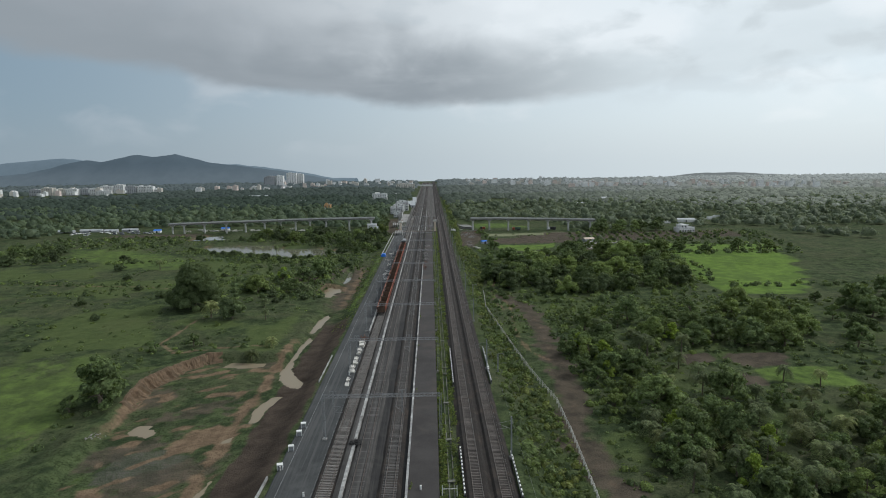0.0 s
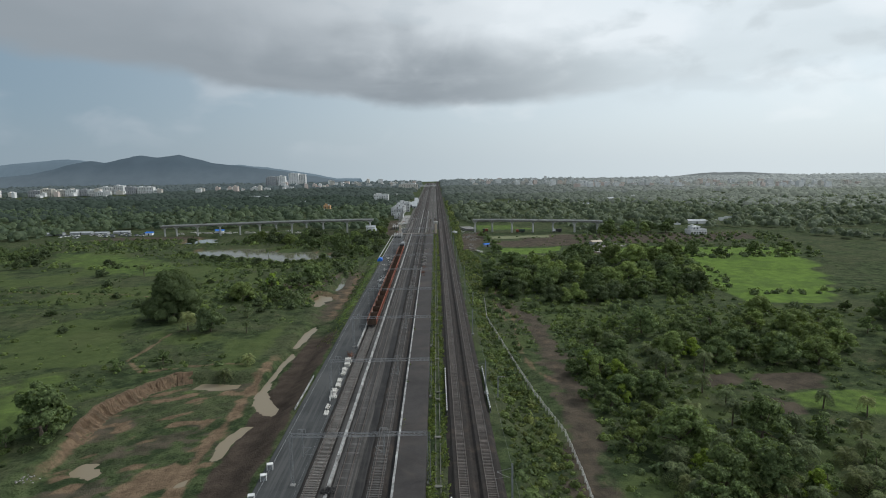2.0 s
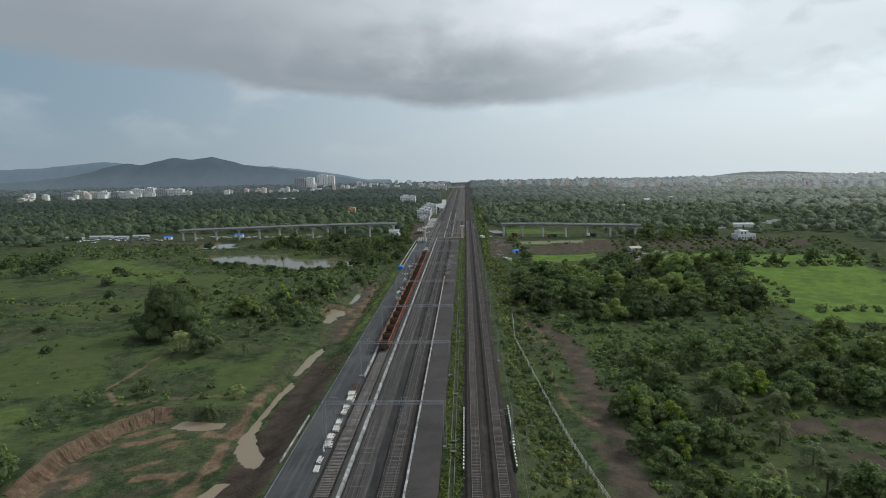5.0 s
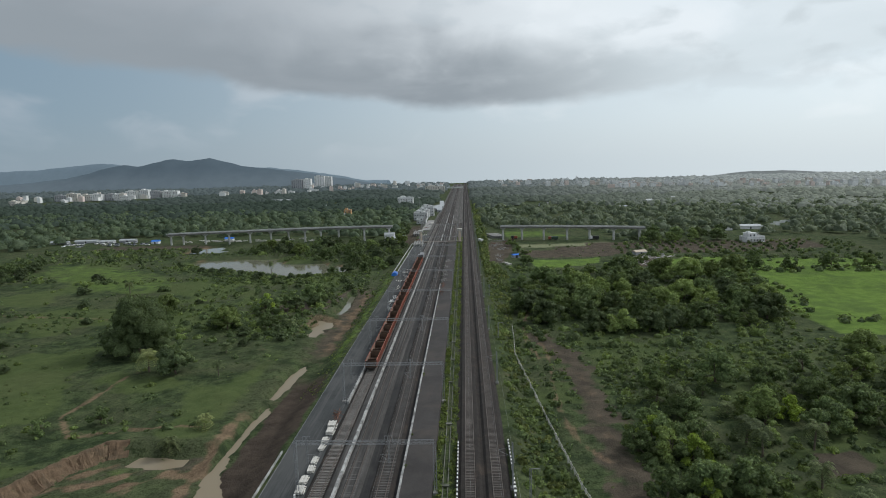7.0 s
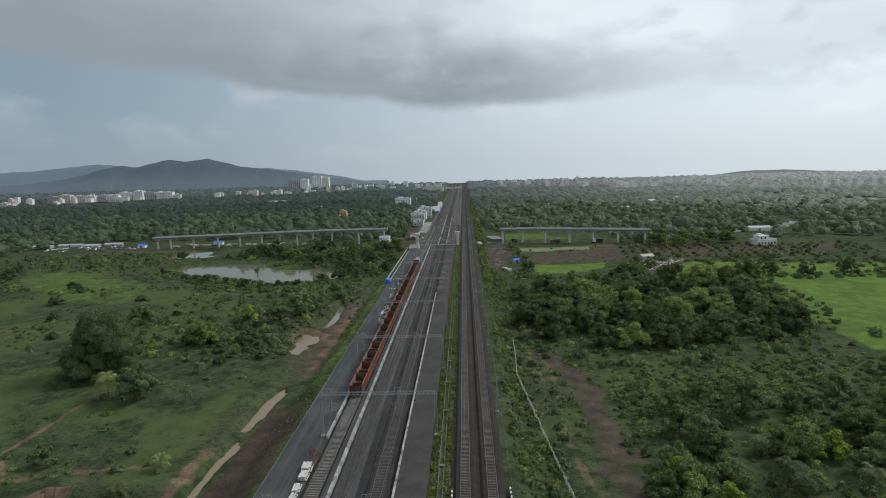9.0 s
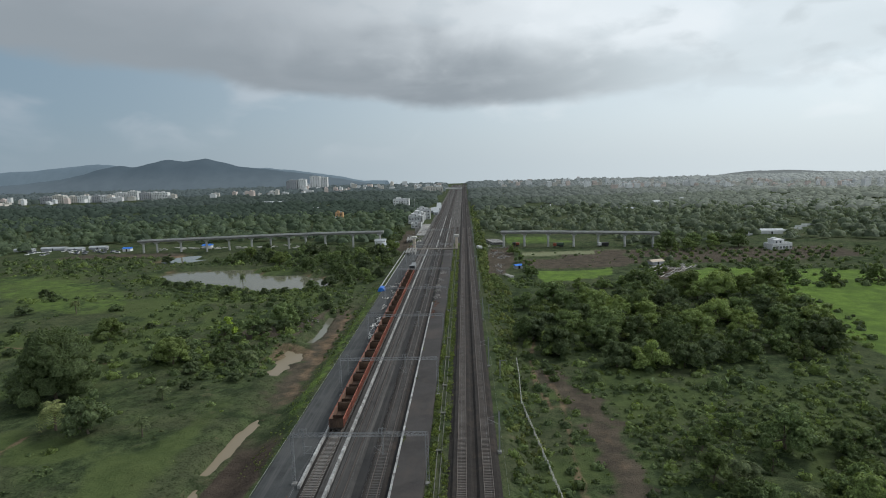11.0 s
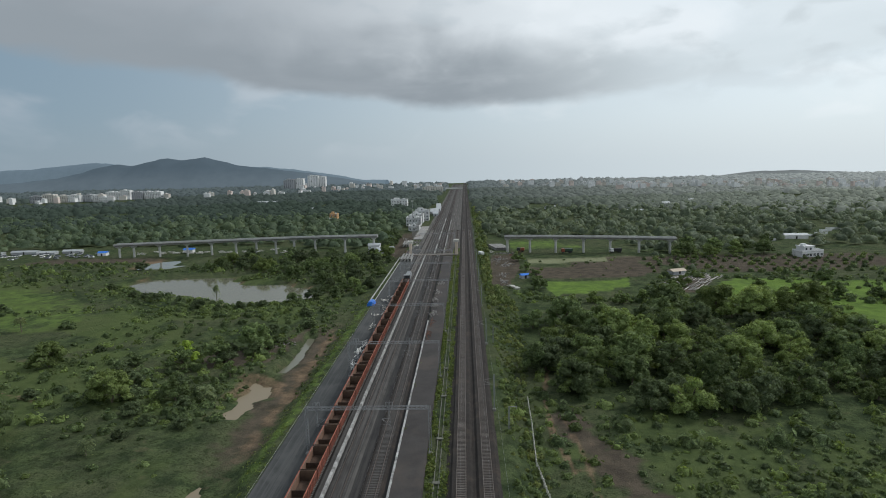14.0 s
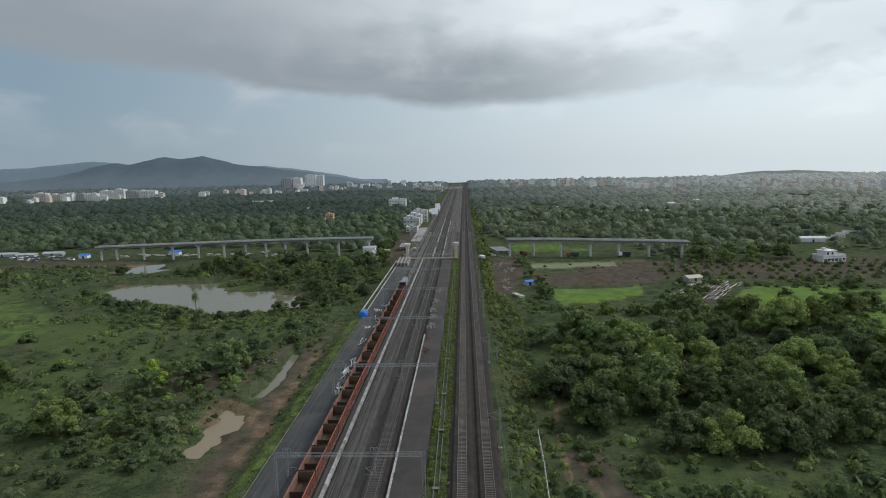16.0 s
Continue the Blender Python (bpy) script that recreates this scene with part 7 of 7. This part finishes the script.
def loco():
    top = thing("locomotive", "grey-black diesel shunter coupled ahead of the wagons", "locomotive", (T1, 456, 0))
    part("body", boxes((-1.4, 1.4, -7.5, 7.5, 1.1, 3.0), soft=0.12), M_LOCO, top)
    part("cab", boxes((-1.5, 1.5, -7.6, -4.6, 1.1, 4.0), soft=0.15), M_BLACK, top)
    part("cab_window", boxes((-1.2, 1.2, -7.66, -7.58, 2.9, 3.6)), M_DARKGLASS, top)
    part("cab_roof", boxes((-1.55, 1.55, -7.7, -4.5, 4.0, 4.15), soft=0.05), M_LOCO, top)
    part("hood", boxes((-1.0, 1.0, -4.5, 7.2, 3.0, 3.9), soft=0.2), M_LOCO, top)
    part("frame", boxes((-1.5, 1.5, -8.2, 8.2, 0.75, 1.1)), M_BOGIE, top)
    for y in (-4.6, 4.6):
        part("bogie", boxes((-1.1, 1.1, y - 2.2, y + 2.2, 0.2, 0.75)), M_BOGIE, top)


loco()


def tent():
    top = thing("tarpaulin_tent", "bright blue tarpaulin shelter on the formation edge", "tent", (-32.3, 405, -0.9))
    top.scale = (0.78, 0.78, 0.78)
    bm = bmesh.new()
    n = 9
    rows = []
    for y in (-3.4, -1.1, 1.1, 3.4):
        k = 1 - 0.12 * abs(y) / 3.4
        rows.append([bm.verts.new((math.cos(math.pi * i / (n - 1)) * 2.4 * k, y, math.sin(math.pi * i / (n - 1)) * 2.9 * k + 0.08 * math.sin(i * 2.1 + y))) for i in range(n)])
    for a, b in zip(rows, rows[1:]):
        for i in range(n - 1):
            bm.faces.new((a[i], a[i + 1], b[i + 1], b[i]))
    bm.faces.new(rows[0][::-1])
    bm.faces.new(rows[-1])
    part("cover", bm, M_BLUE, top)
    bm = bmesh.new()
    for y in (-3.4, 3.4):
        for s in (-1, 1):
            rod(bm, (s * 2.2, y, -0.2), (s * 2.2, y, 1.2), 0.05, seg=5)
    part("pole", bm, M_GALV, top)
    pile_of("plank_pile", "red and pale planks beside the blue shelter", "plank pile", -31.4, 403.5, 8, 1.6, (0.6, 0.8), M_TRUCKR, seed=31, r=0.1)


tent()

# ---- road bridge works at the crossing ----


def lone_pier(x, y, h, label):
    top = thing("bridge_pier", label, "bridge pier", (x, y, -1.2), "bridge piers")
    bm = bmesh.new()
    box(bm, -0.9, 0.9, -1.1, 1.1, 0, h)
    bevel(bm, 0.15)
    part("shaft", bm, M_CREAMWALL, top)
    part("pier_cap", boxes((-1.8, 1.8, -2.2, 2.2, h, h + 1.5), soft=0.1), M_PALECONC, top)


lone_pier(-27.8, 552, 8.6, "tall cream concrete bridge pier west of the tracks")
lone_pier(3.2, 548, 9.6, "tall cream concrete bridge pier east of the tracks")
tagged(part("road_crossing", boxes((-30, 4.4, 546, 551.5, -0.9, -0.02), soft=0.03), M_SOILROAD), "dusty brown level-crossing strip over the tracks", "road", kind="structure")


def girder(x, y, ln, rz=0.0):
    top = thing("bridge_girder", "pale precast bridge girder lying on the formation", "girder", (x, y, -0.9), "bridge girders")
    top.rotation_euler = (0, 0, radians(rz))
    bm = bmesh.new()
    prof = [(-0.5, 0), (0.5, 0), (0.5, 0.3), (0.15, 0.6), (0.15, 1.5), (0.6, 1.8), (0.6, 2.0), (-0.6, 2.0), (-0.6, 1.8), (-0.15, 1.5), (-0.15, 0.6), (-0.5, 0.3)]
    a = [bm.verts.new((u, -ln / 2, v)) for u, v in prof]
    b = [bm.verts.new((u, ln / 2, v)) for u, v in prof]
    for i in range(len(prof)):
        k = (i + 1) % len(prof)
        bm.faces.new((a[i], a[k], b[k], b[i]))
    bm.faces.new(a[::-1])
    bm.faces.new(b)
    part("beam", bm, M_CONCRETE, top)


for i in range(4):
    girder(-31.6 + i * 2.0, 535, 24, 1)
for i in range(4):
    girder(-37.5 + i * 1.9, 606, 22, 2)
for i in range(6):
    girder(28.5 + i * 1.7, 578, 22, 12)
shed(-48, 574, 12, 7, 3.0, "white site hut below the end of the viaduct", 10, M_SHEET, M_WHITEWALL)
shed(-56, 577, 8, 6, 5.5, "white site cabin against the viaduct end", 0, M_SHEET, M_WHITEWALL)
shed(40.0, 462, 4.2, 3.4, 1.9, "small shack under a blue sheet roof", 20, M_BLUE, M_GREYWALL)
for k in range(5):
    tagged(part("precast_slab", boxes((30.2 + k * 0.7, 32.6 + k * 0.7, 441 - k * 1.6, 442.2 - k * 1.6, -1.3, -0.4 + 0.1 * (k % 2)), soft=0.04), M_PALECONC), "stack of pale concrete slabs by the site track", "slab", "slab stacks")


def truck(x, y, rz, body, cab, label, ln=7.5):
    top = thing("tipper_truck", label, "truck", (x, y, gz(x, y)), "site vehicles")
    top.rotation_euler = (0, 0, radians(rz))
    bm = boxes((-1.2, 1.2, -ln / 2, ln / 2 - 2.4, 1.2, 2.9))
    for v in bm.verts:
        if v.co.z < 2:
            v.co.x *= 0.9
    part("tipper_body", bm, body, top)
    part("cab", boxes((-1.15, 1.15, ln / 2 - 2.2, ln / 2, 0.8, 2.9), soft=0.15), cab, top)
    part("windscreen", boxes((-1.0, 1.0, ln / 2 - 0.03, ln / 2 + 0.03, 1.9, 2.6)), M_DARKGLASS, top)
    part("chassis", boxes((-0.5, 0.5, -ln / 2, ln / 2, 0.7, 1.2)), M_BLACK, top)
    for yy in (-ln / 2 + 1.0, -ln / 2 + 2.3, ln / 2 - 1.2):
        for s in (-1, 1):
            bm = bmesh.new()
            rod(bm, (s * 0.85, yy, 0.5), (s * 1.2, yy, 0.5), 0.5, seg=12)
            part("wheel", bm, M_BLACK, top)


truck(77, 552, 95, M_TRUCKG, M_TRUCKR, "green tipper truck with a red cab below the viaduct")
truck(108, 546, 95, M_BLACK, M_WHITEPAINT, "dark tipper truck with a white cab below the viaduct")
truck(47, 560, 80, M_TRUCKR, M_BLACK, "small orange site truck near the viaduct pier", 5.0)
truck(19.5, 543, 20, M_WHITEPAINT, M_WHITEPAINT, "white lorry parked beside the main line", 6.0)


def car(x, y, rz, mat, label):
    top = thing("car", label, "car", (x, y, gz(x, y) + 0.02), "parked vehicles")
    top.rotation_euler = (0, 0, radians(rz))
    part("body", boxes((-0.85, 0.85, -2.1, 2.1, 0.35, 0.95), soft=0.12), mat, top)
    bm = boxes((-0.78, 0.78, -1.3, 1.0, 0.95, 1.5))
    for v in bm.verts:
        if v.co.z > 1.2:
            v.co.x *= 0.82
            v.co.y *= 0.7
    part("cabin", bm, M_DARKGLASS, top)
    for yy in (-1.3, 1.3):
        bm = bmesh.new()
        rod(bm, (-0.86, yy, 0.32), (0.86, yy, 0.32), 0.32, seg=10)
        part("axle_wheels", bm, M_BLACK, top)


def yard():
    """The works yard in the west: rows of parked vehicles and precast units, blue-roofed sheds, a long tin roof."""
    rng = np.random.RandomState(6)
    for i in range(34):
        car(rng.uniform(-345, -262), rng.uniform(572, 598), rng.choice([80, 95, 5, -10]), (M_WHITEPAINT, M_WHITEPAINT, M_GALV, M_LOCO, M_WHITEPAINT)[rng.randint(5)], "pale vehicle parked in the crowded works yard")
    for x in np.arange(-250, -118, 5.5):
        if rng.uniform() < 0.75:
            pile_of("precast_row", "row of pale precast units by the works road", "material pile", float(x), 592 + rng.uniform(-4, 4), 6, 3.0, (1.4, 0.8), M_PALECONC, False, 0.3, gz(x, 592), int(x * -3), "unit", "precast rows")
    shed(-262, 588, 6, 5, 2.4, "site shed under a bright blue roof", 5, M_BLUE, M_WHITEWALL)
    shed(-200, 596, 7, 5, 2.4, "site shed under a bright blue roof", 0, M_BLUE, M_WHITEWALL)
    for k, (x, w) in enumerate(((-356, 16), (-334, 20), (-312, 12), (-296, 14))):
        shed(x, 600 + (k % 2) * 5, w, 5, 1.7, "low tin-roofed store at the works yard", 1, M_SHEET, M_GREYWALL, "works stores")
    # precast bars laid out in rows on the bare plot
    for k in range(18):
        top = thing("precast_row", "row of pale precast bars laid out on bare soil", "material pile", (0, 0, 0), "precast bars")
        for j in range(6):
            if rng.uniform() < 0.15:
                continue
            x, y = 102 + 0.98 * k + 4.6 * j + rng.uniform(-0.4, 0.4), 438.5 - 0.62 * k + 6.0 * j + rng.uniform(-0.4, 0.4)
            o = part("bar", boxes((-0.13, 0.13, -3.6, 3.6, 0, 0.26)), M_CONCRETE if rng.uniform() < 0.6 else M_PALECONC, top)
            o.location = (x, y, gz(x, y))
            o.rotation_euler = (0, 0, radians(-37.5 + rng.uniform(-3, 3)))
    for x, y, w, dd, n, sd in ((31, 528, 6, 12, 60, 41), (33, 505, 5, 8, 34, 42), (36, 552, 9, 5, 46, 43), (30, 470, 3, 9, 30, 44), (29, 452, 3, 7, 24, 45)):
        rubble("stone_heap", "rubble and rubbish strewn over the bridge works", x, y, n, w, dd, 0.4, 1.4, M_RUBBLE, gz(x, y), sd)
    for x, y, sd in ((30, 536, 61), (35, 520, 62), (39, 546, 63), (28, 512, 64)):
        pile_of("plank_pile", "shuttering timber and rods at the bridge works", "plank pile", x, y, 12, 3.5, (1.6, 1.6), M_RUST if sd % 2 else M_BARK, True, 0.12, gz(x, y), sd, "plank", "timber piles")
    for x, y, w, dd, n, sd in ((-30, 588, 3, 12, 40, 71), (-29, 622, 3, 14, 40, 72), (-24.5, 575, 2, 9, 24, 73), (-38, 640, 4, 16, 36, 74), (-26, 690, 2.5, 20, 30, 75)):
        rubble("stone_heap", "stones and rubbish beside the new platform works", x, y, n, w, dd, 0.4, 1.3, M_RUBBLE, -0.75, sd)
    for x, y, sd in ((-32, 566, 81), (-28, 600, 82), (-31, 660, 83), (-27, 712, 84), (45, 556, 85), (27, 560, 86)):
        pile_of("plank_pile", "shuttering timber and steel at the station works", "plank pile", x, y, 12, 4.0, (1.2, 3.0), M_RUST if sd % 2 else M_PALECONC, True, 0.14, max(-0.75, gz(x, y)), sd, "plank", "timber piles")
    for i in range(9):
        a = i / 8
        x, y = 228 + 90 * a, 590 + 60 * a + 6 * math.sin(a * 9)
        tagged(part("wall_white", boxes((x - 5, x + 5, y - 0.2, y + 0.2, gz(x, y) - 0.3, gz(x, y) + 1.8)), M_WHITEWALL), "white plot wall beside a farm road", "wall", "plot walls")


yard()

# ---- pieces of the platforms and tracks ----
coping("coping_west", -17.85, -17.3, Y0, 545, "whitewashed slab edge of the narrow platform")
coping("coping_east", -5.7, -5.25, Y0, 372, "whitewashed slab edge of the broad platform")
track("siding_track", T1, Y1, 0.6, M_SLEEPER, "siding track on pale concrete sleepers", 160)
track("loop_track", T2, Y1, 0.6, M_GREYSLEEPER, "dusty loop track with half-buried sleepers", 150, sink=0.085)
track("platform_track", T3, Y1, 0.6, M_GREYSLEEPER, "platform track on dust-covered concrete sleepers", 150, sink=0.05)
track("main_track", D1, 2100, 0.6, M_OLDSLEEPER, "main line track on dusty brown sleepers", 160)
track("main_track", D2, 2100, 0.6, M_OLDSLEEPER, "main line track on dusty brown sleepers", 160)
coping("coping_siding", -23.5, -23.0, 217, 440, "whitewashed slab edge beside the wagon siding")
track("yard_track", -2.6, Y1, 0.6, M_OLDSLEEPER, "yard track beyond the crossing", 4, 560.0, first_y=556.0)
track("yard_track", 2.6, Y1, 0.6, M_OLDSLEEPER, "yard track beyond the crossing", 4, 560.0, first_y=556.0)
coping("coping_yard", -12.2, -11.7, 556, 830, "whitewashed kerb between the yard tracks", [(600, 625), (690, 700), (760, 780)])
coping("coping_yard", -5.9, -5.4, 556, 800, "whitewashed kerb between the yard tracks", [(580, 590), (660, 690), (740, 752)])
